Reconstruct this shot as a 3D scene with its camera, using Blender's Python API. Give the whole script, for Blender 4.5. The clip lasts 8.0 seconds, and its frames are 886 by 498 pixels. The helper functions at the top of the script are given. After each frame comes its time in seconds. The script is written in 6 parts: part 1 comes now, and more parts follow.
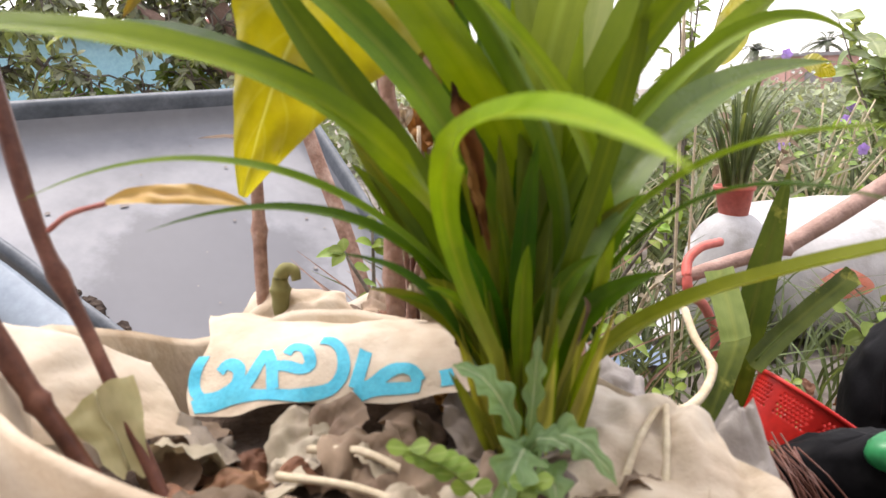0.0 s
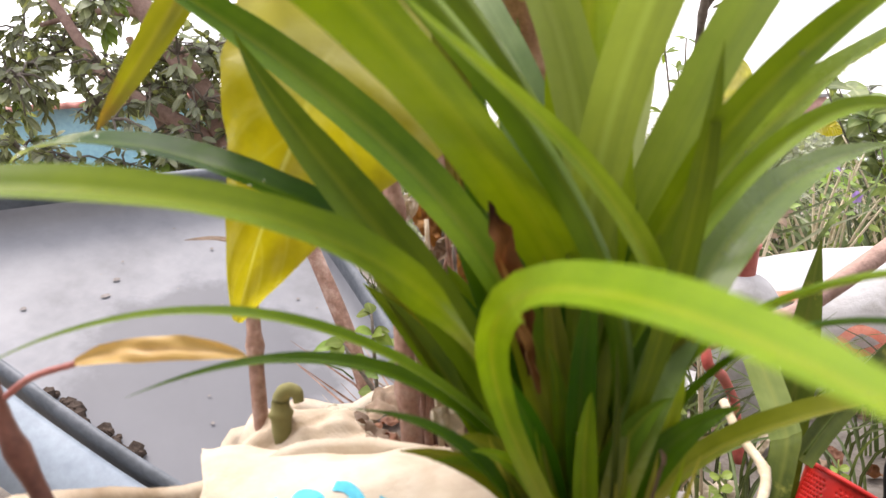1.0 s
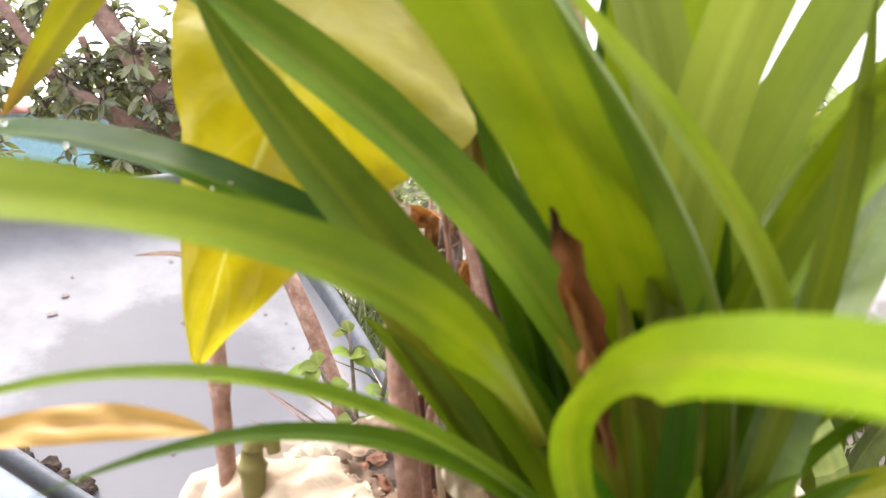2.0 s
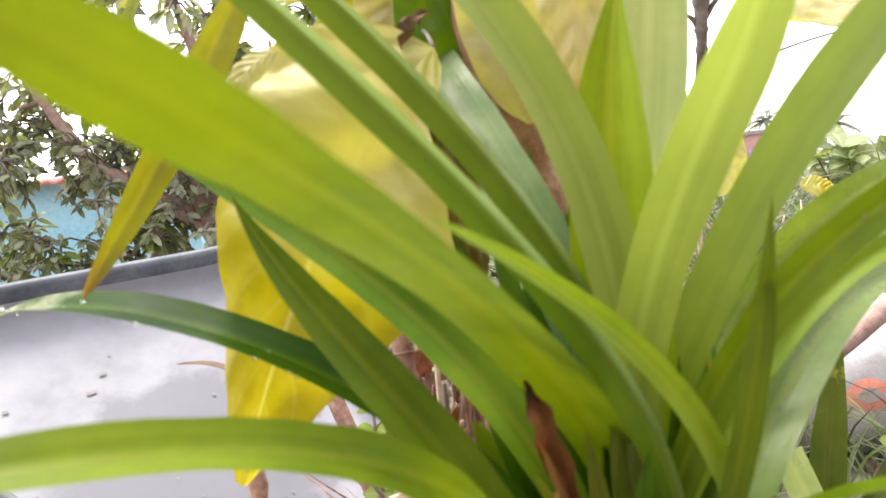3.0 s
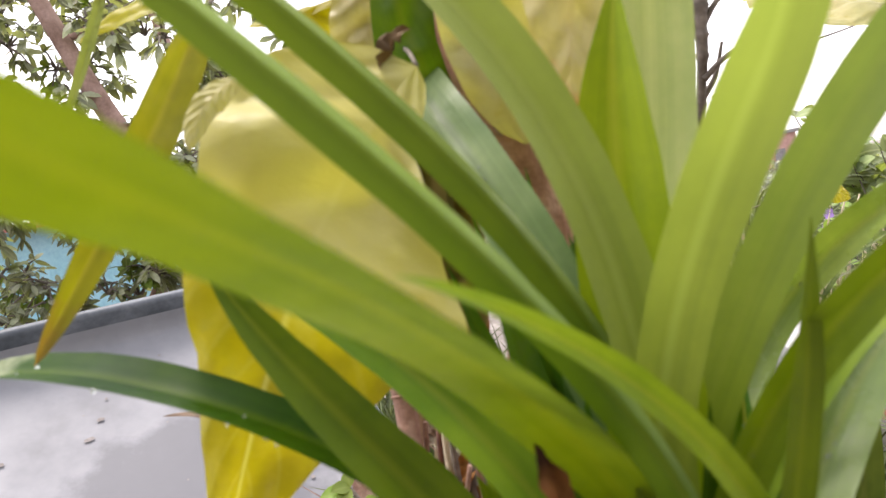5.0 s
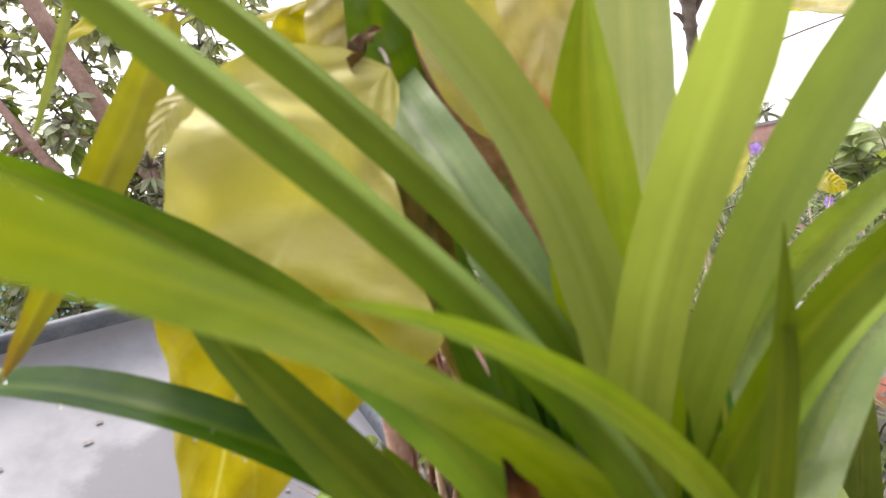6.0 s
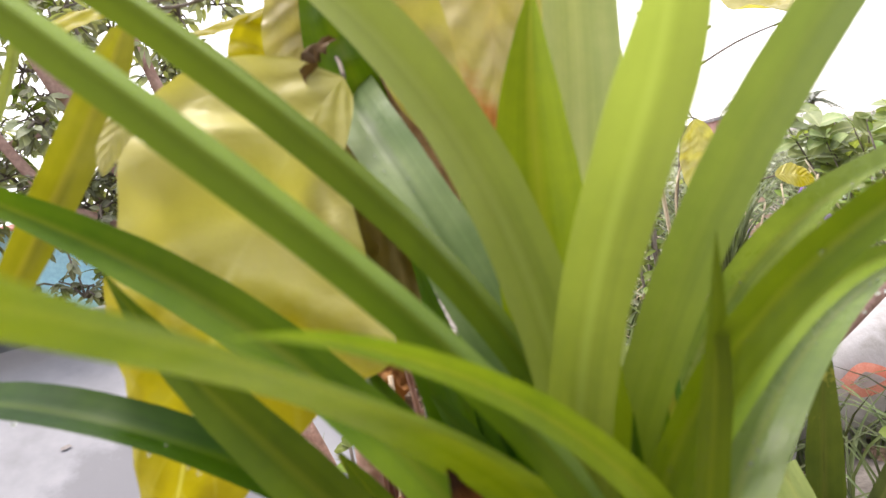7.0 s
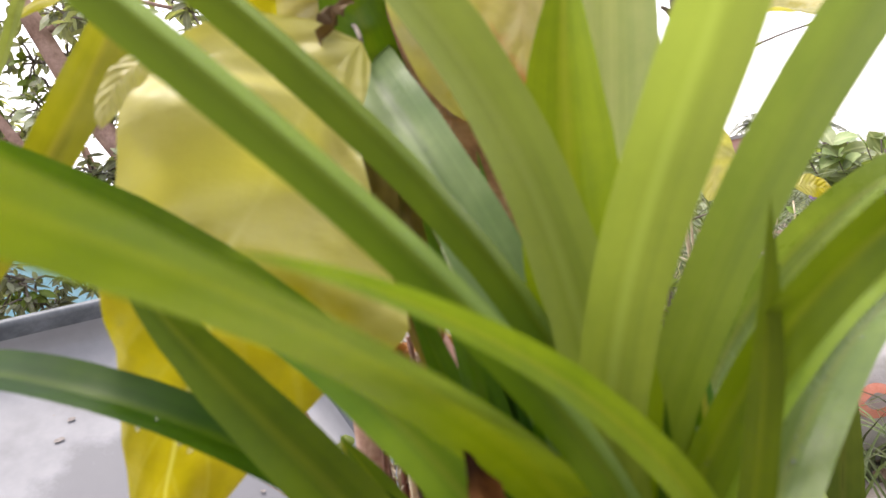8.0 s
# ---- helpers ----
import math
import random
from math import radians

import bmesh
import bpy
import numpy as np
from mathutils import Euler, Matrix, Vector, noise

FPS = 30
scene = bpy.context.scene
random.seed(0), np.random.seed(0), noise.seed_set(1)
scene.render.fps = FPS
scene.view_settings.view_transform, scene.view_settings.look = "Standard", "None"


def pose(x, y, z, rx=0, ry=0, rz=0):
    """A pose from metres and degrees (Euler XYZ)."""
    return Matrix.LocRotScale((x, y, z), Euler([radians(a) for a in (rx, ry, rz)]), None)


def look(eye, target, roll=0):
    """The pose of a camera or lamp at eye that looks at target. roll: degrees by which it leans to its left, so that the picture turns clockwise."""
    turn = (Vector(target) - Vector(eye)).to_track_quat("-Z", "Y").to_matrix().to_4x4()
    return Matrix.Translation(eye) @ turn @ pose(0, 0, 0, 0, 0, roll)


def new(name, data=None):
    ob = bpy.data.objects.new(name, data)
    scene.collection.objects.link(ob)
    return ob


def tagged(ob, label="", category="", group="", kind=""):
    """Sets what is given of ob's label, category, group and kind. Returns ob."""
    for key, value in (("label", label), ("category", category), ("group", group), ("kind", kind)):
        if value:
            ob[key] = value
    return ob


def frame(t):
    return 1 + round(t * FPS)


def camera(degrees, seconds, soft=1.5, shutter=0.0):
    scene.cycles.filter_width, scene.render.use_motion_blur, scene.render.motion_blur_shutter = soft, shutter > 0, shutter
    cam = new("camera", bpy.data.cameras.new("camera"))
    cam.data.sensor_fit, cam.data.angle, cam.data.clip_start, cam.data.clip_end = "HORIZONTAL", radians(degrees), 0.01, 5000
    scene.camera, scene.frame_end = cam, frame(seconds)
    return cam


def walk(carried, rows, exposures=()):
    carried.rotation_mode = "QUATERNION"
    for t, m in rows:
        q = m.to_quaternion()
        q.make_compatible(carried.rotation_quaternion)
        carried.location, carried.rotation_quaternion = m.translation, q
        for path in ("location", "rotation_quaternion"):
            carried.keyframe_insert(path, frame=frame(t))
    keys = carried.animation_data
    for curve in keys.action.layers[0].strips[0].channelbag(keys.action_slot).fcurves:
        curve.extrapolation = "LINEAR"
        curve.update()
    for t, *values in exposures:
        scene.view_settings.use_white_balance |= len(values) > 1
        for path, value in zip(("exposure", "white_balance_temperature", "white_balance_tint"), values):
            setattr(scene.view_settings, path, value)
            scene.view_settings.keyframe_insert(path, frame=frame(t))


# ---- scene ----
cam = camera(64.0, 8.0, soft=1.5)
cam.data.dof.use_dof = True
cam.data.dof.focus_distance = 2.0
cam.data.dof.aperture_fstop = 9.0
ROWS = [
    (0.0, (0.0000, 0.0000, 0.6500), (0.093, 3.322, -0.067), -2.2),
    (0.5, (0.0017, 0.0340, 0.6806), (0.092, 3.366, 0.007), -5.2),
    (1.0, (-0.0255, 0.0918, 0.6891), (0.151, 3.456, 0.230), -4.6),
    (1.2, (-0.0408, 0.1428, 0.6908), (0.190, 3.517, 0.341), -4.8),
    (2.3, (-0.0510, 0.2142, 0.6823), (0.326, 3.561, 0.216), -5.2),
    (2.5, (-0.0408, 0.2006, 0.7248), (0.289, 3.565, 0.364), -6.9),
    (3.0, (-0.0374, 0.1394, 0.7588), (0.231, 3.521, 0.517), -7.5),
    (3.5, (-0.0323, 0.1598, 0.7588), (0.175, 3.553, 0.715), -9.0),
    (4.0, (-0.0221, 0.1904, 0.7741), (0.146, 3.584, 0.623), -10.9),
    (4.5, (-0.0255, 0.1751, 0.7724), (0.226, 3.565, 0.665), -10.0),
    (5.8, (-0.0102, 0.2176, 0.7571), (0.255, 3.601, 0.538), -11.1),
    (6.0, (-0.0051, 0.1972, 0.7690), (0.240, 3.584, 0.597), -11.3),
    (6.5, (-0.0068, 0.1870, 0.7639), (0.236, 3.568, 0.511), -11.4),
    (7.0, (0.0146, 0.1906, 0.7748), (0.328, 3.569, 0.558), -12.2),
    (7.5, (0.0128, 0.2026, 0.7651), (0.303, 3.581, 0.513), -11.9),
    (8.0, (0.0051, 0.2193, 0.7537), (0.311, 3.601, 0.592), -10.2),
]
walk(cam, [(t, look(eye, target, roll)) for t, eye, target, roll in ROWS], [(0.0, 1.89, 6790, 18), (0.5, 1.88, 6790, 18), (1.2, 1.99, 6790, 18), (2.4, 2.52, 6790, 18), (3.0, 2.30, 6790, 18), (3.7, 1.90, 6790, 18), (6.0, 1.98, 6790, 18), (8.0, 2.00, 6790, 18)])
# World, sun and exposure: a bright, hazy overcast sky
world = bpy.data.worlds.new("overcast_sky")
scene.world = world
world.use_nodes = True
wn = world.node_tree.nodes
sky = wn.new("ShaderNodeTexSky")
sky.sky_type = "NISHITA"
sky.sun_disc = False
sky.sun_elevation = radians(72)
sky.sun_rotation = radians(-40)
sky.air_density = 1.0
sky.dust_density = 1.5
sky.ozone_density = 0.6
wn["Background"].inputs["Strength"].default_value = 0.15
haze = wn.new("ShaderNodeHueSaturation")
haze.inputs["Saturation"].default_value = 0.22
world.node_tree.links.new(sky.outputs[0], haze.inputs["Color"])
world.node_tree.links.new(haze.outputs[0], wn["Background"].inputs["Color"])

sun = new("sun", bpy.data.lights.new("sun", "SUN"))
sun.data.energy = 0.9
sun.data.angle = radians(25)
sun.data.color = (1.0, 0.95, 0.86)
sun.matrix_world = look((-1.5, 2.2, 8.5), (0, 0.5, 0.6))

# ---------------------------------------------------------------- materials


def node_mat(name):
    m = bpy.data.materials.new(name)
    m.use_nodes = True
    nt = m.node_tree
    return m, nt, nt.nodes["Principled BSDF"], nt.nodes["Material Output"]


def ramp(nt, src, stops):
    r = nt.nodes.new("ShaderNodeValToRGB")
    el = r.color_ramp.elements
    while len(el) < len(stops):
        el.new(0.5)
    for e, (p, c) in zip(el, stops):
        e.position, e.color = p, (*c, 1)
    nt.links.new(src, r.inputs[0])
    return r.outputs[0]


def noise_tex(nt, scale, detail=4.0, vec=None, rough=0.6):
    n = nt.nodes.new("ShaderNodeTexNoise")
    n.inputs["Scale"].default_value = scale
    n.inputs["Detail"].default_value = detail
    n.inputs["Roughness"].default_value = rough
    if vec is not None:
        nt.links.new(vec, n.inputs["Vector"])
    return n.outputs["Fac"]


def mixed(nt, fac, a, b, mode="MIX"):
    x = nt.nodes.new("ShaderNodeMix")
    x.data_type, x.blend_type = "RGBA", mode
    for slot, v in ((0, fac), (6, a), (7, b)):
        if isinstance(v, (int, float)):
            x.inputs[slot].default_value = v
        elif isinstance(v, tuple):
            x.inputs[slot].default_value = (*v, 1)
        else:
            nt.links.new(v, x.inputs[slot])
    return x.outputs[2]


def bumped(nt, bsdf, src, strength, dist):
    b = nt.nodes.new("ShaderNodeBump")
    b.inputs["Strength"].default_value = strength
    b.inputs["Distance"].default_value = dist
    nt.links.new(src, b.inputs["Height"])
    nt.links.new(b.outputs[0], bsdf.inputs["Normal"])


def coords(nt, kind="Object", scale=(1, 1, 1)):
    c = nt.nodes.new("ShaderNodeTexCoord")
    m = nt.nodes.new("ShaderNodeMapping")
    m.inputs["Scale"].default_value = scale
    nt.links.new(c.outputs[kind], m.inputs["Vector"])
    return m.outputs[0]


def surface(name, stops, scale=12.0, rough=0.8, bump=0.3, fine=90.0, dist=0.003, spec=0.3, metal=0.0, grain=0.35):
    """A plain weathered surface: colour patches, fine grain and relief."""
    m, nt, b, out = node_mat(name)
    v = coords(nt)
    big = noise_tex(nt, scale, 5.0, v)
    small = noise_tex(nt, fine, 3.0, v)
    col = ramp(nt, big, stops)
    col = mixed(nt, grain, col, ramp(nt, small, [(0.3, (0.3, 0.3, 0.3)), (0.7, (0.75, 0.75, 0.75))]), "OVERLAY")
    nt.links.new(col, b.inputs["Base Color"])
    b.inputs["Roughness"].default_value = rough
    b.inputs["Specular IOR Level"].default_value = spec
    b.inputs["Metallic"].default_value = metal
    bumped(nt, b, small, bump, dist)
    return m


def leaf_mat(name, dark, light, rib, rough=0.30, thin=0.36, streak=40.0, spots=None, glow=(1.0, 1.0, 0.25), veins=0.0, ribs=0.5, ribw=0.12, tipcol=None, topcol=None, spec=0.28, sheen=0.0, hue=0.016, island=0.0, basecol=None, tip_sheen=None, crinkle=0.0):
    """Leaf: lengthwise streaks, paler midrib, patchy colour, light through the blade."""
    m, nt, b, out = node_mat(name)
    uv = nt.nodes.new("ShaderNodeUVMap")
    sep = nt.nodes.new("ShaderNodeSeparateXYZ")
    nt.links.new(uv.outputs[0], sep.inputs[0])
    mp = nt.nodes.new("ShaderNodeMapping")
    mp.inputs["Scale"].default_value = (streak, 1.4, 1)
    nt.links.new(uv.outputs[0], mp.inputs["Vector"])
    fine = noise_tex(nt, 1.0, 3.0, mp.outputs[0])
    info = nt.nodes.new("ShaderNodeObjectInfo")
    patch = noise_tex(nt, 9.0, 4.0, coords(nt))
    base = ramp(nt, patch, [(0.32, dark), (0.68, light)])
    base = mixed(nt, 0.22, base, ramp(nt, fine, [(0.3, (0.3, 0.3, 0.3)), (0.7, (0.7, 0.7, 0.7))]), "OVERLAY")
    mw = nt.nodes.new("ShaderNodeMapping")
    mw.inputs["Scale"].default_value = (streak * 0.16, 0.7, 1)
    nt.links.new(uv.outputs[0], mw.inputs["Vector"])
    wide = noise_tex(nt, 1.0, 2.0, mw.outputs[0])
    base = mixed(nt, 0.24, base, ramp(nt, wide, [(0.3, (0.3, 0.34, 0.3)), (0.7, (0.72, 0.68, 0.6))]), "OVERLAY")
    mottle = noise_tex(nt, 70.0, 5.0, coords(nt), 0.7)
    base = mixed(nt, 0.16, base, ramp(nt, mottle, [(0.35, (0.32, 0.36, 0.30)), (0.65, (0.68, 0.66, 0.62))]), "OVERLAY")
    hsv = nt.nodes.new("ShaderNodeHueSaturation")
    mr = nt.nodes.new("ShaderNodeMapRange")
    mr.inputs["To Min"].default_value, mr.inputs["To Max"].default_value = 0.78, 1.2
    nt.links.new(info.outputs["Random"], mr.inputs["Value"])
    nt.links.new(mr.outputs[0], hsv.inputs["Value"])
    nt.links.new(base, hsv.inputs["Color"])
    hr = nt.nodes.new("ShaderNodeMapRange")
    hr.inputs["To Min"].default_value, hr.inputs["To Max"].default_value = 0.504, 0.504 + hue
    tw = nt.nodes.new("ShaderNodeMath")
    tw.operation = "MULTIPLY"
    tw.inputs[1].default_value = 7.31
    fr = nt.nodes.new("ShaderNodeMath")
    fr.operation = "FRACT"
    nt.links.new(info.outputs["Random"], tw.inputs[0])
    nt.links.new(tw.outputs[0], fr.inputs[0])
    nt.links.new(fr.outputs[0], hr.inputs["Value"])
    nt.links.new(hr.outputs[0], hsv.inputs["Hue"])
    base = hsv.outputs[0]
    if island:
        # every single blade or leaf of a joined mass has a tone of its own
        geo = nt.nodes.new("ShaderNodeNewGeometry")
        tone = nt.nodes.new("ShaderNodeHueSaturation")
        for lo, hi, slot in ((1 - island, 1 + island, "Value"), (0.485, 0.515, "Hue")):
            rr = nt.nodes.new("ShaderNodeMapRange")
            rr.inputs["To Min"].default_value, rr.inputs["To Max"].default_value = lo, hi
            nt.links.new(geo.outputs["Random Per Island"], rr.inputs["Value"])
            nt.links.new(rr.outputs[0], tone.inputs[slot])
        nt.links.new(base, tone.inputs["Color"])
        base = tone.outputs[0]
    # midrib
    d = nt.nodes.new("ShaderNodeMath")
    d.operation = "SUBTRACT"
    d.inputs[1].default_value = 0.5
    nt.links.new(sep.outputs[0], d.inputs[0])
    a = nt.nodes.new("ShaderNodeMath")
    a.operation = "ABSOLUTE"
    nt.links.new(d.outputs[0], a.inputs[0])
    ribf = ramp(nt, a.outputs[0], [(0.0, (ribs,) * 3), (ribw, (0, 0, 0))])
    col = mixed(nt, ribf, base, rib)
    height = fine
    if veins:
        # side veins run out and forward from the midrib
        k = nt.nodes.new("ShaderNodeMath")
        k.operation = "MULTIPLY_ADD"
        k.inputs[1].default_value = -0.42
        nt.links.new(a.outputs[0], k.inputs[0])
        nt.links.new(sep.outputs[1], k.inputs[2])
        w = nt.nodes.new("ShaderNodeMath")
        w.operation = "MULTIPLY"
        w.inputs[1].default_value = veins * 6.283
        nt.links.new(k.outputs[0], w.inputs[0])
        s = nt.nodes.new("ShaderNodeMath")
        s.operation = "SINE"
        nt.links.new(w.outputs[0], s.inputs[0])
        vf = ramp(nt, s.outputs[0], [(0.86, (0, 0, 0)), (1.0, (0.11, 0.11, 0.11))])
        col = mixed(nt, vf, col, rib)
        height = s.outputs[0]
    if spots:
        sp = noise_tex(nt, 26.0, 5.0, coords(nt))
        col = mixed(nt, ramp(nt, sp, [(0.62, (0, 0, 0)), (0.72, (0.8, 0.8, 0.8))]), col, spots)
    for tone, lo, hi in ((tipcol, 0.64, 0.71), (topcol, 0.47, 0.41)):
        # withered tip, or a yellowing leaf's pale upper half, its sheen painted in too
        if tone:
            k = nt.nodes.new("ShaderNodeMath")
            k.operation = "MULTIPLY_ADD"
            k.inputs[1].default_value = 0.5
            nt.links.new(noise_tex(nt, 24.0 if tone == tipcol else 11.0, 4.0, coords(nt)), k.inputs[0])
            nt.links.new(sep.outputs[1], k.inputs[2])
            h = nt.nodes.new("ShaderNodeMath")
            h.operation = "MULTIPLY"
            h.inputs[1].default_value = 0.6
            nt.links.new(k.outputs[0], h.inputs[0])
            k = h
            stops = [(lo, (0, 0, 0)), (hi, (0.9,) * 3)] if hi > lo else [(hi, (0.85,) * 3), (lo, (0, 0, 0))]
            col = mixed(nt, ramp(nt, k.outputs[0], stops), col, tone)
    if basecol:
        # clasping foot of a strap leaf: yellowish, or dark to paint in clump shade
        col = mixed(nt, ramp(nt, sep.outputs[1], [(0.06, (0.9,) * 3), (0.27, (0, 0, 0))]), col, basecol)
    if tip_sheen:
        # paler tone towards the tip, painted in for sky sheen
        col = mixed(nt, ramp(nt, sep.outputs[1], [(0.35, (0, 0, 0)), (0.85, (0.5,) * 3)]), col, tip_sheen)
    nt.links.new(col, b.inputs["Base Color"])
    rg = ramp(nt, noise_tex(nt, 30.0, 4.0, coords(nt)), [(0.35, (rough, rough, rough)), (0.7, (rough + 0.2,) * 3)])
    nt.links.new(rg, b.inputs["Roughness"])
    b.inputs["Specular IOR Level"].default_value = spec
    b.inputs["Sheen Weight"].default_value = sheen
    b.inputs["Sheen Roughness"].default_value = 0.32
    b.inputs["Sheen Tint"].default_value = (0.88, 1.0, 0.55, 1)
    if crinkle:
        # crumpled, limp surface of a yellowing leaf
        height = mixed(nt, 0.75, height, noise_tex(nt, 34.0, 5.0, coords(nt, scale=(1, 1, 1.6)), 0.55))
    bumped(nt, b, height, 0.35 + crinkle, 0.0012 + 0.008 * crinkle)
    tr = nt.nodes.new("ShaderNodeBsdfTranslucent")
    nt.links.new(mixed(nt, 1.0, col, glow, "MULTIPLY"), tr.inputs[0])
    mx = nt.nodes.new("ShaderNodeMixShader")
    mx.inputs[0].default_value = thin
    nt.links.new(b.outputs[0], mx.inputs[1])
    nt.links.new(tr.outputs[0], mx.inputs[2])
    nt.links.new(mx.outputs[0], out.inputs[0])
    return m


STRAP = leaf_mat("strap_leaf_green", (0.092, 0.155, 0.003), (0.200, 0.270, 0.009), (0.24, 0.30, 0.02), thin=0.32, sheen=0.26, hue=0.030, basecol=(0.38, 0.33, 0.06))
STRAP_YOUNG = leaf_mat("strap_leaf_young", (0.18, 0.240, 0.004), (0.30, 0.350, 0.012), (0.34, 0.38, 0.03), thin=0.40, sheen=0.12, hue=0.030, basecol=(0.38, 0.33, 0.06))
STRAP_MID = leaf_mat("strap_leaf_mid", (0.090, 0.135, 0.002), (0.172, 0.215, 0.005), (0.21, 0.26, 0.012), thin=0.34, sheen=0.20, hue=0.012, basecol=(0.13, 0.16, 0.010))
# Dark foot colour stands in for shade low in the clump.
STRAP_SHEEN = leaf_mat("strap_leaf_sheeny", (0.055, 0.112, 0.001), (0.125, 0.195, 0.004), (0.17, 0.23, 0.012), thin=0.22, rough=0.40, spec=0.28, sheen=0.22, hue=0.010, basecol=(0.045, 0.095, 0.003), tip_sheen=(0.27, 0.38, 0.060))
STRAP_DULL = leaf_mat("strap_leaf_dull", (0.125, 0.170, 0.010), (0.220, 0.265, 0.028), (0.24, 0.29, 0.04), thin=0.36, sheen=0.4, glow=(0.88, 1.0, 0.42), hue=0.010, basecol=(0.34, 0.30, 0.06), tip_sheen=(0.30, 0.38, 0.18))
STRAP_FRESH = leaf_mat("strap_leaf_fresh", (0.22, 0.31, 0.004), (0.34, 0.43, 0.012), (0.46, 0.50, 0.05), thin=0.45, sheen=0.12, hue=0.012)
STRAP_DEEP = leaf_mat("broad_leaf_deep_green", (0.055, 0.115, 0.004), (0.12, 0.19, 0.012), (0.14, 0.20, 0.02), spec=0.24, sheen=0.05, hue=0.012, thin=0.45)
STRAP_OLIVE = leaf_mat("strap_leaf_olive", (0.15, 0.165, 0.010), (0.25, 0.255, 0.036), (0.30, 0.29, 0.04), thin=0.36, sheen=0.15, hue=0.012, basecol=(0.42, 0.35, 0.07))
# Dark tone doubles as the shade deep in the clump.
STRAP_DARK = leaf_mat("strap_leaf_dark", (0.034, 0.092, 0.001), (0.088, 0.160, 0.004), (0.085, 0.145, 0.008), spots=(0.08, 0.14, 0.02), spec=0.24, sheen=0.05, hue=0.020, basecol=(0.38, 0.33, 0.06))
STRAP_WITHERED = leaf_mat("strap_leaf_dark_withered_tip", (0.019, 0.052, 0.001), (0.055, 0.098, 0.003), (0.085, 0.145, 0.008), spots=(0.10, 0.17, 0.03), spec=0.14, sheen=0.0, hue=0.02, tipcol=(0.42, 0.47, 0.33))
STRAP_PALE = leaf_mat("strap_leaf_pale", (0.245, 0.290, 0.030), (0.345, 0.390, 0.070), (0.41, 0.47, 0.14), spec=0.4, thin=0.50, sheen=0.3, glow=(0.88, 1.0, 0.42), hue=0.012, basecol=(0.38, 0.33, 0.06), tip_sheen=(0.42, 0.48, 0.20))
# Greyish sheen is put into this base colour.
STRAP_GREY = leaf_mat("strap_leaf_sheen_grey", (0.44, 0.52, 0.30), (0.55, 0.62, 0.40), (0.54, 0.61, 0.39), spec=0.4, thin=0.42, sheen=0.3, hue=0.012)
# The wet film's sky sheen is painted in as grey patches.
STRAP_FILM_SHEEN = leaf_mat("strap_leaf_wet_film_sheen", (0.065, 0.125, 0.030), (0.21, 0.275, 0.13), (0.07, 0.13, 0.03), rough=0.34, thin=0.3, streak=16.0, spots=(0.07, 0.15, 0.02), spec=0.35, sheen=0.2, hue=0.012, ribs=0.7, ribw=0.10)
STRAP_WET = leaf_mat("strap_leaf_wet", (0.13, 0.19, 0.035), (0.26, 0.33, 0.085), (0.28, 0.34, 0.09), rough=0.22, thin=0.36, spots=(0.12, 0.18, 0.03), spec=0.45, sheen=0.3, hue=0.020, basecol=(0.38, 0.33, 0.06))
YELLOW = leaf_mat("broad_leaf_yellow", (0.35, 0.285, 0.006), (0.47, 0.405, 0.028), (0.62, 0.60, 0.26), streak=3.0, thin=0.45, rough=0.32, spec=0.4, spots=(0.38, 0.355, 0.05), veins=9.0, glow=(1, 1, 0.3), ribs=0.8, ribw=0.022, topcol=(0.57, 0.54, 0.21), hue=0.004, crinkle=0.45)
YELLOW_PALE = leaf_mat("broad_leaf_pale", (0.44, 0.395, 0.20), (0.56, 0.505, 0.31), (0.56, 0.50, 0.25), streak=3.0, thin=0.5, spots=(0.45, 0.40, 0.10), veins=7.0, crinkle=0.45)
PALE_RUST = leaf_mat("broad_leaf_pale_rust_tip", (0.50, 0.41, 0.22), (0.62, 0.52, 0.32), (0.60, 0.50, 0.30), streak=3.0, thin=0.5, spots=(0.45, 0.40, 0.14), veins=7.0, tipcol=(0.55, 0.19, 0.05), crinkle=0.45)
YELLOW_DEEP = leaf_mat("narrow_leaf_deep_yellow", (0.36, 0.29, 0.006), (0.48, 0.40, 0.02), (0.48, 0.43, 0.06), streak=4.0, thin=0.5)
YELLOW_OLIVE = leaf_mat("narrow_leaf_olive_yellow", (0.19, 0.165, 0.010), (0.31, 0.27, 0.03), (0.34, 0.30, 0.07), streak=4.0, thin=0.42, tipcol=(0.24, 0.15, 0.05), spots=(0.22, 0.12, 0.03))
RUSTY = leaf_mat("leaf_rust", (0.13, 0.042, 0.014), (0.42, 0.19, 0.06), (0.40, 0.2, 0.08), streak=7.0, thin=0.3, rough=0.6, glow=(1, 0.8, 0.5), spec=0.3)
DRY = leaf_mat("dry_leaf_brown", (0.11, 0.066, 0.048), (0.33, 0.23, 0.18), (0.28, 0.19, 0.14), streak=5.0, thin=0.15, rough=0.6, veins=6.0, glow=(1, 0.8, 0.6), spec=0.3)
DRY_RED = leaf_mat("dry_leaf_reddish", (0.12, 0.045, 0.03), (0.30, 0.14, 0.09), (0.3, 0.15, 0.1), streak=5.0, thin=0.2, rough=0.6, veins=6.0, glow=(1, 0.7, 0.5), spec=0.3)
DRY_PALE = leaf_mat("dry_leaf_pale", (0.30, 0.24, 0.185), (0.58, 0.51, 0.43), (0.5, 0.42, 0.34), streak=5.0, thin=0.2, rough=0.65, veins=6.0, glow=(1, 0.9, 0.7), spec=0.3)
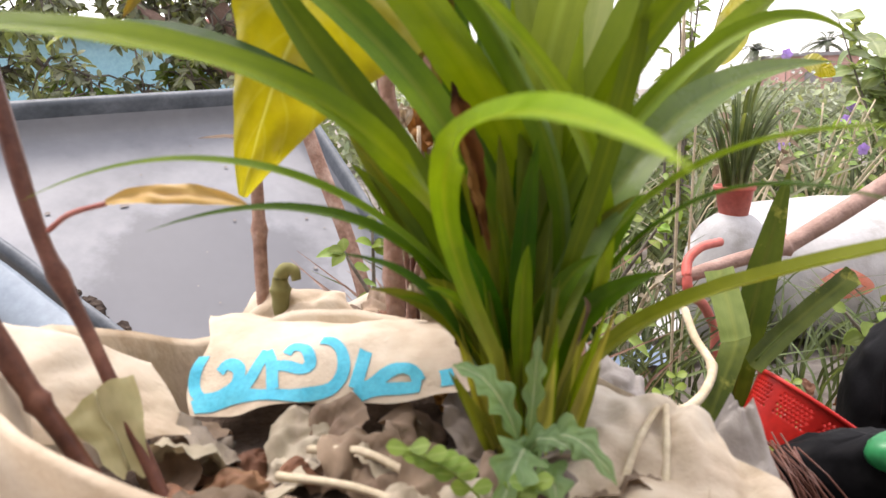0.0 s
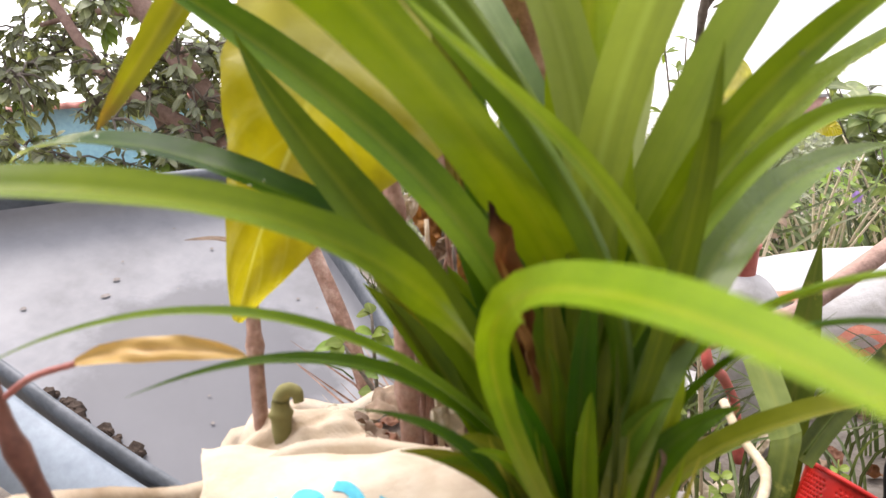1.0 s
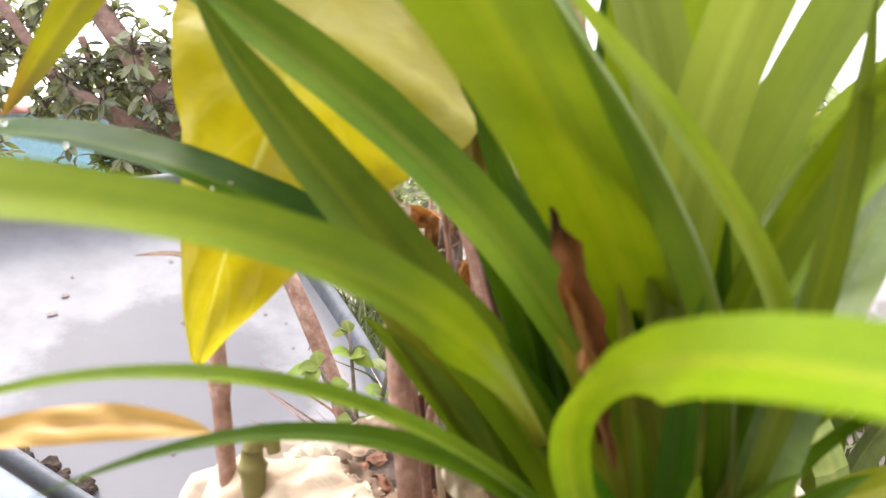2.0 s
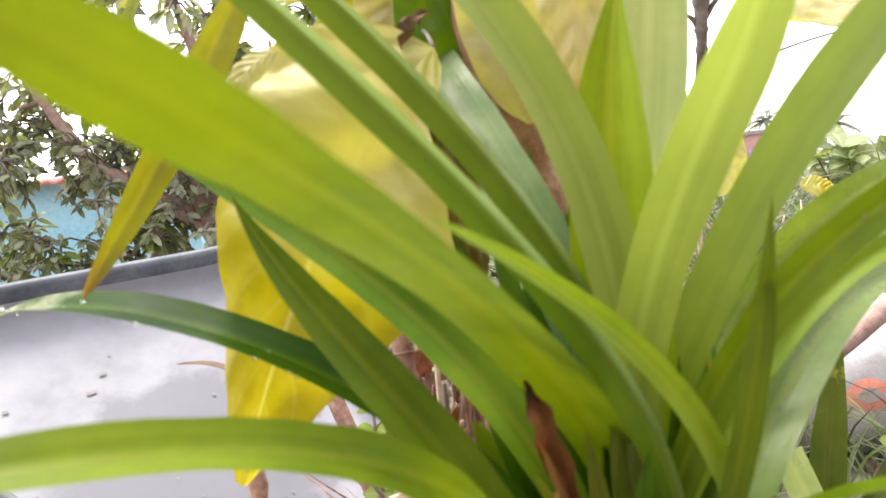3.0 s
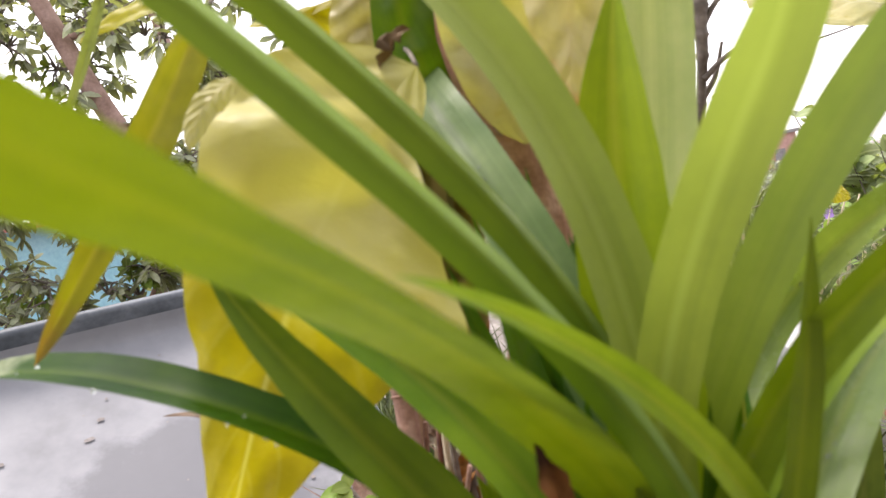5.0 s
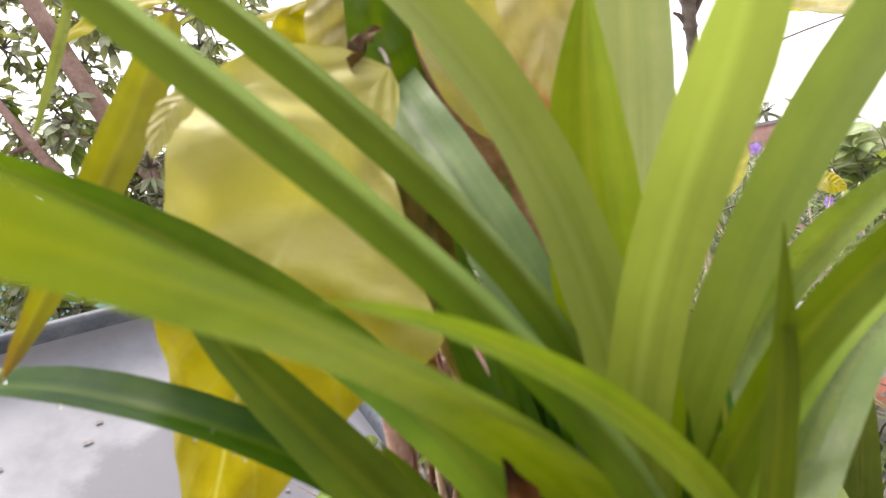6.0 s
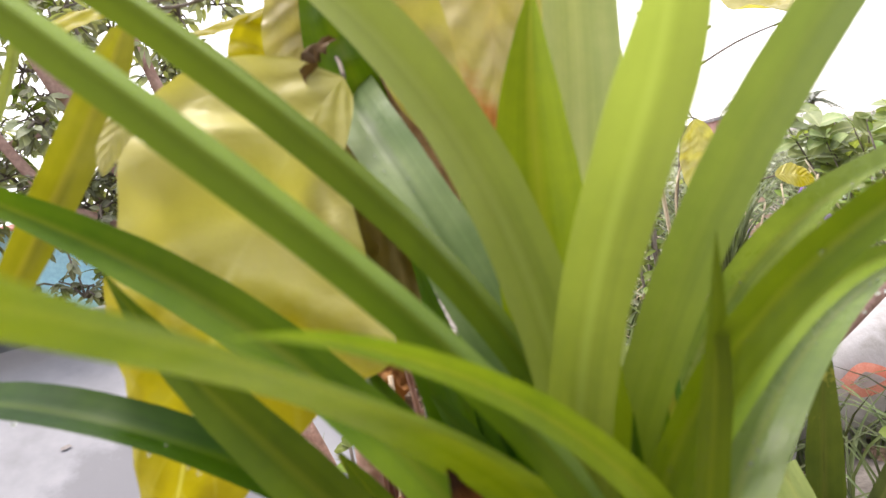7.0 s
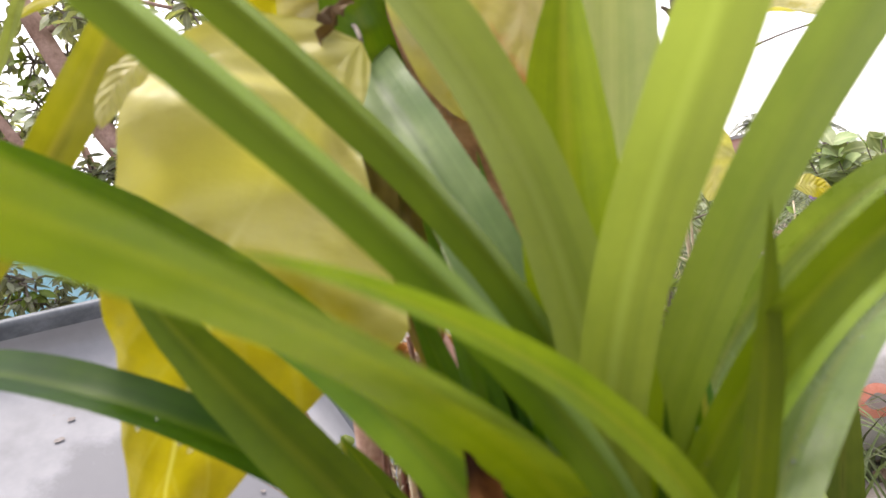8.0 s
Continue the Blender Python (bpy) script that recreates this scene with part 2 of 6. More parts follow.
DRY_GREY = leaf_mat("dry_leaf_greyish", (0.13, 0.10, 0.09), (0.36, 0.29, 0.25), (0.32, 0.26, 0.22), streak=5.0, thin=0.15, rough=0.6, veins=6.0, glow=(1, 0.85, 0.7), spec=0.3, spots=(0.05, 0.035, 0.03))
DRY_OLIVE = leaf_mat("dry_leaf_olive", (0.40, 0.36, 0.20), (0.60, 0.55, 0.37), (0.5, 0.46, 0.3), streak=5.0, thin=0.25, rough=0.65, glow=(1, 0.95, 0.6), spec=0.3)
DRY_TAN = leaf_mat("dry_leaf_olive_brown", (0.17, 0.12, 0.035), (0.33, 0.25, 0.10), (0.32, 0.25, 0.12), streak=5.0, thin=0.3, rough=0.6, veins=6.0, spec=0.25)
ORANGE_DRY = leaf_mat("dry_leaf_orange", (0.48, 0.26, 0.10), (0.62, 0.42, 0.20), (0.5, 0.3, 0.14), streak=8.0, thin=0.3, glow=(1, 0.85, 0.5))
DARK_CURL = leaf_mat("withered_dark_brown", (0.050, 0.026, 0.011), (0.17, 0.094, 0.040), (0.16, 0.09, 0.04), streak=7.0, thin=0.15, rough=0.6, spec=0.2)
SPATHE = leaf_mat("dead_sheath_rust", (0.05, 0.014, 0.007), (0.30, 0.105, 0.036), (0.36, 0.14, 0.05), streak=9.0, thin=0.2, rough=0.6, glow=(1, 0.6, 0.4), tipcol=(0.03, 0.010, 0.007), spec=0.3)
TREE_LEAF = leaf_mat("tree_leaf_green", (0.21, 0.235, 0.165), (0.48, 0.50, 0.39), (0.42, 0.45, 0.34), streak=3.0, thin=0.4, rough=0.28, island=0.5)
TREE_LEAF_LIGHT = leaf_mat("tree_leaf_light", (0.14, 0.20, 0.04), (0.24, 0.30, 0.07), (0.25, 0.3, 0.1), streak=3.0, thin=0.4, island=0.4)
PALM = leaf_mat("palm_frond_dark", (0.06, 0.075, 0.05), (0.15, 0.17, 0.12), (0.15, 0.17, 0.12), streak=3.0, thin=0.3)
GRASS = leaf_mat("grass_green", (0.045, 0.065, 0.022), (0.20, 0.23, 0.12), (0.25, 0.28, 0.17), streak=3.0, thin=0.3, island=0.65)
GRASS_PALE = leaf_mat("grass_grey_pale", (0.20, 0.21, 0.14), (0.42, 0.42, 0.32), (0.4, 0.4, 0.3), streak=3.0, thin=0.3, island=0.45)
SHRUB = leaf_mat("shrub_leaf", (0.20, 0.31, 0.06), (0.42, 0.50, 0.16), (0.4, 0.48, 0.2), streak=3.0, thin=0.4, island=0.4)
SHRUB_PALE = leaf_mat("shrub_leaf_pale", (0.24, 0.32, 0.13), (0.44, 0.50, 0.28), (0.56, 0.60, 0.36), streak=3.0, thin=0.4, island=0.4)
WEED = leaf_mat("weed_leaflet", (0.20, 0.29, 0.05), (0.36, 0.46, 0.12), (0.42, 0.52, 0.2), streak=3.0, thin=0.35)
THISTLE = leaf_mat("thistle_leaf_bluish", (0.15, 0.26, 0.11), (0.32, 0.44, 0.23), (0.58, 0.64, 0.46), streak=3.0, thin=0.35, ribs=0.8, ribw=0.05, veins=8.0, rough=0.5)
CUT_LEAF = leaf_mat("old_strap_leaf", (0.045, 0.068, 0.004), (0.125, 0.150, 0.018), (0.14, 0.16, 0.025), streak=22.0, thin=0.25, spots=(0.30, 0.30, 0.06), rough=0.5, spec=0.25)
CUT_PALE = leaf_mat("old_strap_leaf_underside", (0.17, 0.21, 0.05), (0.30, 0.34, 0.12), (0.26, 0.30, 0.08), streak=22.0, thin=0.25, spots=(0.12, 0.13, 0.03), rough=0.5, spec=0.25)
SHEATH = leaf_mat("leaf_sheath_tan", (0.30, 0.26, 0.03), (0.52, 0.45, 0.12), (0.48, 0.43, 0.14), thin=0.40)
SPROUT = leaf_mat("sprout_olive", (0.20, 0.17, 0.06), (0.36, 0.34, 0.15), (0.36, 0.33, 0.16), streak=6.0, thin=0.15, rough=0.5)
WATER, wnt, wb, wo = node_mat("water_clear")
wb.inputs["Base Color"].default_value = (0.9, 0.95, 0.9, 1)
wb.inputs["Roughness"].default_value = 0.03
wb.inputs["IOR"].default_value = 1.33
wb.inputs["Transmission Weight"].default_value = 0.9
PETAL = leaf_mat("petal_purple", (0.34, 0.22, 0.62), (0.50, 0.36, 0.75), (0.5, 0.4, 0.8), streak=3.0, thin=0.4, glow=(1, 0.9, 1))
RED_STEM = surface("stem_dark_red", [(0.3, (0.055, 0.021, 0.016)), (0.55, (0.130, 0.052, 0.036)), (0.75, (0.20, 0.092, 0.062))], scale=30, rough=0.4, fine=160, dist=0.001)
PETIOLE = surface("petiole_faded_red", [(0.3, (0.30, 0.085, 0.07)), (0.7, (0.42, 0.17, 0.14))], scale=40, rough=0.5, fine=200, dist=0.0005)
BROWN_STEM = surface("stem_brown", [(0.25, (0.15, 0.082, 0.060)), (0.5, (0.31, 0.185, 0.140)), (0.75, (0.48, 0.35, 0.29))], scale=34, rough=0.8, fine=120, dist=0.003, bump=0.8)
RUST_STEM = surface("stem_rusty_brown", [(0.25, (0.22, 0.105, 0.062)), (0.5, (0.40, 0.215, 0.140)), (0.75, (0.55, 0.36, 0.27))], scale=30, rough=0.8, fine=120, dist=0.003, bump=0.8)
BARK = surface("tree_bark", [(0.3, (0.24, 0.15, 0.12)), (0.7, (0.45, 0.31, 0.27))], scale=9, rough=0.9, fine=60, dist=0.006, bump=0.7)
GREY_TWIG = surface("twig_grey", [(0.3, (0.10, 0.085, 0.07)), (0.7, (0.22, 0.19, 0.16))], scale=30, rough=0.85, fine=120, dist=0.002, bump=0.6)
STRAW = surface("straw", [(0.3, (0.42, 0.34, 0.22)), (0.7, (0.62, 0.54, 0.40))], scale=30, rough=0.7, fine=150, dist=0.001)
SOIL = surface("soil_dark", [(0.3, (0.030, 0.021, 0.017)), (0.7, (0.10, 0.075, 0.06))], scale=22, rough=0.95, fine=120, dist=0.006, bump=0.9)
GROUND = surface("ground_dusty_dirt", [(0.3, (0.11, 0.095, 0.08)), (0.55, (0.20, 0.18, 0.16)), (0.75, (0.33, 0.305, 0.28))], scale=4.0, rough=0.95, fine=45, dist=0.008, bump=0.8)
TUB = surface("tub_grey_plastic", [(0.28, (0.175, 0.182, 0.200)), (0.45, (0.245, 0.255, 0.278)), (0.75, (0.305, 0.315, 0.335))], scale=2.6, rough=0.5, fine=26, dist=0.0006, bump=0.15, grain=0.10, spec=0.25)
TUB_RIM = surface("tub_rim_slate", [(0.3, (0.085, 0.10, 0.115)), (0.7, (0.16, 0.18, 0.205))], scale=9, rough=0.5, fine=60, dist=0.001)
TUB_SIDE = surface("tub_side_blue_grey", [(0.3, (0.22, 0.27, 0.33)), (0.7, (0.31, 0.37, 0.43))], scale=5, rough=0.5, fine=40, dist=0.0008, grain=0.15, spec=0.25)
PINK_MUD = surface("dried_mud_grey", [(0.3, (0.20, 0.18, 0.17)), (0.7, (0.27, 0.25, 0.245))], scale=40, rough=0.9)
RED_PLASTIC = surface("red_plastic", [(0.3, (0.40, 0.010, 0.007)), (0.7, (0.54, 0.022, 0.015))], scale=9, rough=0.45, fine=60, dist=0.0004, spec=0.35)
RED_FADED = surface("faded_red_plastic", [(0.3, (0.50, 0.095, 0.075)), (0.7, (0.60, 0.19, 0.16))], scale=9, rough=0.55, fine=60, dist=0.0006)
BLACK_PLASTIC = surface("black_plastic", [(0.3, (0.0025, 0.0025, 0.003)), (0.7, (0.007, 0.007, 0.008))], scale=20, rough=0.5, fine=120, dist=0.002, spec=0.05)
GREEN_PLASTIC = surface("green_plastic", [(0.3, (0.012, 0.15, 0.05)), (0.7, (0.03, 0.25, 0.10))], scale=12, rough=0.35, fine=80, dist=0.0006)
BLUE_PLASTIC = surface("blue_plastic_sheet", [(0.3, (0.30, 0.42, 0.66)), (0.7, (0.45, 0.56, 0.76))], scale=12, rough=0.45, fine=80, dist=0.0006)
BLUE_WALL = surface("wall_sky_blue", [(0.3, (0.25, 0.52, 0.64)), (0.7, (0.34, 0.60, 0.72))], scale=2.2, rough=0.85, fine=30, dist=0.003)
ROOF_PINK = surface("roof_sheet_pink", [(0.3, (0.60, 0.25, 0.22)), (0.7, (0.72, 0.36, 0.32))], scale=5, rough=0.7)

# Brick tone is paled to paint in distance haze.
BRICK = surface("brick_red", [(0.3, (0.32, 0.18, 0.155)), (0.7, (0.45, 0.28, 0.24))], scale=1.2, rough=0.9, fine=8, dist=0.01)
SLAB = surface("roof_slab_grey", [(0.3, (0.16, 0.15, 0.15)), (0.7, (0.27, 0.26, 0.26))], scale=1.0, rough=0.9, fine=8)
PLASTER = surface("plaster_shade_wall", [(0.3, (0.22, 0.205, 0.185)), (0.7, (0.34, 0.32, 0.29))], scale=1.5, rough=0.9, fine=20, dist=0.004)
INK = surface("printed_ink_blue", [(0.3, (0.04, 0.36, 0.52)), (0.7, (0.09, 0.47, 0.62))], scale=40, rough=0.75, fine=300, dist=0.0003)
INK_RED = surface("printed_ink_red", [(0.3, (0.66, 0.20, 0.13)), (0.7, (0.76, 0.36, 0.28))], scale=20, rough=0.8, fine=200, dist=0.0003)


def sack_mat(name, a, c, stain):
    """Woven plastic sacking: fine crossing tapes, folds and dirt."""
    m, nt, b, out = node_mat(name)
    v = coords(nt)
    w1, w2 = nt.nodes.new("ShaderNodeTexWave"), nt.nodes.new("ShaderNodeTexWave")
    for w, d in ((w1, "X"), (w2, "Z")):
        w.bands_direction = d
        w.inputs["Scale"].default_value = 190.0
        w.inputs["Distortion"].default_value = 0.6
        nt.links.new(v, w.inputs["Vector"])
    weave = mixed(nt, 0.5, w1.outputs[0], w2.outputs[0])
    big = noise_tex(nt, 7.0, 6.0, v)
    col = ramp(nt, big, [(0.30, stain), (0.46, a), (0.7, c)])
    col = mixed(nt, 0.02, col, weave, "OVERLAY")
    col = mixed(nt, 0.30, col, ramp(nt, noise_tex(nt, 38.0, 5.0, v), [(0.3, (0.36, 0.34, 0.30)), (0.65, (0.62, 0.62, 0.62))]), "OVERLAY")
    crease = noise_tex(nt, 16.0, 5.0, coords(nt, scale=(1, 1.7, 0.6)))
    nt.links.new(col, b.inputs["Base Color"])
    b.inputs["Roughness"].default_value = 0.6
    bumped(nt, b, mixed(nt, 0.10, crease, noise_tex(nt, 260.0, 2.0, v)), 0.6, 0.010)
    tr = nt.nodes.new("ShaderNodeBsdfTranslucent")
    nt.links.new(col, tr.inputs[0])
    mx = nt.nodes.new("ShaderNodeMixShader")
    mx.inputs[0].default_value = 0.2
    nt.links.new(b.outputs[0], mx.inputs[1])
    nt.links.new(tr.outputs[0], mx.inputs[2])
    nt.links.new(mx.outputs[0], out.inputs[0])
    return m


SACK = sack_mat("sacking_cream", (0.60, 0.50, 0.38), (0.71, 0.635, 0.53), (0.40, 0.30, 0.195))
SACK_WHITE = sack_mat("sacking_white", (0.58, 0.585, 0.60), (0.70, 0.70, 0.71), (0.36, 0.35, 0.34))
SACK_GREY = sack_mat("sacking_grey", (0.40, 0.37, 0.35), (0.54, 0.50, 0.48), (0.22, 0.19, 0.175))

# ---------------------------------------------------------------- building tools


def mesh_of(name, verts, faces, mat, uvs=None, smooth=True):
    me = bpy.data.meshes.new(name)
    me.from_pydata([tuple(v) for v in verts], [], faces)
    if uvs is not None:
        layer = me.uv_layers.new(name="UVMap")
        loops = [i for f in faces for i in f]
        for k, i in enumerate(loops):
            layer.data[k].uv = uvs[i]
    if smooth:
        me.polygons.foreach_set("use_smooth", [True] * len(faces))
    me.materials.append(mat)
    me.update()
    return me


def part(name, me, parent, label=""):
    ob = new(name, me)
    ob.parent = parent
    return tagged(ob, label)


def thing(name, label, category, place=(0, 0, 0), group="", kind=""):
    ob = new(name)
    ob.location = place
    ob.empty_display_size = 0.05
    return tagged(ob, label, category, group, kind)


def local(pts, place):
    o = Vector(place)
    return [Vector(p) - o for p in pts]


def bezier(c, s):
    a, b, d, e = [Vector(v) for v in c]
    if s > 1:
        return e + (e - d) * (3 * (s - 1)) + Vector((0, 0, -0.08 * (s - 1) ** 2))
    r = 1 - s
    return a * r ** 3 + b * (3 * s * r * r) + d * (3 * s * s * r) + e * s ** 3


def smooth_path(pts, n=8):
    """Points along a Catmull-Rom curve through pts."""
    p = [Vector(v) for v in pts]
    p = [p[0] * 2 - p[1]] + p + [p[-1] * 2 - p[-2]]
    out = []
    for i in range(1, len(p) - 2):
        for k in range(n):
            t = k / n
            a, b, c, d = p[i - 1], p[i], p[i + 1], p[i + 2]
            out.append(0.5 * ((2 * b) + (c - a) * t + (2 * a - 5 * b + 4 * c - d) * t * t + (3 * b - a - 3 * c + d) * t ** 3))
    out.append(p[-2])
    return out


def strip(path, widths, facing, fold=0.2, cols=5, ripple=0.0, seed=0, twist=0.0, curl=0.0, lop=None):
    """A leaf blade along path: V-folded across, a little wavy. Returns verts, faces, uvs."""
    n = len(path)
    verts, uvs, faces = [], [], []
    f0 = Vector(facing).normalized()
    for i, p in enumerate(path):
        t = (path[min(i + 1, n - 1)] - path[max(i - 1, 0)]).normalized()
        side = t.cross(f0)
        if side.length < 1e-4:
            side = t.cross(Vector((1, 0, 0.2)))
        side.normalize()
        nor = side.cross(t).normalized()
        if twist:
            q = Matrix.Rotation(twist * i / n, 3, t)
            side, nor = q @ side, q @ nor
        s = i / (n - 1)
        for k in range(cols):
            u = 2 * k / (cols - 1) - 1
            w = widths[i] * 0.5 * (lop(s, u) if lop else 1.0)
            wob = ripple * w * noise.noise((s * 7 + seed * 3.1, u * 1.3, seed)) if ripple else 0.0
            if ripple:
                wob += 0.22 * ripple * w * noise.noise((s * 21 + seed, u * 5.1, seed * 1.7))
            lift = fold * w * abs(u) + wob - curl * w * u * u
            verts.append(p + side * (u * w) + nor * lift)
            uvs.append(((u + 1) / 2, s))
    for i in range(n - 1):
        for k in range(cols - 1):
            a = i * cols + k
            faces.append((a, a + 1, a + cols + 1, a + cols))
    return verts, faces, uvs


def strap_width(s, w, base=0.75, tip=0.42):
    """Width of a strap leaf: clasping base, long even middle, tapered point."""
    a = base + (1 - base) * min(1.0, s / 0.45) ** 0.8
    b = 1.0 if s < 1 - tip else max(0.02, 1 - ((s - 1 + tip) / tip) ** 1.7)
    return w * a * b


def broad_width(s, w, peak=0.55):
    if s <= 0 or s >= 1:
        return 0.004 * w
    x = s ** (math.log(0.5) / math.log(peak))
    return w * math.sin(math.pi * x) ** 0.62


def pointed_width(s, w, peak=0.5):
    """Broad round-shouldered leaf that narrows in straight lines to its point."""
    top = min(1.0, s / 0.20) ** 0.45
    low = min(1.0, (1.02 - s) / (1.02 - peak))
    return max(0.004 * w, w * top * (low ** 0.85))


def tube(path, radii, sides=8, closed_end=True):
    verts, faces = [], []
    n = len(path)
    up = Vector((0.13, 0.21, 0.97))
    for i, p in enumerate(path):
        t = (path[min(i + 1, n - 1)] - path[max(i - 1, 0)]).normalized()
        a = t.cross(up if abs(t.dot(up)) < 0.95 else Vector((1, 0, 0))).normalized()
        b = t.cross(a)
        r = radii[i] if not isinstance(radii, float) else radii
        for k in range(sides):
            g = 2 * math.pi * k / sides
            verts.append(p + (a * math.cos(g) + b * math.sin(g)) * r)
    for i in range(n - 1):
        for k in range(sides):
            j = (k + 1) % sides
            faces.append((i * sides + k, i * sides + j, (i + 1) * sides + j, (i + 1) * sides + k))
    if closed_end:
        faces.append(tuple(reversed(range(sides))))
        faces.append(tuple((n - 1) * sides + k for k in range(sides)))
    return verts, faces


def joined(pieces):
    """Several (verts, faces, uvs) made one."""
    V, F, U = [], [], []
    for piece in pieces:
        v, f = piece[0], piece[1]
        u = piece[2] if len(piece) > 2 else [(0.5, 0.5)] * len(v)
        o = len(V)
        V += v
        U += u
        F += [tuple(i + o for i in g) for g in f]
    return V, F, U


def stem_piece(pts, r0, r1, sides=8, n=8, nodes=()):
    path = smooth_path(pts, n)
    m = len(path)
    rad = []
    for i in range(m):
        s = i / (m - 1)
        r = r0 + (r1 - r0) * s
        for c in nodes:
            r *= 1 + 0.35 * math.exp(-((s - c) / 0.025) ** 2)
        rad.append(r * (1 + 0.06 * noise.noise((s * 9, r0 * 300, 2))))
    return tube(path, rad, sides)


def grid_sheet(fn, nu, nv, thick=0.0):
    """A sheet from fn(u, v); with a thickness it gets a back and an edge."""
    verts = [Vector(fn(i / (nu - 1), j / (nv - 1))) for j in range(nv) for i in range(nu)]
    faces = [(j * nu + i, j * nu + i + 1, (j + 1) * nu + i + 1, (j + 1) * nu + i) for j in range(nv - 1) for i in range(nu - 1)]
    uvs = [(i / (nu - 1), j / (nv - 1)) for j in range(nv) for i in range(nu)]
    return verts, faces, uvs


def box(lo, hi):
    (a, b, c), (d, e, f) = lo, hi
    v = [Vector(p) for p in ((a, b, c), (d, b, c), (d, e, c), (a, e, c), (a, b, f), (d, b, f), (d, e, f), (a, e, f))]
    return v, [(0, 3, 2, 1), (4, 5, 6, 7), (0, 1, 5, 4), (1, 2, 6, 5), (2, 3, 7, 6), (3, 0, 4, 7)]


def wrinkle(p, scale, amount):
    q = Vector(p) * scale
    return amount * (noise.noise(q) + 0.5 * noise.noise(q * 2.3 + Vector((5, 1, 2))))


# ---------------------------------------------------------------- ground
GZ = -0.15


def ground_sheet():
    xs = [-400, -80, -20, -8, -4, -2.5] + [-2 + 0.1 * i for i in range(41)] + [2.5, 4, 8, 20, 80, 400]
    ys = [-400, -60, -10, -3, -1] + [-0.5 + 0.1 * i for i in range(46)] + [5, 7, 12, 25, 60, 150, 600]
    verts, faces = [], []
    for y in ys:
        for x in xs:
            near = abs(x) < 3 and -1 < y < 5
            z = GZ + (wrinkle((x, y, 0), 3.0, 0.012) if near else 0.0)
            verts.append((x, y, z))
    n = len(xs)
    for j in range(len(ys) - 1):
        for i in range(n - 1):
            faces.append((j * n + i, j * n + i + 1, (j + 1) * n + i + 1, (j + 1) * n + i))
    ob = new("ground", mesh_of("ground", verts, faces, GROUND))
    return tagged(ob, "pale dusty ground with dry litter", "ground", kind="structure")


ground_sheet()
# Unseen wall added behind the camera to cut low light and shade the clump.
v, f = box((-7.0, -1.8, GZ), (7.0, -1.6, 3.0))
tagged(new("wall_south", mesh_of("wall_south", v, f, PLASTER, smooth=False)), "unseen plaster wall added behind the camera to block low light", "wall", kind="structure")

# ---------------------------------------------------------------- the potted strap-leaf plant
BASE = (0.07, 0.535, 0.40)
plant = thing("strap_leaf_plant", "bushy green strap-leaved plant growing in a sack", "plant", BASE, kind="")
LEAF_NO = [0]


def blade(a, b, c, d, w, ext=1.0, mat=STRAP, facing=(0, -0.9, 0.45), fold=0.62, base=0.36, tip=0.42, ripple=0.10, twist=0.0, n=30, name="leaf", label=""):
    LEAF_NO[0] += 1
    path = [bezier((a, b, c, d), ext * i / (n - 1)) for i in range(n)]
    if a[2] > 0.41 and name != "dead_sheath":
        q = Vector((0.07 + 0.4 * (a[0] - 0.07), 0.535 + 0.4 * (a[1] - 0.535), 0.365))
        path = [q.lerp(Vector(a), k / 5) for k in range(5)] + path
        n += 5
    path = local(path, BASE)
    wid = [strap_width(i / (n - 1), w, base, tip) * (1 + 0.05 * noise.noise((i * 0.45, LEAF_NO[0] * 2.7, 0.5)) + 0.025 * noise.noise((i * 1.3, LEAF_NO[0], 4.5))) for i in range(n)]
    v, f, u = strip(path, wid, facing, fold, 7, ripple, LEAF_NO[0], twist)
    return part(name, mesh_of(name, v, f, mat, u), plant, label)


UPF = (0, -0.45, 0.9)
# arching bright leaf and the long one that sweeps over to the side
blade((0.047, 0.474, 0.470), (-0.028, 0.525, 0.641), (0.046, 0.286, 0.661), (0.066, 0.170, 0.630), 0.0205, 1.0, STRAP_YOUNG, (0.07, -0.96, 0.29), fold=0.4, base=0.2, tip=0.25)
blade((0.115, 0.559, 0.471), (0.101, 0.615, 0.640), (-0.058, 0.329, 0.778), (-0.108, 0.297, 0.807), 0.0440, 1.14, STRAP_MID, (-0.56, -0.79, 0.26), fold=0.16, base=0.55, tip=0.34)
blade((0.060, 0.529, 0.504), (0.056, 0.512, 0.662), (-0.126, 0.691, 0.782), (-0.243, 0.569, 0.871), 0.0300, 1.0, STRAP, tip=0.35)
blade((0.058, 0.530, 0.452), (-0.012, 0.570, 0.643), (-0.119, 0.564, 0.702), (-0.140, 0.572, 0.836), 0.0330, 0.84, STRAP, tip=0.4)
blade((0.065, 0.556, 0.474), (-0.002, 0.578, 0.664), (-0.236, 0.600, 0.750), (-0.352, 0.716, 0.709), 0.0340, 1.0, STRAP_WITHERED, (0, -0.35, 0.93), fold=0.35, tip=0.3, label="dark green leaf with a pale withered tip")
blade((0.028, 0.545, 0.535), (-0.032, 0.429, 0.683), (-0.152, 0.403, 0.697), (-0.299, 0.310, 0.691), 0.0245, 1.0, STRAP, (-0.52, -0.64, 0.57), fold=0.4, tip=0.3)
blade((0.055, 0.524, 0.458), (-0.016, 0.485, 0.597), (-0.136, 0.467, 0.649), (-0.262, 0.470, 0.593), 0.0105, 1.0, STRAP, UPF, tip=0.5)
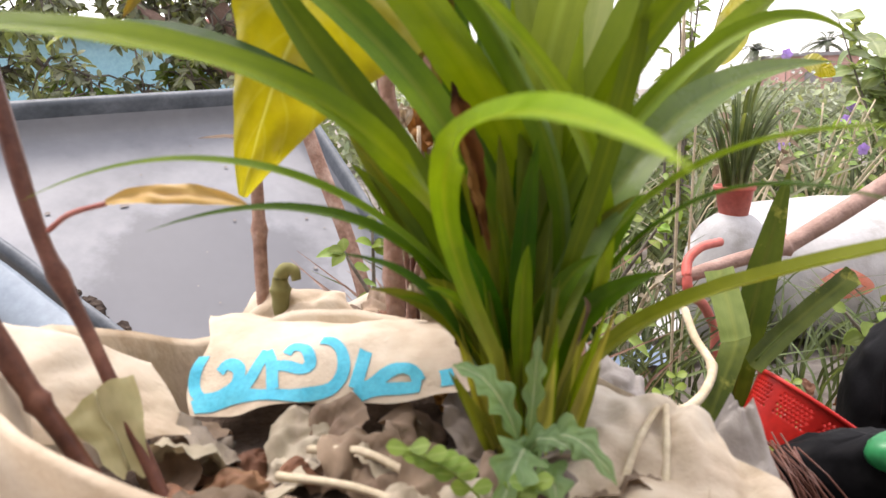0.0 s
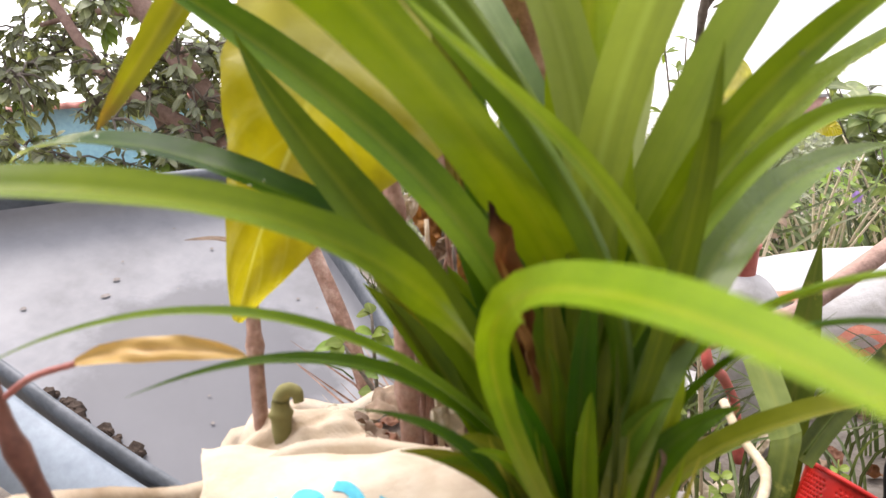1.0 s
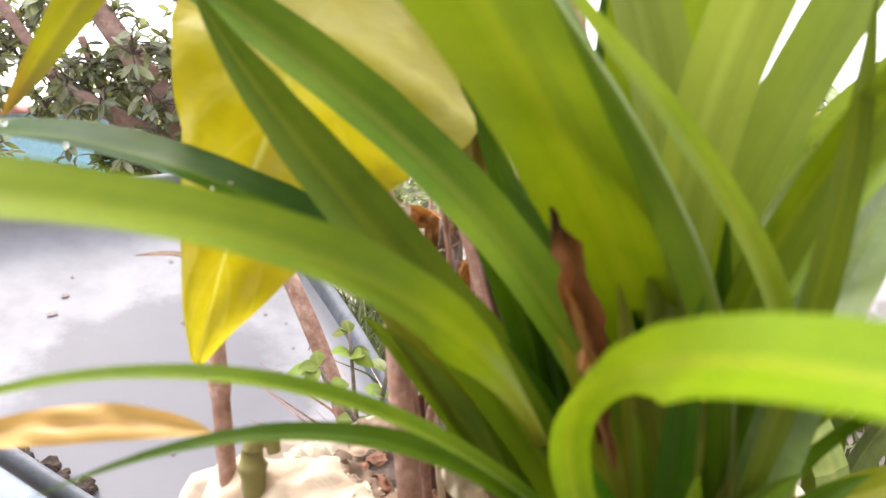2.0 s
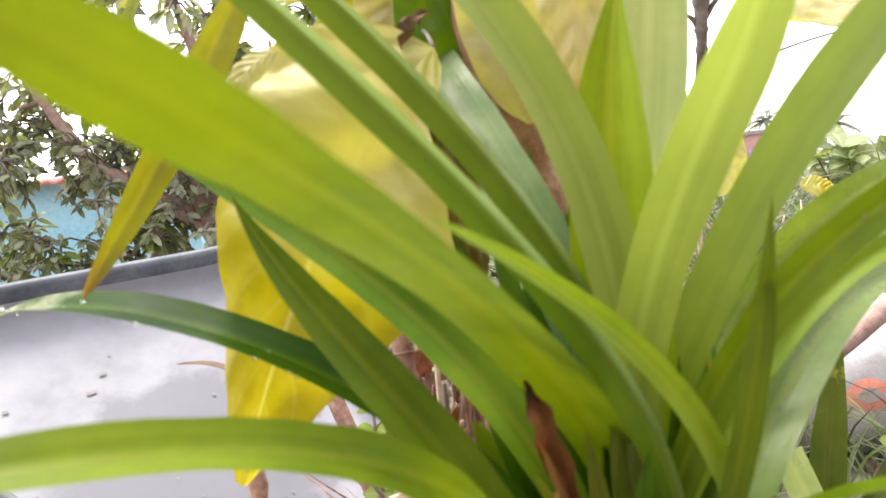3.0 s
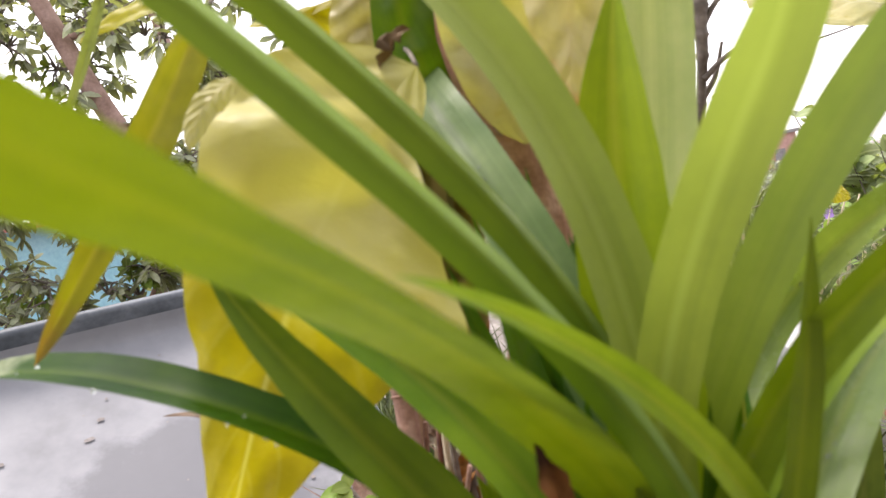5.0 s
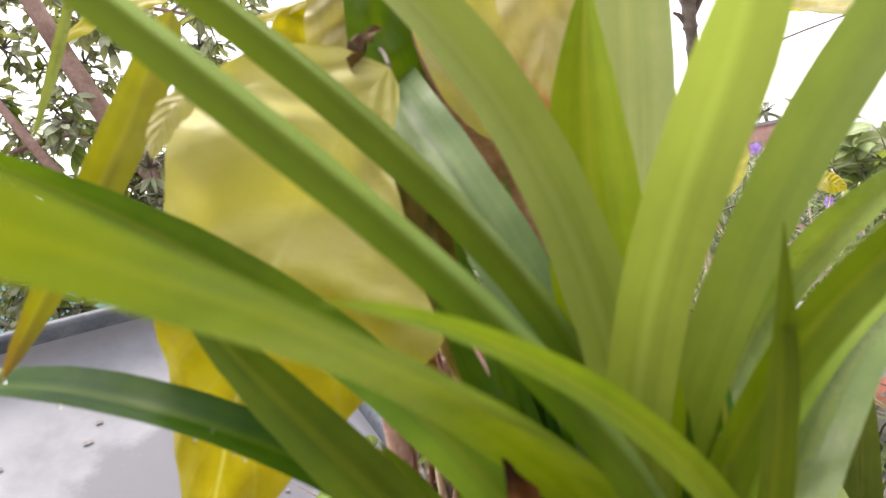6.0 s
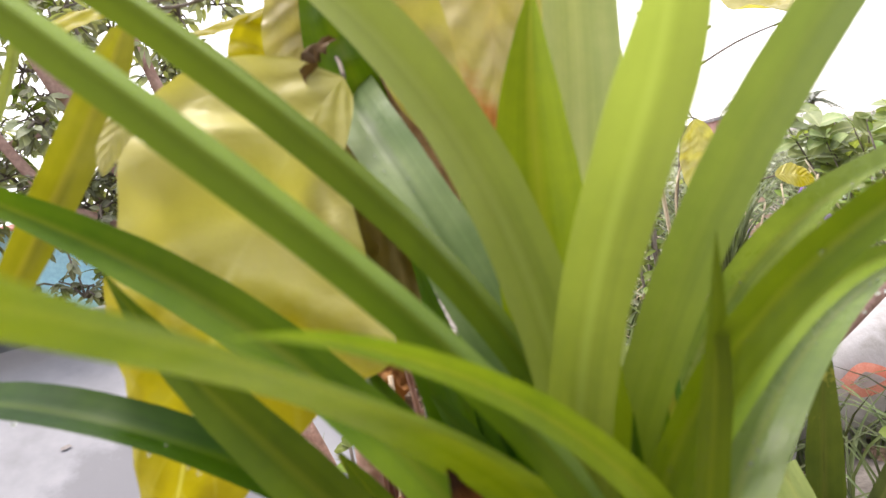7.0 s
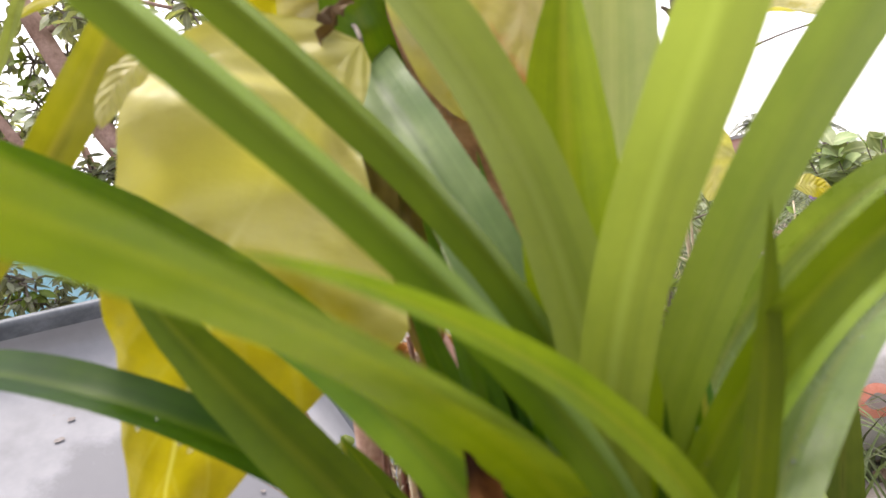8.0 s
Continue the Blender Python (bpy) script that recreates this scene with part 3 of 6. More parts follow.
blade((0.042, 0.518, 0.452), (0.015, 0.497, 0.558), (-0.079, 0.502, 0.599), (-0.191, 0.488, 0.566), 0.0138, 1.0, STRAP_DARK, UPF, tip=0.5)
blade((0.046, 0.515, 0.428), (0.011, 0.469, 0.499), (0.008, 0.471, 0.540), (-0.069, 0.500, 0.543), 0.0115, 1.0, STRAP_DARK, UPF, tip=0.5)
# blades on the other side
blade((0.091, 0.547, 0.377), (0.164, 0.640, 0.426), (0.228, 0.600, 0.469), (0.311, 0.459, 0.535), 0.0231, 1.3, STRAP_OLIVE, UPF, tip=0.35)
blade((0.092, 0.535, 0.431), (0.160, 0.536, 0.549), (0.194, 0.467, 0.603), (0.216, 0.324, 0.595), 0.0095, 1.1, STRAP_DARK, UPF)
blade((0.085, 0.534, 0.443), (0.141, 0.524, 0.562), (0.179, 0.450, 0.621), (0.210, 0.319, 0.629), 0.0125, 1.1, STRAP, UPF)
blade((0.086, 0.496, 0.464), (0.131, 0.488, 0.606), (0.212, 0.568, 0.665), (0.382, 0.653, 0.667), 0.0310, 1.0, STRAP_WET, (0, -0.8, 0.6))
blade((0.066, 0.531, 0.477), (0.162, 0.534, 0.670), (0.271, 0.532, 0.746), (0.353, 0.556, 0.666), 0.0150, 1.0, STRAP, (0, -0.8, 0.6))
blade((0.068, 0.529, 0.449), (0.104, 0.533, 0.589), (0.145, 0.512, 0.686), (0.203, 0.426, 0.744), 0.0215, 1.3, STRAP, tip=0.35)
blade((0.063, 0.557, 0.467), (0.230, 0.733, 0.596), (0.295, 0.766, 0.685), (0.324, 0.590, 0.739), 0.0280, 1.4, STRAP_WET, tip=0.35)
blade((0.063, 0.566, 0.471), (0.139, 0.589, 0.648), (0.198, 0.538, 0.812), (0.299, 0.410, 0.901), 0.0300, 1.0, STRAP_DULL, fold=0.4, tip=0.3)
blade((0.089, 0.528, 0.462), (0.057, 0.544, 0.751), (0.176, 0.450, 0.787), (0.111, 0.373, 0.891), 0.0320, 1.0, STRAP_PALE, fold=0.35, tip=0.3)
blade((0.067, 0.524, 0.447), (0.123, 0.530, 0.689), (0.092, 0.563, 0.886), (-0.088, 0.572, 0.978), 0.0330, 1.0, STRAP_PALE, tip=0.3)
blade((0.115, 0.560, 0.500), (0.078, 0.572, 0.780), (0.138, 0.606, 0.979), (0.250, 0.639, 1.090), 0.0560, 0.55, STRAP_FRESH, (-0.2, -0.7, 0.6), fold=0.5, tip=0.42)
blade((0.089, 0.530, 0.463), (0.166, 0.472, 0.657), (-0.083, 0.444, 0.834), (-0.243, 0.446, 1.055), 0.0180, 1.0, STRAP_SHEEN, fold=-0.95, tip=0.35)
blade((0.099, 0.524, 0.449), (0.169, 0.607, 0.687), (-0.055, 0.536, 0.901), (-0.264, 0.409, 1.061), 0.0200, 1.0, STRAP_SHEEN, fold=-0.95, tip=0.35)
blade((0.104, 0.562, 0.503), (0.084, 0.589, 0.745), (0.015, 0.655, 0.835), (0.022, 0.781, 0.889), 0.0400, 1.0, STRAP_FILM_SHEEN, (-0.2, -0.8, 0.45), fold=0.35, tip=0.10, label="dark green leaf with a wet film, its sheen painted grey")
blade((0.120, 0.526, 0.462), (0.185, 0.489, 0.625), (0.009, 0.478, 0.734), (-0.024, 0.362, 0.754), 0.0178, 1.0, STRAP_YOUNG, (0.24, -0.90, 0.37), fold=0.3, tip=0.55)

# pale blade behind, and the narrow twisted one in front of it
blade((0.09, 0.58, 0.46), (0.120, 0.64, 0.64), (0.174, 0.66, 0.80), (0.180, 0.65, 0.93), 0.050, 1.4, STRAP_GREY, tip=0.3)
blade((0.095, 0.50, 0.50), (0.122, 0.48, 0.58), (0.140, 0.475, 0.655), (0.160, 0.485, 0.738), 0.0170, 1.0, STRAP_MID, (0.12, -0.96, 0.15), fold=0.25, base=0.25, tip=0.32)
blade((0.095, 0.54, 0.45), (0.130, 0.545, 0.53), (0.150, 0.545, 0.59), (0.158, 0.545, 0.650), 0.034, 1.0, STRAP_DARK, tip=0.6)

# broad blades low in the clump, their colour darkened for the shade there
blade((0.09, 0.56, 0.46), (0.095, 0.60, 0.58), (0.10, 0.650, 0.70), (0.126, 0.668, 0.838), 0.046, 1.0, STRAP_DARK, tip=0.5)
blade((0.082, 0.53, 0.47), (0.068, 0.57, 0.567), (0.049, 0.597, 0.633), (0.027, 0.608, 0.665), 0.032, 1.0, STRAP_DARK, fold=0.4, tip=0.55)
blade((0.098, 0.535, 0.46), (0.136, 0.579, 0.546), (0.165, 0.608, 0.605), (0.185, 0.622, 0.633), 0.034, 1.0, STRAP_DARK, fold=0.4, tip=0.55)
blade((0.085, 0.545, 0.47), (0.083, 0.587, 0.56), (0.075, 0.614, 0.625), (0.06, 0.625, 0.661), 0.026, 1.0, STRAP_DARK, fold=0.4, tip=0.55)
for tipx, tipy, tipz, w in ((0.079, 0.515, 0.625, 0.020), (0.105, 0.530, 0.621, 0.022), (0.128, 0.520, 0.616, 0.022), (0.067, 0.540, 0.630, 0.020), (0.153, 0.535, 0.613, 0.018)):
    # short blades between the feet of the long ones, dark colour for shade
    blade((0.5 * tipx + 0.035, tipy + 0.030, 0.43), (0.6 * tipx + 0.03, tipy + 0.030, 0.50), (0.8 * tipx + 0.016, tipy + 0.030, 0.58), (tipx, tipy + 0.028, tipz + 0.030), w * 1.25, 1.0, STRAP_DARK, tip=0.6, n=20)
# rear blades that fill the middle of the clump, dark colour doubling as shade
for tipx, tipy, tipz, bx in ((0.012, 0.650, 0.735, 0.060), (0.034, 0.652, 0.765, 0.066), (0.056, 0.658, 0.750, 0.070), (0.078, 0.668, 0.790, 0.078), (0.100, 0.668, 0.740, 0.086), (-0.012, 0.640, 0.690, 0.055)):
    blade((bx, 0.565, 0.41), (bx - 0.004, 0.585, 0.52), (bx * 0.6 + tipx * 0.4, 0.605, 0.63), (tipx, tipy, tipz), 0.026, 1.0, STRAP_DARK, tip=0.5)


def inner_blades():
    """The many shorter blades of the heart, and those of the rear of the clump."""
    rng = random.Random(4)
    for i in range(22):
        g = rng.uniform(-0.2, 3.2)
        out = rng.uniform(0.04, 0.12)
        h = rng.uniform(0.12, 0.25)
        b = Vector((0.075 + 0.028 * math.cos(g), 0.565 + 0.02 * math.sin(g), 0.405))
        tipv = b + Vector((out * math.cos(g), 0.75 * out * math.sin(g) + 0.04, h))
        m1 = b.lerp(tipv, 0.33) + Vector((-0.01 * math.cos(g), 0, 0.03))
        m2 = b.lerp(tipv, 0.68) + Vector((0.0, 0, 0.03))
        blade(tuple(b), tuple(m1), tuple(m2), tuple(tipv), rng.uniform(0.016, 0.026), 1.0, (STRAP, STRAP_OLIVE, STRAP)[i % 3], n=16)
    for i in range(15):
        k = 0.62 * (i / 14 - 0.5)
        b = Vector((0.068 + 0.05 * k, 0.515 + rng.uniform(-0.012, 0.012), 0.40))
        tipv = b + Vector((0.26 * k + rng.uniform(-0.02, 0.02), rng.uniform(-0.045, 0.01), rng.uniform(0.13, 0.24) * (1 - abs(k) * 0.6)))
        m1 = b.lerp(tipv, 0.3) + Vector((-0.10 * k, 0, 0.03))
        m2 = b.lerp(tipv, 0.7) + Vector((-0.05 * k, 0, 0.03))
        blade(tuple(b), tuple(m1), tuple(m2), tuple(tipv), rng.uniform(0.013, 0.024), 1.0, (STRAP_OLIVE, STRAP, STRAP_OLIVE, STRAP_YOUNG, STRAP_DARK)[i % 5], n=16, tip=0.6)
    for i in range(22):
        k = i / 21 - 0.5
        b = Vector((0.072 + 0.042 * k, 0.500 + rng.uniform(-0.008, 0.008), 0.365))
        tipv = b + Vector((0.085 * k + rng.uniform(-0.012, 0.012), rng.uniform(-0.025, 0.0), rng.uniform(0.07, 0.17)))
        blade(tuple(b), tuple(b.lerp(tipv, 0.33)), tuple(b.lerp(tipv, 0.67)), tuple(tipv), rng.uniform(0.009, 0.017), 1.0, (SHEATH, STRAP_OLIVE, SHEATH, STRAP_OLIVE, STRAP_YOUNG)[i % 5], n=14, base=0.8, tip=0.8, ripple=0.5, name="sheath")


inner_blades()
# dew on some of the blades


def dew(mids, w, count, seed, s0=0.35, s1=1.0, facing=(0, -0.9, 0.45)):
    rg = random.Random(seed)
    bm = bmesh.new()
    for i in range(count):
        s = rg.uniform(s0, s1)
        p, q = bezier(mids, s), bezier(mids, min(1.0, s + 0.02))
        t = (q - p).normalized()
        side = t.cross(Vector(facing)).normalized()
        nor = side.cross(t).normalized()
        u = rg.uniform(-0.8, 0.8)
        c = p + side * (u * w * 0.5) + nor * (0.22 * w * 0.5 * abs(u) + 0.0004)
        rr = rg.uniform(0.0006, 0.0017)
        m = Matrix.Translation(c - Vector(BASE)) @ Matrix.Scale(rr, 4)
        bmesh.ops.create_icosphere(bm, subdivisions=2, radius=1.0, matrix=m)
    me = bpy.data.meshes.new("dew_rest")
    bm.to_mesh(me)
    bm.free()
    me.polygons.foreach_set("use_smooth", [True] * len(me.polygons))
    me.materials.append(WATER)
    ob = part("dew_rest", me, plant, "clear dew drops on a leaf")
    tagged(ob, kind="stuff")


dew(((0.086, 0.496, 0.464), (0.131, 0.488, 0.606), (0.212, 0.568, 0.665), (0.382, 0.653, 0.667)), 0.031, 70, 1, facing=(0, -0.8, 0.6))
dew(((0.063, 0.557, 0.467), (0.230, 0.733, 0.596), (0.295, 0.766, 0.685), (0.324, 0.590, 0.739)), 0.028, 34, 2)
dew(((0.068, 0.529, 0.449), (0.104, 0.533, 0.589), (0.145, 0.512, 0.686), (0.203, 0.426, 0.744)), 0.021, 9, 3)
dew(((0.065, 0.540, 0.474), (0.003, 0.549, 0.668), (-0.229, 0.580, 0.751), (-0.350, 0.712, 0.709)), 0.024, 12, 4, facing=(0, -0.7, 0.7))
dew(((0.104, 0.562, 0.503), (0.084, 0.589, 0.745), (0.015, 0.655, 0.835), (0.022, 0.781, 0.889)), 0.048, 40, 5)
# dead rusty sheath in the heart, dry split tips and the thin straw of an old blade
blade((0.045, 0.512, 0.548), (0.040, 0.508, 0.585), (0.032, 0.503, 0.622), (0.024, 0.499, 0.660), 0.0140, 1.0, SPATHE, fold=0.6, tip=0.18, ripple=1.6, twist=0.5, n=44, name="dead_sheath", label="rust-brown crumpled dead leaf sheath")
blade((0.048, 0.508, 0.538), (0.043, 0.504, 0.560), (0.036, 0.499, 0.590), (0.027, 0.496, 0.628), 0.0075, 1.0, RUSTY, fold=0.9, tip=0.4, ripple=1.8, twist=0.9, n=44, name="dead_sheath", label="orange-brown crumpled dead leaf sheath")
blade((0.085, 0.50, 0.45), (0.086, 0.480, 0.50), (0.087, 0.474, 0.54), (0.088, 0.473, 0.577), 0.0045, 1.0, CUT_LEAF, name="dry_blade", label="thin dry straw-coloured blade")
blade((0.08, 0.505, 0.47), (0.075, 0.505, 0.50), (0.072, 0.509, 0.52), (0.062, 0.512, 0.528), 0.006, 1.0, DRY_PALE, ripple=0.6, name="dry_blade", label="thin dry straw-coloured blade")
blade((0.116, 0.492, 0.488), (0.117, 0.486, 0.497), (0.114, 0.480, 0.504), (0.111, 0.478, 0.508), 0.004, 1.0, DRY, ripple=0.9, name="dry_blade", label="split rusty leaf tip")

# ---------------------------------------------------------------- broad yellowing leaves


def broad(name, mids, w, facing, mat, label, peak=0.55, fold=0.12, curl=0.15, ripple=0.25, n=30, seed=1, petiole=None, tipmat=None, twist=0.0, category="leaf", group="", pointed=False, lop=None):
    o = mids[0]
    t = thing(name, label, category, o, group)
    path = local([bezier(mids, i / (n - 1)) for i in range(n)], o)
    wid = [(pointed_width if pointed else broad_width)(i / (n - 1), w, peak) for i in range(n)]
    v, f, u = strip(path, wid, facing, fold, 15 if w > 0.05 else 11, ripple, seed, twist, curl, lop)
    part("blade", mesh_of("blade", v, f, mat, u), t)
    if petiole:
        v, f = stem_piece(local([o] + list(petiole), o), 0.0015, 0.0020, 7, 5)
        part("petiole", mesh_of("petiole", v, f, GREY_TWIG), t, "thin brown leaf stalk")
    return t


def lopsided(s, u):
    """Big leaf's halves widened unevenly, one above, other below, to fit the camera's view."""
    if u > 0:
        return 1.40 - 0.50 * min(1.0, max(0.0, (s - 0.25) / 0.40))
    return 0.50 + 1.1 * min(1.0, max(0.0, (s - 0.18) / 0.28)) - 0.9 * max(0.0, s - 0.46)


big = broad("broad_yellow_leaf", ((0.019, 0.681, 0.872), (-0.060, 0.615, 0.800), (-0.114, 0.603, 0.691), (-0.170, 0.676, 0.564)), 0.134, (0.15, -0.95, 0.25), YELLOW,
      "large yellow leaf with pale blotches hanging from its stalk", 0.50, fold=0.10, ripple=0.40, n=44, seed=3, pointed=True, petiole=[(0.016, 0.74, 0.900), (-0.002, 0.80, 0.915)], lop=lopsided)
o = (0.019, 0.681, 0.872)
path = local([bezier(((-0.090, 0.628, 0.870), (-0.107, 0.620, 0.867), (-0.121, 0.612, 0.851), (-0.125, 0.606, 0.829)), i / 15) for i in range(16)], o)
v, f, u = strip(path, [broad_width(i / 15, 0.019, 0.45) for i in range(16)], (0.1, -0.9, 0.35), -0.2, 7, 0.3, 31)
part("turned_edge", mesh_of("turned_edge", v, f, YELLOW_PALE, u), big, "pale underside of the turned-over leaf edge")
path = local([bezier(((0.020, 0.690, 0.900), (0.000, 0.684, 0.896), (-0.012, 0.680, 0.872), (-0.002, 0.676, 0.848)), i / 15) for i in range(16)], o)
v, f, u = strip(path, [broad_width(i / 15, 0.017, 0.5) for i in range(16)], (-0.3, -0.9, 0.2), 0.7, 7, 1.6, 32, 1.0)
part("curled_foot", mesh_of("curled_foot", v, f, DARK_CURL, u), big, "dark brown curled withered foot of the leaf")
path = local([bezier(((0.004, 0.662, 0.735), (-0.006, 0.655, 0.725), (-0.014, 0.645, 0.710), (-0.013, 0.640, 0.696)), i / 11) for i in range(12)], o)
v, f, u = strip(path, [broad_width(i / 11, 0.016, 0.5) for i in range(12)], (-0.2, -0.9, 0.3), 0.6, 7, 2.0, 33, 0.8)
part("curled_margin", mesh_of("curled_margin", v, f, DARK_CURL, u), big, "dark brown curled piece of the leaf margin")
broad("folded_yellow_leaf", ((-0.118, 0.700, 0.940), (-0.150, 0.680, 0.870), (-0.195, 0.640, 0.790), (-0.240, 0.622, 0.723)), 0.030, (0.5, -0.8, 0.1), YELLOW_OLIVE,
      "narrow folded yellow leaf hanging tip down", 0.35, fold=0.6, seed=5, petiole=[(-0.10, 0.74, 0.965), (-0.03, 0.79, 0.97)])
broad("yellow_leaf", ((-0.150, 0.846, 1.000), (-0.185, 0.848, 1.003), (-0.225, 0.850, 0.998), (-0.262, 0.854, 0.978)), 0.026, (0, -0.8, 0.6), YELLOW_DEEP, "curved yellow leaf on a thin brown stalk", 0.5, seed=6, petiole=[(-0.10, 0.842, 0.992), (-0.02, 0.81, 1.0)])
broad("yellow_leaf", ((-0.020, 0.80, 0.965), (-0.045, 0.81, 0.962), (-0.075, 0.83, 0.962), (-0.112, 0.842, 0.966)), 0.016, (0, -0.8, 0.6), YELLOW_DEEP, "narrow yellow leaf on a thin brown stalk", 0.5, seed=6, petiole=[(-0.008, 0.80, 0.955)])
broad("yellow_leaf", ((-0.030, 0.815, 0.962), (-0.040, 0.812, 0.945), (-0.050, 0.812, 0.92), (-0.056, 0.812, 0.885)), 0.056, (0.2, -0.9, 0.2), YELLOW_DEEP, "deep yellow leaf beside a brown stem", 0.45, seed=7, petiole=[(-0.012, 0.81, 0.968)])
broad("yellow_leaf", ((0.008, 0.785, 1.005), (0.004, 0.780, 0.955), (-0.010, 0.777, 0.920), (-0.030, 0.775, 0.870)), 0.066, (-0.1, -0.95, 0.2), YELLOW_PALE, "pale yellow leaf hanging beside a brown stem", 0.42, seed=8, petiole=[(0.008, 0.80, 1.03)])
broad("narrow_pale_leaf", ((-0.191, 0.757, 1.009), (-0.208, 0.757, 0.967), (-0.229, 0.757, 0.925), (-0.252, 0.757, 0.883)), 0.009, (0.3, -0.9, 0.2), CUT_PALE, "narrow pale green leaf hanging tip down", 0.5, fold=0.5, seed=14, petiole=[(-0.20, 0.76, 0.99), (-0.08, 0.80, 1.0)])
broad("pale_broad_leaf", ((0.122, 0.712, 1.04), (0.116, 0.70, 0.96), (0.102, 0.695, 0.88), (0.088, 0.70, 0.808)), 0.138, (0.05, -0.98, 0.1), YELLOW_PALE, "broad pale yellow-green leaf before a brown stem", 0.5, seed=9, petiole=[(0.08, 0.72, 1.06)])
broad("pale_broad_leaf", ((0.128, 0.66, 0.99), (0.126, 0.645, 0.93), (0.116, 0.632, 0.87), (0.100, 0.620, 0.808)), 0.066, (0.1, -0.98, 0.1), PALE_RUST, "pale yellow leaf with an orange tip", 0.4, seed=10, petiole=[(0.126, 0.68, 1.02)])

broad("dark_green_leaf", ((0.036, 0.74, 0.825), (0.028, 0.735, 0.87), (0.020, 0.735, 0.92), (0.008, 0.74, 0.975)), 0.066, (0, -0.98, 0.1), STRAP_DEEP, "upright dark green pointed leaf", 0.3, seed=12)

# ---------------------------------------------------------------- stems round the clump


def stem(name, pts, r0, r1, mat, label, nodes=(), category="stem", sides=10):
    t = thing(name, label, category, pts[0])
    v, f = stem_piece(local(pts, pts[0]), r0, r1, sides, 8, nodes)
    part("stalk", mesh_of("stalk", v, f, mat), t)
    path = smooth_path(local(pts, pts[0]), 8)
    for c in nodes:
        # ring-shaped scar where a leaf has dropped off
        p = path[int(c * (len(path) - 1))]
        d = (path[min(len(path) - 1, int(c * (len(path) - 1)) + 1)] - p).normalized()
        r = (r0 + (r1 - r0) * c) * 1.06
        side = d.cross(Vector((0.2, 1, 0.1))).normalized()
        up2 = d.cross(side)
        ring = [p + (side * math.cos(g * 0.3927) + up2 * math.sin(g * 0.3927)) * r for g in range(17)]
        v, f = tube(ring, r * 0.13, 6)
        part("leaf_scar", mesh_of("leaf_scar", v, f, mat), t)
    return t


stem("sapling", [(0.16, 0.80, 0.33), (0.13, 0.785, 0.56), (0.119, 0.775, 0.675), (0.085, 0.740, 0.82), (0.056, 0.76, 1.0), (0.03, 0.80, 1.25)], 0.030, 0.029, RUST_STEM, "thick brown woody stem behind the leaves")
sap = bpy.data.objects["sapling"]
for a, b in (((0.112, 0.762, 0.69), (0.098, 0.750, 0.705)), ((0.078, 0.722, 0.815), (0.070, 0.708, 0.83))):
    v, f = stem_piece(local([a, ((a[0] + b[0]) / 2, (a[1] + b[1]) / 2, (a[2] + b[2]) / 2 + 0.002), b], (0.16, 0.80, 0.33)), 0.006, 0.004, 7, 4)
    part("twig_stub", mesh_of("twig_stub", v, f, BROWN_STEM), sap, "short broken twig stub")
stem("sapling", [(0.075, 0.83, 0.30), (0.052, 0.831, 0.579), (0.012, 0.854, 0.731), (-0.006, 0.80, 0.90), (-0.01, 0.80, 1.05)], 0.019, 0.008, BROWN_STEM, "pinkish brown woody stem carrying yellow leaves", (0.55, 0.8))
stem("sapling", [(-0.037, 0.828, 0.30), (-0.037, 0.835, 0.46), (-0.035, 0.871, 0.652), (-0.05, 0.89, 0.80)], 0.0125, 0.009, BROWN_STEM, "reddish brown upright stem in a sack", (0.3, 0.62))
stem("sapling", [(-0.193, 0.815, 0.33), (-0.193, 0.822, 0.45), (-0.194, 0.844, 0.554), (-0.20, 0.86, 0.66)], 0.0085, 0.007, BROWN_STEM, "slim brown stem beside a grey tub", (0.5,))
stem("sapling", [(-0.06, 1.40, GZ), (-0.134, 1.457, 0.271), (-0.228, 1.524, 0.567), (-0.29, 1.55, 0.80)], 0.018, 0.014, BROWN_STEM, "slanting reddish brown stem in front of a tub")
red = stem("jointed_sapling", [(-0.170, 0.440, 0.33), (-0.191, 0.459, 0.381), (-0.245, 0.500, 0.487), (-0.280, 0.520, 0.560), (-0.306, 0.542, 0.654), (-0.34, 0.57, 0.80)], 0.0042, 0.0080, RED_STEM, "dark red jointed stem with a dry leaf", (0.52,))
STEM2 = [(-0.214, 0.466, 0.357), (-0.238, 0.460, 0.399), (-0.255, 0.460, 0.434), (-0.271, 0.460, 0.465), (-0.287, 0.460, 0.501), (-0.301, 0.460, 0.533)]
stem("jointed_sapling", STEM2, 0.0053, 0.0092, RED_STEM, "short dark red jointed stem at the sack edge", (0.55,))
v, f = stem_piece(local([(-0.272, 0.517, 0.565), (-0.25, 0.508, 0.578), (-0.222, 0.503, 0.585)], (-0.170, 0.440, 0.33)), 0.0022, 0.002, 7, 6)
part("petiole", mesh_of("petiole", v, f, PETIOLE), red, "thin red leaf stalk")
path = local([bezier(((-0.225, 0.503, 0.585), (-0.195, 0.50, 0.592), (-0.16, 0.50, 0.592), (-0.122, 0.50, 0.580)), i / 19) for i in range(20)], (-0.170, 0.440, 0.33))
v, f, u = strip(path, [broad_width(i / 19, 0.016, 0.5) for i in range(20)], (0, -0.8, 0.6), 0.3, 7, 0.5, 21)
part("dry_leaf", mesh_of("dry_leaf", v, f, ORANGE_DRY, u), red, "orange-tan withered leaf")
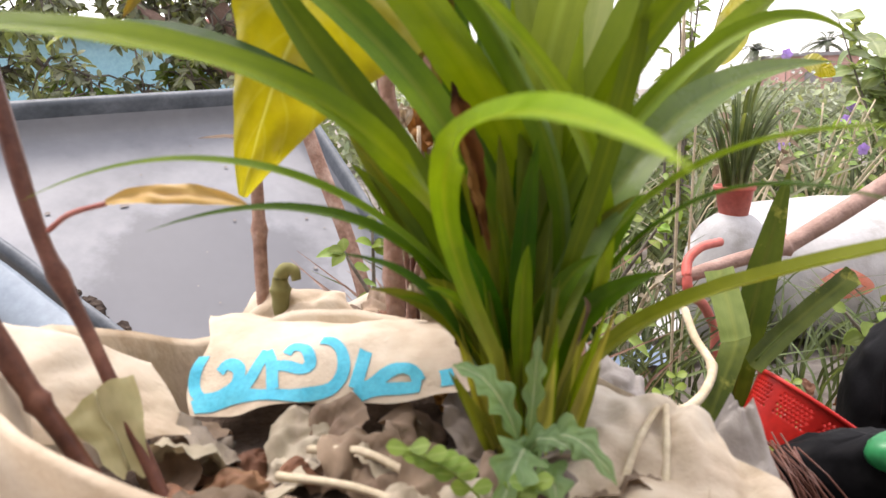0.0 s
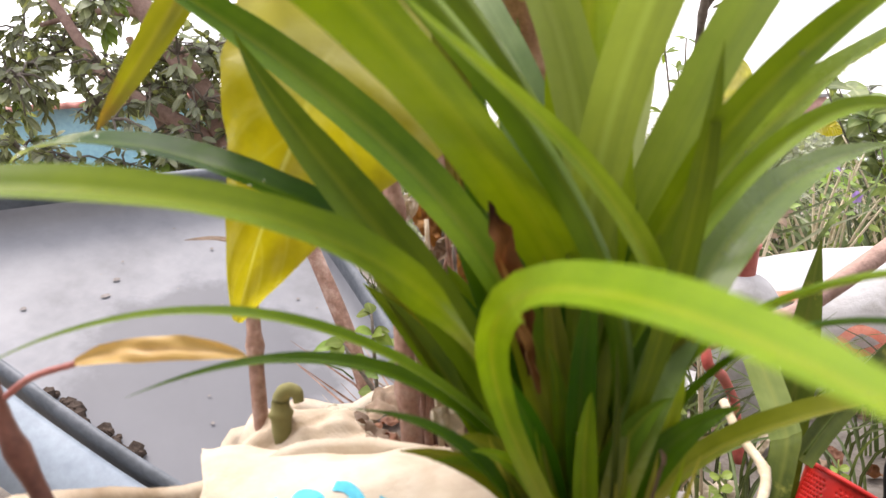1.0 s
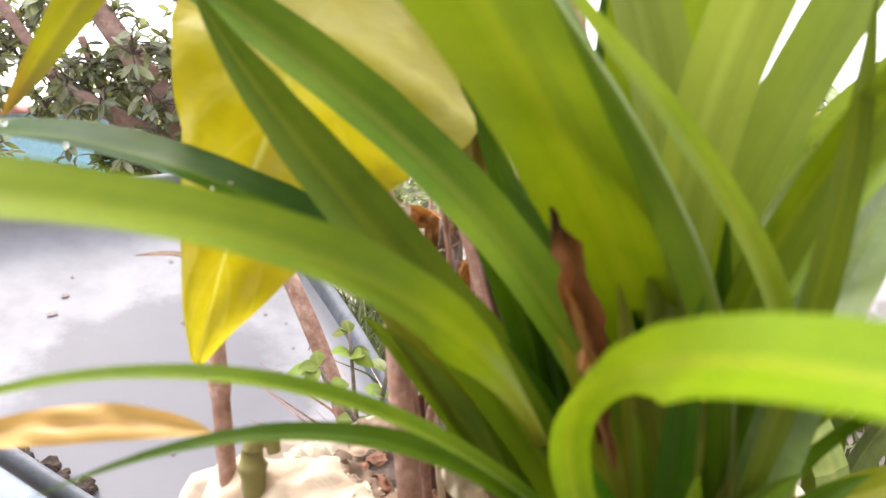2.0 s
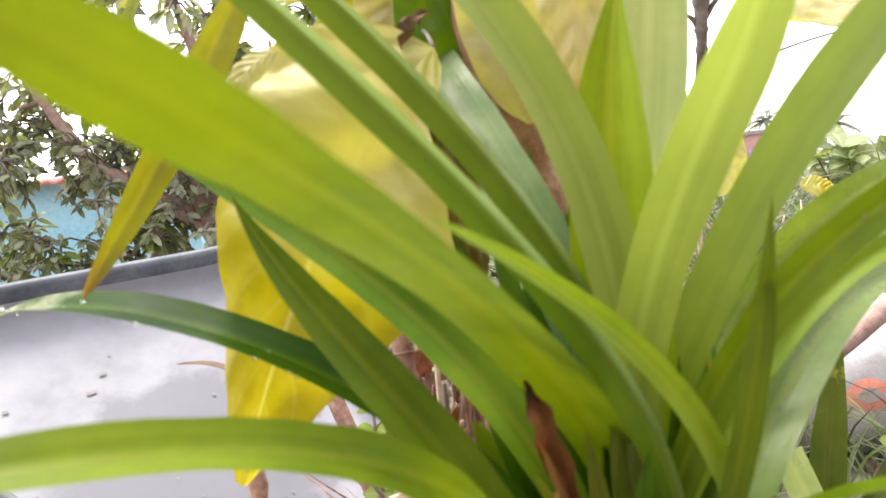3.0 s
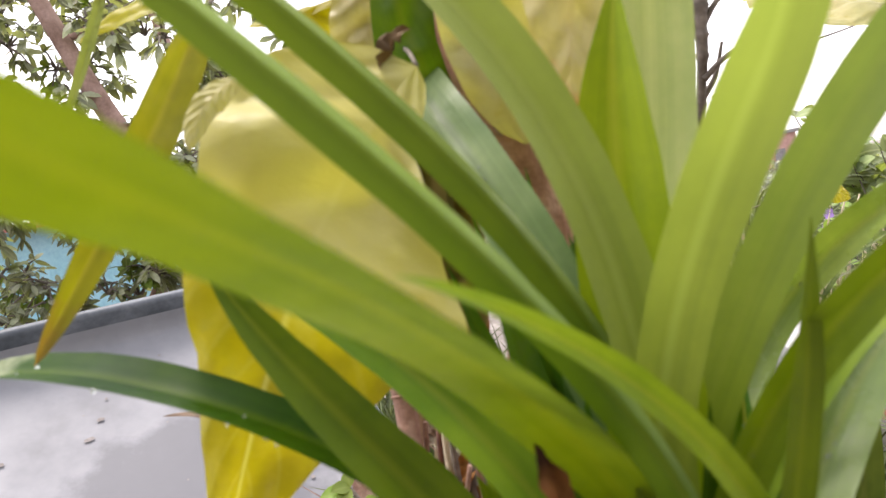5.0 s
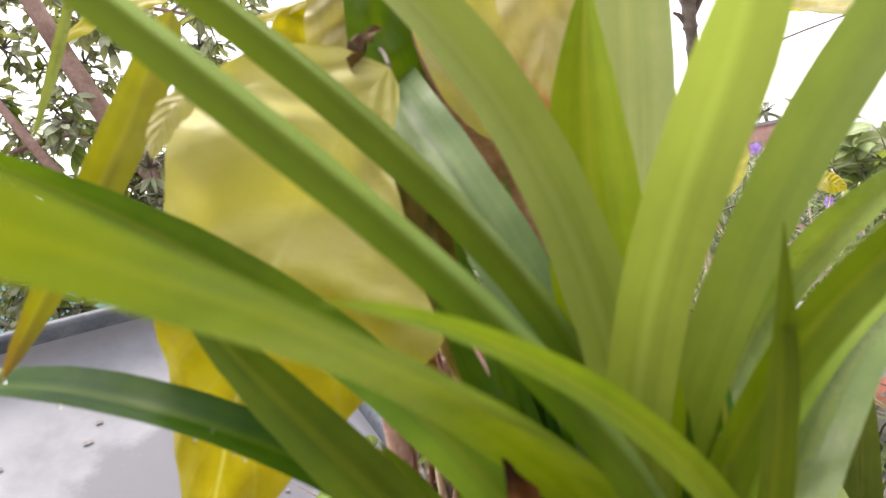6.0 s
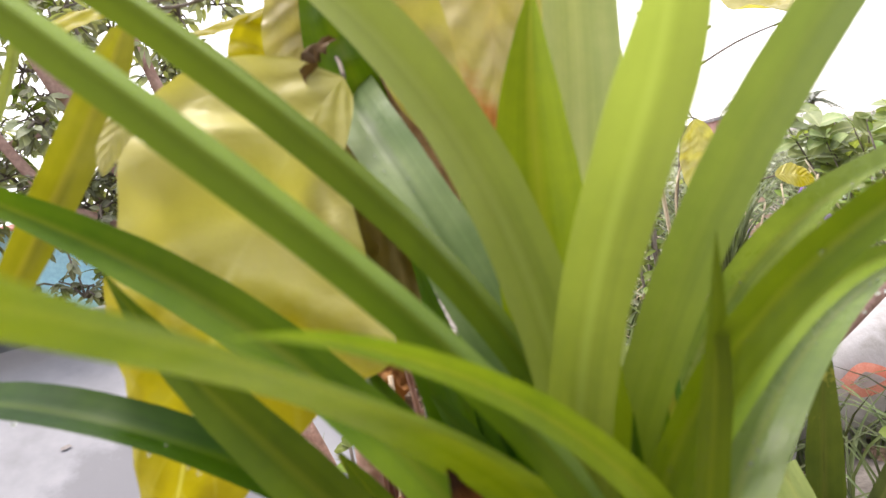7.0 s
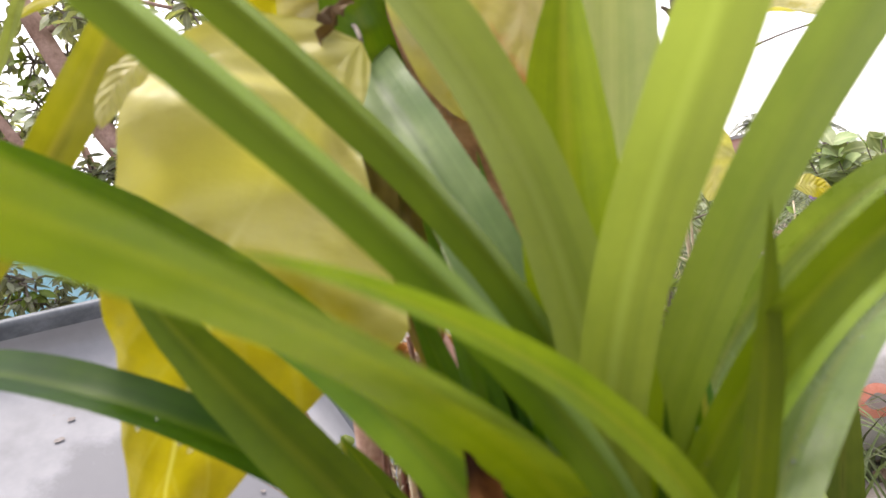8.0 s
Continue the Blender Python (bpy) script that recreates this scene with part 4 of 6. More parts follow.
stem("curled_sprout", [(-0.172, 0.80, 0.37), (-0.168, 0.798, 0.42), (-0.166, 0.797, 0.452), (-0.158, 0.795, 0.463), (-0.149, 0.794, 0.460), (-0.147, 0.793, 0.450)], 0.0115, 0.0055, SPROUT, "curled pale green-brown sprout at the sack rim", (0.3,))

rng = random.Random(17)
for k in range(26):
    x, y = rng.uniform(0.045, 0.13), rng.uniform(0.63, 0.72)
    h = rng.uniform(0.12, 0.36)
    dx, dy = rng.uniform(-0.05, 0.03), rng.uniform(-0.02, 0.10)
    pts = [(x, y, 0.33), (x + dx * 0.3 + rng.uniform(-0.01, 0.01), y + dy * 0.4, 0.33 + h * 0.5), (x + dx + rng.uniform(-0.02, 0.02), y + dy, 0.33 + h)]
    stem("dead_stalk", pts, rng.uniform(0.003, 0.007), 0.002, (BROWN_STEM, RED_STEM, BROWN_STEM, GREY_TWIG)[k % 4], "dry dead stalk standing behind the leaves", (), "stalk", 7)
for k in range(18):
    x, y, z = rng.uniform(-0.02, 0.12), rng.uniform(0.63, 0.74), rng.uniform(0.36, 0.56)
    d = Vector((rng.uniform(-0.5, 0.5), rng.uniform(-0.3, 0.3), rng.uniform(-1, -0.2))) * rng.uniform(0.04, 0.08)
    a = Vector((x, y, z))
    broad("withered_leaf", (tuple(a), tuple(a + d * 0.33 + Vector((0, -0.01, 0.01))), tuple(a + d * 0.66 + Vector((0.01, 0, 0.01))), tuple(a + d)), rng.uniform(0.015, 0.03), (0, -0.8, 0.4), (DRY, DRY_PALE, RUSTY)[k % 3],
          "shrivelled brown leaf hanging between dead stalks", 0.5, fold=0.5, ripple=1.2, n=16, seed=70 + k, group="withered leaves")

for k in range(34):
    x, y = rng.uniform(-0.04, 0.06), rng.uniform(0.88, 1.07)
    h = rng.uniform(0.18, 0.46)
    dx, dy = rng.uniform(-0.02, 0.06), rng.uniform(-0.06, 0.04)
    pts = [(x, y, 0.29), (x + dx * 0.3 + rng.uniform(-0.012, 0.012), y + dy * 0.4, 0.29 + h * 0.5), (x + dx + rng.uniform(-0.02, 0.02), y + dy, 0.29 + h)]
    stem("dead_stalk", pts, rng.uniform(0.003, 0.008), 0.0025, (BROWN_STEM, RED_STEM, STRAW, GREY_TWIG, BROWN_STEM)[k % 5], "dry dead stalk standing in the rear sack", (), "stalk", 7)
for k in range(30):
    x, y, z = rng.uniform(-0.03, 0.07), rng.uniform(0.88, 1.04), rng.uniform(0.40, 0.64)
    d = Vector((rng.uniform(-0.5, 0.5), rng.uniform(-0.3, 0.3), rng.uniform(-1, -0.2))) * rng.uniform(0.05, 0.10)
    a = Vector((x, y, z))
    broad("withered_leaf", (tuple(a), tuple(a + d * 0.33 + Vector((0, -0.01, 0.01))), tuple(a + d * 0.66 + Vector((0.01, 0, 0.01))), tuple(a + d)), rng.uniform(0.018, 0.04), (0, -0.8, 0.4), (DRY, DRY_PALE, RUSTY, DRY_RED)[k % 4],
          "shrivelled brown leaf caught between dead stalks", 0.5, fold=0.5, ripple=1.2, n=16, seed=120 + k, group="withered leaves in the rear sack")

for k, a in enumerate(((0.024, 0.735, 0.822), (0.007, 0.720, 0.806), (0.020, 0.745, 0.790), (0.004, 0.730, 0.834), (0.029, 0.730, 0.794))):
    # dry leaves still hanging on the thick stem
    a = Vector(a)
    d = Vector((0.018 * (k % 3 - 1), -0.01, -0.11 - 0.012 * k))
    broad("withered_leaf", (tuple(a + Vector((0, 0, 0.03))), tuple(a + d * 0.3 + Vector((0.008, -0.008, 0.02))), tuple(a + d * 0.6 + Vector((-0.006, 0, 0.01))), tuple(a + d)), 0.036, (0.1 * k - 0.2, -0.9, 0.2), (DRY_TAN, DRY_TAN, RUSTY, DRY_TAN, DRY_TAN)[k],
          "olive-brown dried leaf hanging against a woody stem", 0.5, fold=0.45, ripple=0.9, n=18, seed=170 + k, group="withered leaves on the stem")

# ---------------------------------------------------------------- the sack it grows in
SACK_O = (-0.03, 0.54, GZ)
sack = thing("planter_sack", "cream woven sack with rolled rim used as a planter", "sack", SACK_O)
RIM = [(-0.24, 0.70, 0.415), (-0.10, 0.735, 0.43), (0.03, 0.70, 0.415), (0.135, 0.63, 0.40), (0.205, 0.54, 0.375), (0.17, 0.42, 0.36), (0.02, 0.34, 0.40), (-0.15, 0.345, 0.45), (-0.27, 0.42, 0.48), (-0.315, 0.57, 0.475)]
rim = smooth_path(RIM + RIM[:1], 10)[:-1]
cen = Vector((-0.04, 0.54, 0))


def sack_wall():
    prof = [(0.90, None, 0.33), (0.955, 0.0, -0.03), (0.985, 0.0, -0.008), (1.0, 0.0, 0.0), (1.02, 0.0, -0.006), (1.035, 0.0, -0.03), (1.05, 0.0, -0.09), (1.06, None, 0.18), (1.08, None, 0.0), (0.95, None, GZ + 0.002)]
    n = len(rim)
    verts, faces, uvs = [], [], []
    for j, (k, rel, dz) in enumerate(prof):
        for i, p in enumerate(rim):
            q = cen + (Vector((p.x, p.y, 0)) - cen) * k
            z = p.z + dz if rel is not None else dz
            g = Vector((q.x, q.y, z))
            d = wrinkle(g, 14, 0.008) if j not in (0, 9) else 0
            out = (Vector((p.x, p.y, 0)) - cen).normalized()
            verts.append(g + out * d + Vector((0, 0, d * 0.5)) - Vector(SACK_O))
            uvs.append((i / n, j / 9))
    for j in range(len(prof) - 1):
        for i in range(n):
            a, b = j * n + i, j * n + (i + 1) % n
            faces.append((a, b, b + n, a + n))
    return verts, faces, uvs


v, f, u = sack_wall()
part("sack_body", mesh_of("sack_body", v, f, SACK, u), sack)


def soil_disc():
    verts = [Vector((cen.x, cen.y, 0.345))]
    n, rings = 60, 9
    for r in range(1, rings + 1):
        for i in range(n):
            p = rim[int(i * len(rim) / n)]
            q = cen + (Vector((p.x, p.y, 0)) - cen) * (0.95 * r / rings)
            verts.append(Vector((q.x, q.y, 0.345 + wrinkle((q.x, q.y, 0), 18, 0.010))))
    faces = [(0, 1 + i, 1 + (i + 1) % n) for i in range(n)]
    for r in range(rings - 1):
        for i in range(n):
            a, b = 1 + r * n + i, 1 + r * n + (i + 1) % n
            faces.append((a, a + n, b + n, b))
    return [p - Vector(SACK_O) for p in verts], faces


v, f = soil_disc()
part("soil", mesh_of("soil", v, f, SOIL), sack, "dark crumbly potting soil")


def bil(c, u, w):
    a, b, d, e = [Vector(x) for x in c]
    return (a * (1 - u) + b * u) * (1 - w) + (d * (1 - u) + e * u) * w


BAND = ((-0.246, 0.782, 0.416), (0.040, 0.690, 0.420), (-0.213, 0.608, 0.375), (0.030, 0.565, 0.402))


def band_at(u, w):
    edge = 0.05 * noise.noise((w * 3, 2, 0)) + 0.03 * math.sin(w * 5)
    p = bil(BAND, u + edge * (1 - 2 * u), w + 0.05 * noise.noise((u * 5, 1, 3)) * (1 - 2 * w))
    bulge = 0.028 * math.sin(math.pi * min(1, w * 0.96 + 0.02)) * (0.7 + 0.3 * math.sin(math.pi * u))
    q = p + Vector((0, -0.35, 0.9)) * bulge
    d = wrinkle(q, 20, 0.005) + 0.004 * math.sin(9 * u + 4 * w)
    sag = 0.012 * math.sin(u * math.pi) * w
    return q + Vector((0, -0.4, 0.9)) * d + Vector((0, 0, -sag * 0.3))


v, f, u = grid_sheet(band_at, 44, 22)
v = [p - Vector(SACK_O) for p in v]
band = part("rolled_rim", mesh_of("rolled_rim", v, f, SACK, u), sack, "turned-down sack rim with blue printing")


def stroke(pts, w, mat, fn, origin, lift=0.0009, n=9):
    """A plain printed bar that lies on the cloth fn(u, w)."""
    path = [Vector((a, b, 0)) for a, b in pts]
    path = smooth_path(path, n) if len(path) > 2 else [path[0].lerp(path[1], i / 6) for i in range(7)]
    verts, faces = [], []
    m = len(path)
    for i, p in enumerate(path):
        t = path[min(i + 1, m - 1)] - path[max(i - 1, 0)]
        t.y *= 0.55
        s = Vector((-t.y, t.x, 0)).normalized()
        for k in (-1, 0, 1):
            a, b = p.x + s.x * k * w * 0.5, p.y + s.y * k * w * 0.5 / 0.55
            q = fn(a, b)
            nrm = (fn(a + 0.01, b) - q).cross(fn(a, b + 0.01) - q).normalized()
            if nrm.y > 0:
                nrm = -nrm
            verts.append(q + nrm * lift - Vector(origin))
    for i in range(m - 1):
        for k in range(2):
            a = i * 3 + k
            faces.append((a, a + 1, a + 4, a + 3))
    return verts, faces


for bar in ([(0.012, 0.609), (0.018, 0.745), (0.034, 0.851), (0.063, 0.905), (0.128, 0.884), (0.183, 0.826), (0.183, 0.728), (0.131, 0.681), (0.109, 0.732)],
            [(0.015, 0.948), (0.081, 0.937), (0.165, 0.895), (0.247, 0.903), (0.348, 0.945), (0.437, 0.955), (0.516, 0.915), (0.559, 0.815), (0.562, 0.67), (0.531, 0.58), (0.485, 0.545)],
            [(0.196, 0.883), (0.242, 0.755), (0.262, 0.569)],
            [(0.262, 0.569), (0.304, 0.721), (0.318, 0.895)],
            [(0.296, 0.72), (0.353, 0.724), (0.419, 0.775), (0.447, 0.717), (0.42, 0.601), (0.371, 0.57), (0.349, 0.627)],
            [(0.649, 0.652), (0.623, 0.775), (0.598, 0.92)],
            [(0.598, 0.926), (0.649, 0.904), (0.696, 0.825), (0.746, 0.783), (0.79, 0.804), (0.81, 0.88)],
            [(0.599, 0.965), (0.696, 0.913), (0.817, 0.914)],
            [(0.897, 0.798), (0.906, 0.935)]):
    v, f = stroke(bar, 0.044, INK, band_at, SACK_O)
    part("printed_bar", mesh_of("printed_bar", v, f, INK), band, "blue printed bar")

# cloth folds over the near edge and to the side


def cloth(name, corners, label, mat, bulge=0.03, wr=0.012, nu=34, nv=26, group="", seed=0.0, ridge=0.006, ragged=0.07):
    o = Vector(corners[2])

    def fn(u, w):
        e = ragged
        uu = u + e * noise.noise((w * 4, seed, 1.0)) * (1 - 2 * abs(u - 0.5)) + e * noise.noise((w * 3 + 7, seed, u * 2))
        ww = w + e * noise.noise((u * 4, seed, 5.0)) + 0.10 * math.sin(math.pi * u) * (1 - w)
        p = bil(corners, uu, ww)
        b = bulge * math.sin(math.pi * u) * math.sin(math.pi * min(1, w * 0.8 + 0.2))
        d = wrinkle(p + Vector((seed, 0, 0)), 9, wr) + 0.4 * wrinkle(p + Vector((seed, 3, 0)), 30, wr)
        d += ridge * abs(math.sin(7 * u + 5 * w + 3 * noise.noise((u * 2, w * 2, seed))))
        roll = -0.03 * max(0.0, 0.12 - w) / 0.12
        return p + Vector((0, -0.5, 0.85)) * (b + d) + Vector((0, 0, roll)) - o
    v, f, u = grid_sheet(fn, nu, nv)
    t = thing(name, label, "sack", o, group)
    part("cloth", mesh_of("cloth", v, f, mat, u), t)
    edge = [fn(i / 39, 0.0) + Vector((0, -0.0008, 0.0012)) for i in range(40)]
    v, f = tube(edge, [0.0016 + 0.0006 * noise.noise((i * 0.6, seed, 2)) for i in range(40)], 6)
    part("hem", mesh_of("hem", v, f, mat), t)
    return t


cloth("sack_fold", ((-0.400, 0.530, 0.540), (-0.246, 0.600, 0.436), (-0.307, 0.440, 0.433), (-0.190, 0.530, 0.392)), "cream sackcloth fold with dirty creases", SACK, 0.012, 0.008, seed=1.0, ridge=0.003, ragged=0.02)
cloth("sack_fold", ((-0.38, 0.385, 0.535), (-0.080, 0.345, 0.400), (-0.34, 0.22, 0.42), (-0.06, 0.23, 0.35)), "cream sackcloth flap at the sack mouth", SACK, 0.01, seed=2.0, ridge=0.003)
cloth("sack_fold", ((0.120, 0.64, 0.400), (0.225, 0.570, 0.375), (0.09, 0.44, 0.352), (0.26, 0.45, 0.340)), "cream sackcloth fold with brown specks", SACK, 0.02, 0.018, 44, 36, seed=3.0, ridge=0.013)
cloth("sack_flap", ((0.294, 0.622, 0.378), (0.300, 0.622, 0.374), (0.195, 0.560, 0.262), (0.330, 0.560, 0.245)), "grey torn sack flap standing up", SACK_GREY, 0.004, 0.005, seed=4.0, ridge=0.004)
cloth("sack_flap", ((-0.20, 0.86, 0.425), (-0.10, 0.85, 0.415), (-0.235, 0.77, 0.38), (-0.08, 0.77, 0.39)), "pale sack edge behind the printed rim", SACK, 0.022, seed=5.0)
# Grey sacking on this edge stands in for shade on white plastic.
cloth("sack_flap", ((0.17, 0.72, 0.395), (0.225, 0.70, 0.355), (0.15, 0.63, 0.34), (0.215, 0.62, 0.32)), "white plastic sack edge beside the leaves, greyed for shade", SACK_GREY, 0.010, 0.006, seed=6.0)


def torn_leaf():
    """A withered leaf piece with a ragged outline, creased along its rib."""
    c = ((-0.258, 0.478, 0.436), (-0.210, 0.482, 0.462), (-0.225, 0.468, 0.395), (-0.196, 0.466, 0.392))
    o = Vector(c[2])

    def fn(u, w):
        e = 0.16
        uu = u + e * noise.noise((w * 3.1, 2.0, u * 1.5)) + 0.10 * (1 - w) * (u - 0.5)
        ww = w + e * noise.noise((u * 3.3, 7.0, w)) - 0.12 * math.sin(math.pi * u) * (1 - w)
        p = bil(c, uu, ww)
        return p + Vector((0, -0.8, 0.5)) * (0.007 * abs(u - 0.45) + wrinkle(p, 45, 0.004)) - o
    v, f, u = grid_sheet(fn, 18, 18)
    t = thing("dry_leaf", "olive-tan dry leaf leaning on the sackcloth", "dry leaf", o)
    part("blade", mesh_of("blade", v, f, DRY_OLIVE, u), t)
    v, f = tube([fn(0.45, i / 11) + Vector((0, -0.001, 0.001)) for i in range(12)], 0.0011, 6)
    part("midrib", mesh_of("midrib", v, f, DRY_OLIVE, [(0.5, 0.5)] * len(v)), t)


torn_leaf()

# second sack behind, with bare stems
SB = (-0.10, 0.98, GZ)
sack_b = thing("planter_sack", "cream woven sack planter standing behind", "sack", SB)


def round_sack(r, h, seed):
    prof = [(0.86, h - 0.05), (0.97, h - 0.015), (1.0, h), (1.04, h - 0.02), (1.06, h * 0.5), (1.02, 0.06), (0.9, 0.002)]
    n = 40
    verts, faces, uvs = [], [], []
    for j, (k, z) in enumerate(prof):
        for i in range(n):
            g = 2 * math.pi * i / n
            rr = r * k * (1 + 0.06 * noise.noise((math.cos(g) * 2 + seed, math.sin(g) * 2, z * 6)))
            verts.append(Vector((rr * math.cos(g), rr * math.sin(g), z + (0.045 * noise.noise((math.cos(g) * 2.2, math.sin(g) * 2.2, seed)) if 0 < j < 4 else 0.0))))
            uvs.append((i / n, j / 6))
    for j in range(len(prof) - 1):
        for i in range(n):
            a, b = j * n + i, j * n + (i + 1) % n
            faces.append((a, b, b + n, a + n))
    return verts, faces, uvs


v, f, u = round_sack(0.19, 0.48, 2.0)
part("sack_body", mesh_of("sack_body", v, f, SACK, u), sack_b)
v = [Vector((0.17 * math.cos(i * 0.2618), 0.17 * math.sin(i * 0.2618), 0.445)) for i in range(24)]
part("soil", mesh_of("soil", v, [tuple(range(24))], SOIL), sack_b, "dark soil in the sack")

# ---------------------------------------------------------------- litter on the soil
LITTER = []


def litter_leaf(seed, w, l, mat):
    n = 22
    path = [Vector((0.006 * math.sin(seed + i * 0.3), l * (i / (n - 1) - 0.5), 0.012 * math.sin(i / (n - 1) * 3.1 + seed) * (1 if seed % 2 else -1))) for i in range(n)]
    v, f, u = strip(path, [broad_width(i / (n - 1), w, 0.5) for i in range(n)], (0, 0, 1), 0.30, 13, 0.55, seed, 0.7, 0.55)
    return mesh_of("dry_leaf", v, f, mat, u)


for k, (w, l, m) in enumerate(((0.062, 0.085, DRY), (0.056, 0.080, DRY_PALE), (0.046, 0.070, DRY), (0.026, 0.052, DRY_RED), (0.034, 0.050, DRY_RED), (0.066, 0.086, DRY_PALE), (0.070, 0.095, DRY_GREY))):
    LITTER.append(litter_leaf(k + 1, w, l, m))
rng = random.Random(11)
for k in range(46):
    x, y = rng.uniform(-0.22, 0.14), rng.uniform(0.40, 0.585)
    if (x + 0.04) ** 2 / 0.045 + (y - 0.53) ** 2 / 0.022 > 1:
        continue
    ob = new("dry_leaf", LITTER[(0, 3, 6, 2, 4, 1, 6, 0, 5)[k % 9]])
    ob.matrix_basis = pose(x, y, 0.352 + 0.022 * rng.random(), rng.uniform(-28, 28), rng.uniform(-28, 28), rng.uniform(0, 360))
    tagged(ob, "curled brown dry leaf lying on soil", "dry leaf", "dry leaves on the soil")
for k in range(34):
    g, q = rng.uniform(0, 6.283), rng.uniform(0.0, 0.15)
    ob = new("dry_leaf", LITTER[k % 6])
    ob.matrix_basis = pose(SB[0] + q * math.cos(g), SB[1] + q * math.sin(g), GZ + 0.462 + 0.012 * rng.random(), rng.uniform(-30, 30), rng.uniform(-30, 30), rng.uniform(0, 360))
    tagged(ob, "curled brown dry leaf lying in a sack", "dry leaf", "dry leaves in the rear sack")
for k in range(120):
    x, y = rng.uniform(-0.6, 1.4), rng.uniform(0.9, 2.8)
    if -0.55 < x < 0.2 and y > 1.3:
        continue
    ob = new("dry_leaf", LITTER[k % 6])
    ob.matrix_basis = pose(x, y, GZ + 0.02, rng.uniform(-30, 30), rng.uniform(-30, 30), rng.uniform(0, 360)) @ Matrix.Scale(1.1, 4)
    tagged(ob, "brown dry leaf lying on the ground", "dry leaf", "dry leaves on the ground")
for pts in ([(-0.10, 0.53, 0.375), (-0.05, 0.50, 0.385), (0.00, 0.46, 0.372), (0.02, 0.43, 0.36)], [(-0.12, 0.50, 0.37), (-0.06, 0.47, 0.375), (-0.01, 0.44, 0.372)],
            [(0.132, 0.458, 0.360), (0.158, 0.495, 0.386), (0.186, 0.532, 0.396)], [(0.166, 0.455, 0.356), (0.180, 0.495, 0.384), (0.192, 0.532, 0.396)]):
    stem("dry_straw", pts, 0.0036, 0.0028, STRAW, "pale dry grass straw lying on the sack", category="straw", sides=6)


def weed(place, h, n, lean, seed, group="weeds in the sack"):
    """Small herb with opposite oval leaflets."""
    t = thing("weed", "small green herb with paired oval leaflets", "weed", place, group)
    top = Vector((lean[0], lean[1], h))
    path = smooth_path([(0, 0, 0), tuple(top * 0.5 + Vector((0, 0, h * 0.12))), tuple(top)], 8)
    v, f = tube(path, 0.0011, 6)
    part("stalk", mesh_of("stalk", v, f, WEED, [(0.5, 0.5)] * len(v)), t)
    for k in range(n):
        s = 0.3 + 0.7 * k / (n - 1)
        p = path[int(s * (len(path) - 1))]
        for sg in (-1, 1):
            l = 0.019 * (1 - 0.4 * abs(s - 0.65))
            d = Vector((sg * 0.9, -0.25, 0.30)).normalized()
            pp = [p + d * (l * i / 7) for i in range(8)]
            v, f, u = strip(pp, [broad_width(i / 7, 0.0125, 0.6) for i in range(8)], (0, -0.6, 0.8), 0.1, 5)
            part("leaflet", mesh_of("leaflet", v, f, WEED, u), t)
    return t


weed((0.040, 0.452, 0.362), 0.056, 6, (-0.056, -0.012), 1)
weed((0.055, 0.455, 0.362), 0.035, 4, (0.01, -0.03), 2)


def thistle():
    """Rosette weed with lobed bluish leaves and white midribs."""
    o = (0.066, 0.462, 0.365)
    t = thing("thistle_weed", "bluish green lobed weed with white leaf ribs", "weed", o)
    for k, (b, c, d, w) in enumerate((((0.062, 0.45, 0.43), (0.045, 0.445, 0.468), (0.016, 0.446, 0.474), 0.036), ((0.070, 0.448, 0.43), (0.060, 0.432, 0.425), (0.040, 0.420, 0.372), 0.051),
                                      ((0.075, 0.45, 0.43), (0.095, 0.435, 0.440), (0.122, 0.425, 0.392), 0.039), ((0.068, 0.452, 0.43), (0.072, 0.446, 0.465), (0.074, 0.446, 0.492), 0.021),
                                      ((0.062, 0.448, 0.42), (0.075, 0.436, 0.43), (0.092, 0.428, 0.418), 0.033), ((0.072, 0.45, 0.41), (0.085, 0.43, 0.40), (0.080, 0.42, 0.372), 0.039))):
        n = 34
        path = local([bezier((o, b, c, d), i / (n - 1)) for i in range(n)], o)
        wid = []
        for i in range(n):
            s = i / (n - 1)
            wid.append(max(0.0012, w * min(1, max(0.06, (s - 0.22) * 2.6)) * (1 - s ** 4) * (0.74 + 0.26 * math.cos(s * 34))))
        v, f, u = strip(path, wid, (0, -0.7, 0.7), 0.15, 7, 0.5, k + 60)
        part("leaf", mesh_of("leaf", v, f, THISTLE, u), t)


thistle()

# ---------------------------------------------------------------- grey tub tilted towards the path
TUB_O = (-0.85, 1.95, GZ)
tub = thing("grey_tub", "large pale grey shallow tub with slate rim, tilted", "tub", TUB_O)
ex, ey, ez = Vector((0.855, 0.513, 0.070)), Vector((0.439, -0.646, -0.625)), Vector((-0.275, 0.565, -0.778))
LOOP = [(-0.80, -0.01), (-0.36, 0.0), (0.18, 0.035), (0.34, 0.05), (0.43, 0.15), (0.45, 0.45), (0.445, 0.79), (0.40, 1.08), (0.2, 1.22), (-0.05, 1.20), (-0.21, 0.98), (-0.35, 0.74), (-0.48, 0.50), (-0.74, 0.10)]


def tub_pt(x, s, deep):
    return Vector((-0.82, 2.27, 0.692)) + ex * x + ey * s + ez * deep - Vector(TUB_O)


loop2 = [(p.x, p.y) for p in smooth_path([(a, b, 0) for a, b in LOOP] + [(*LOOP[0], 0)], 8)[:-1]]
mid = (sum(a for a, b in loop2) / len(loop2), sum(b for a, b in loop2) / len(loop2))


def inset(k):
    return [(mid[0] + (a - mid[0]) * k, mid[1] + (b - mid[1]) * k) for a, b in loop2]


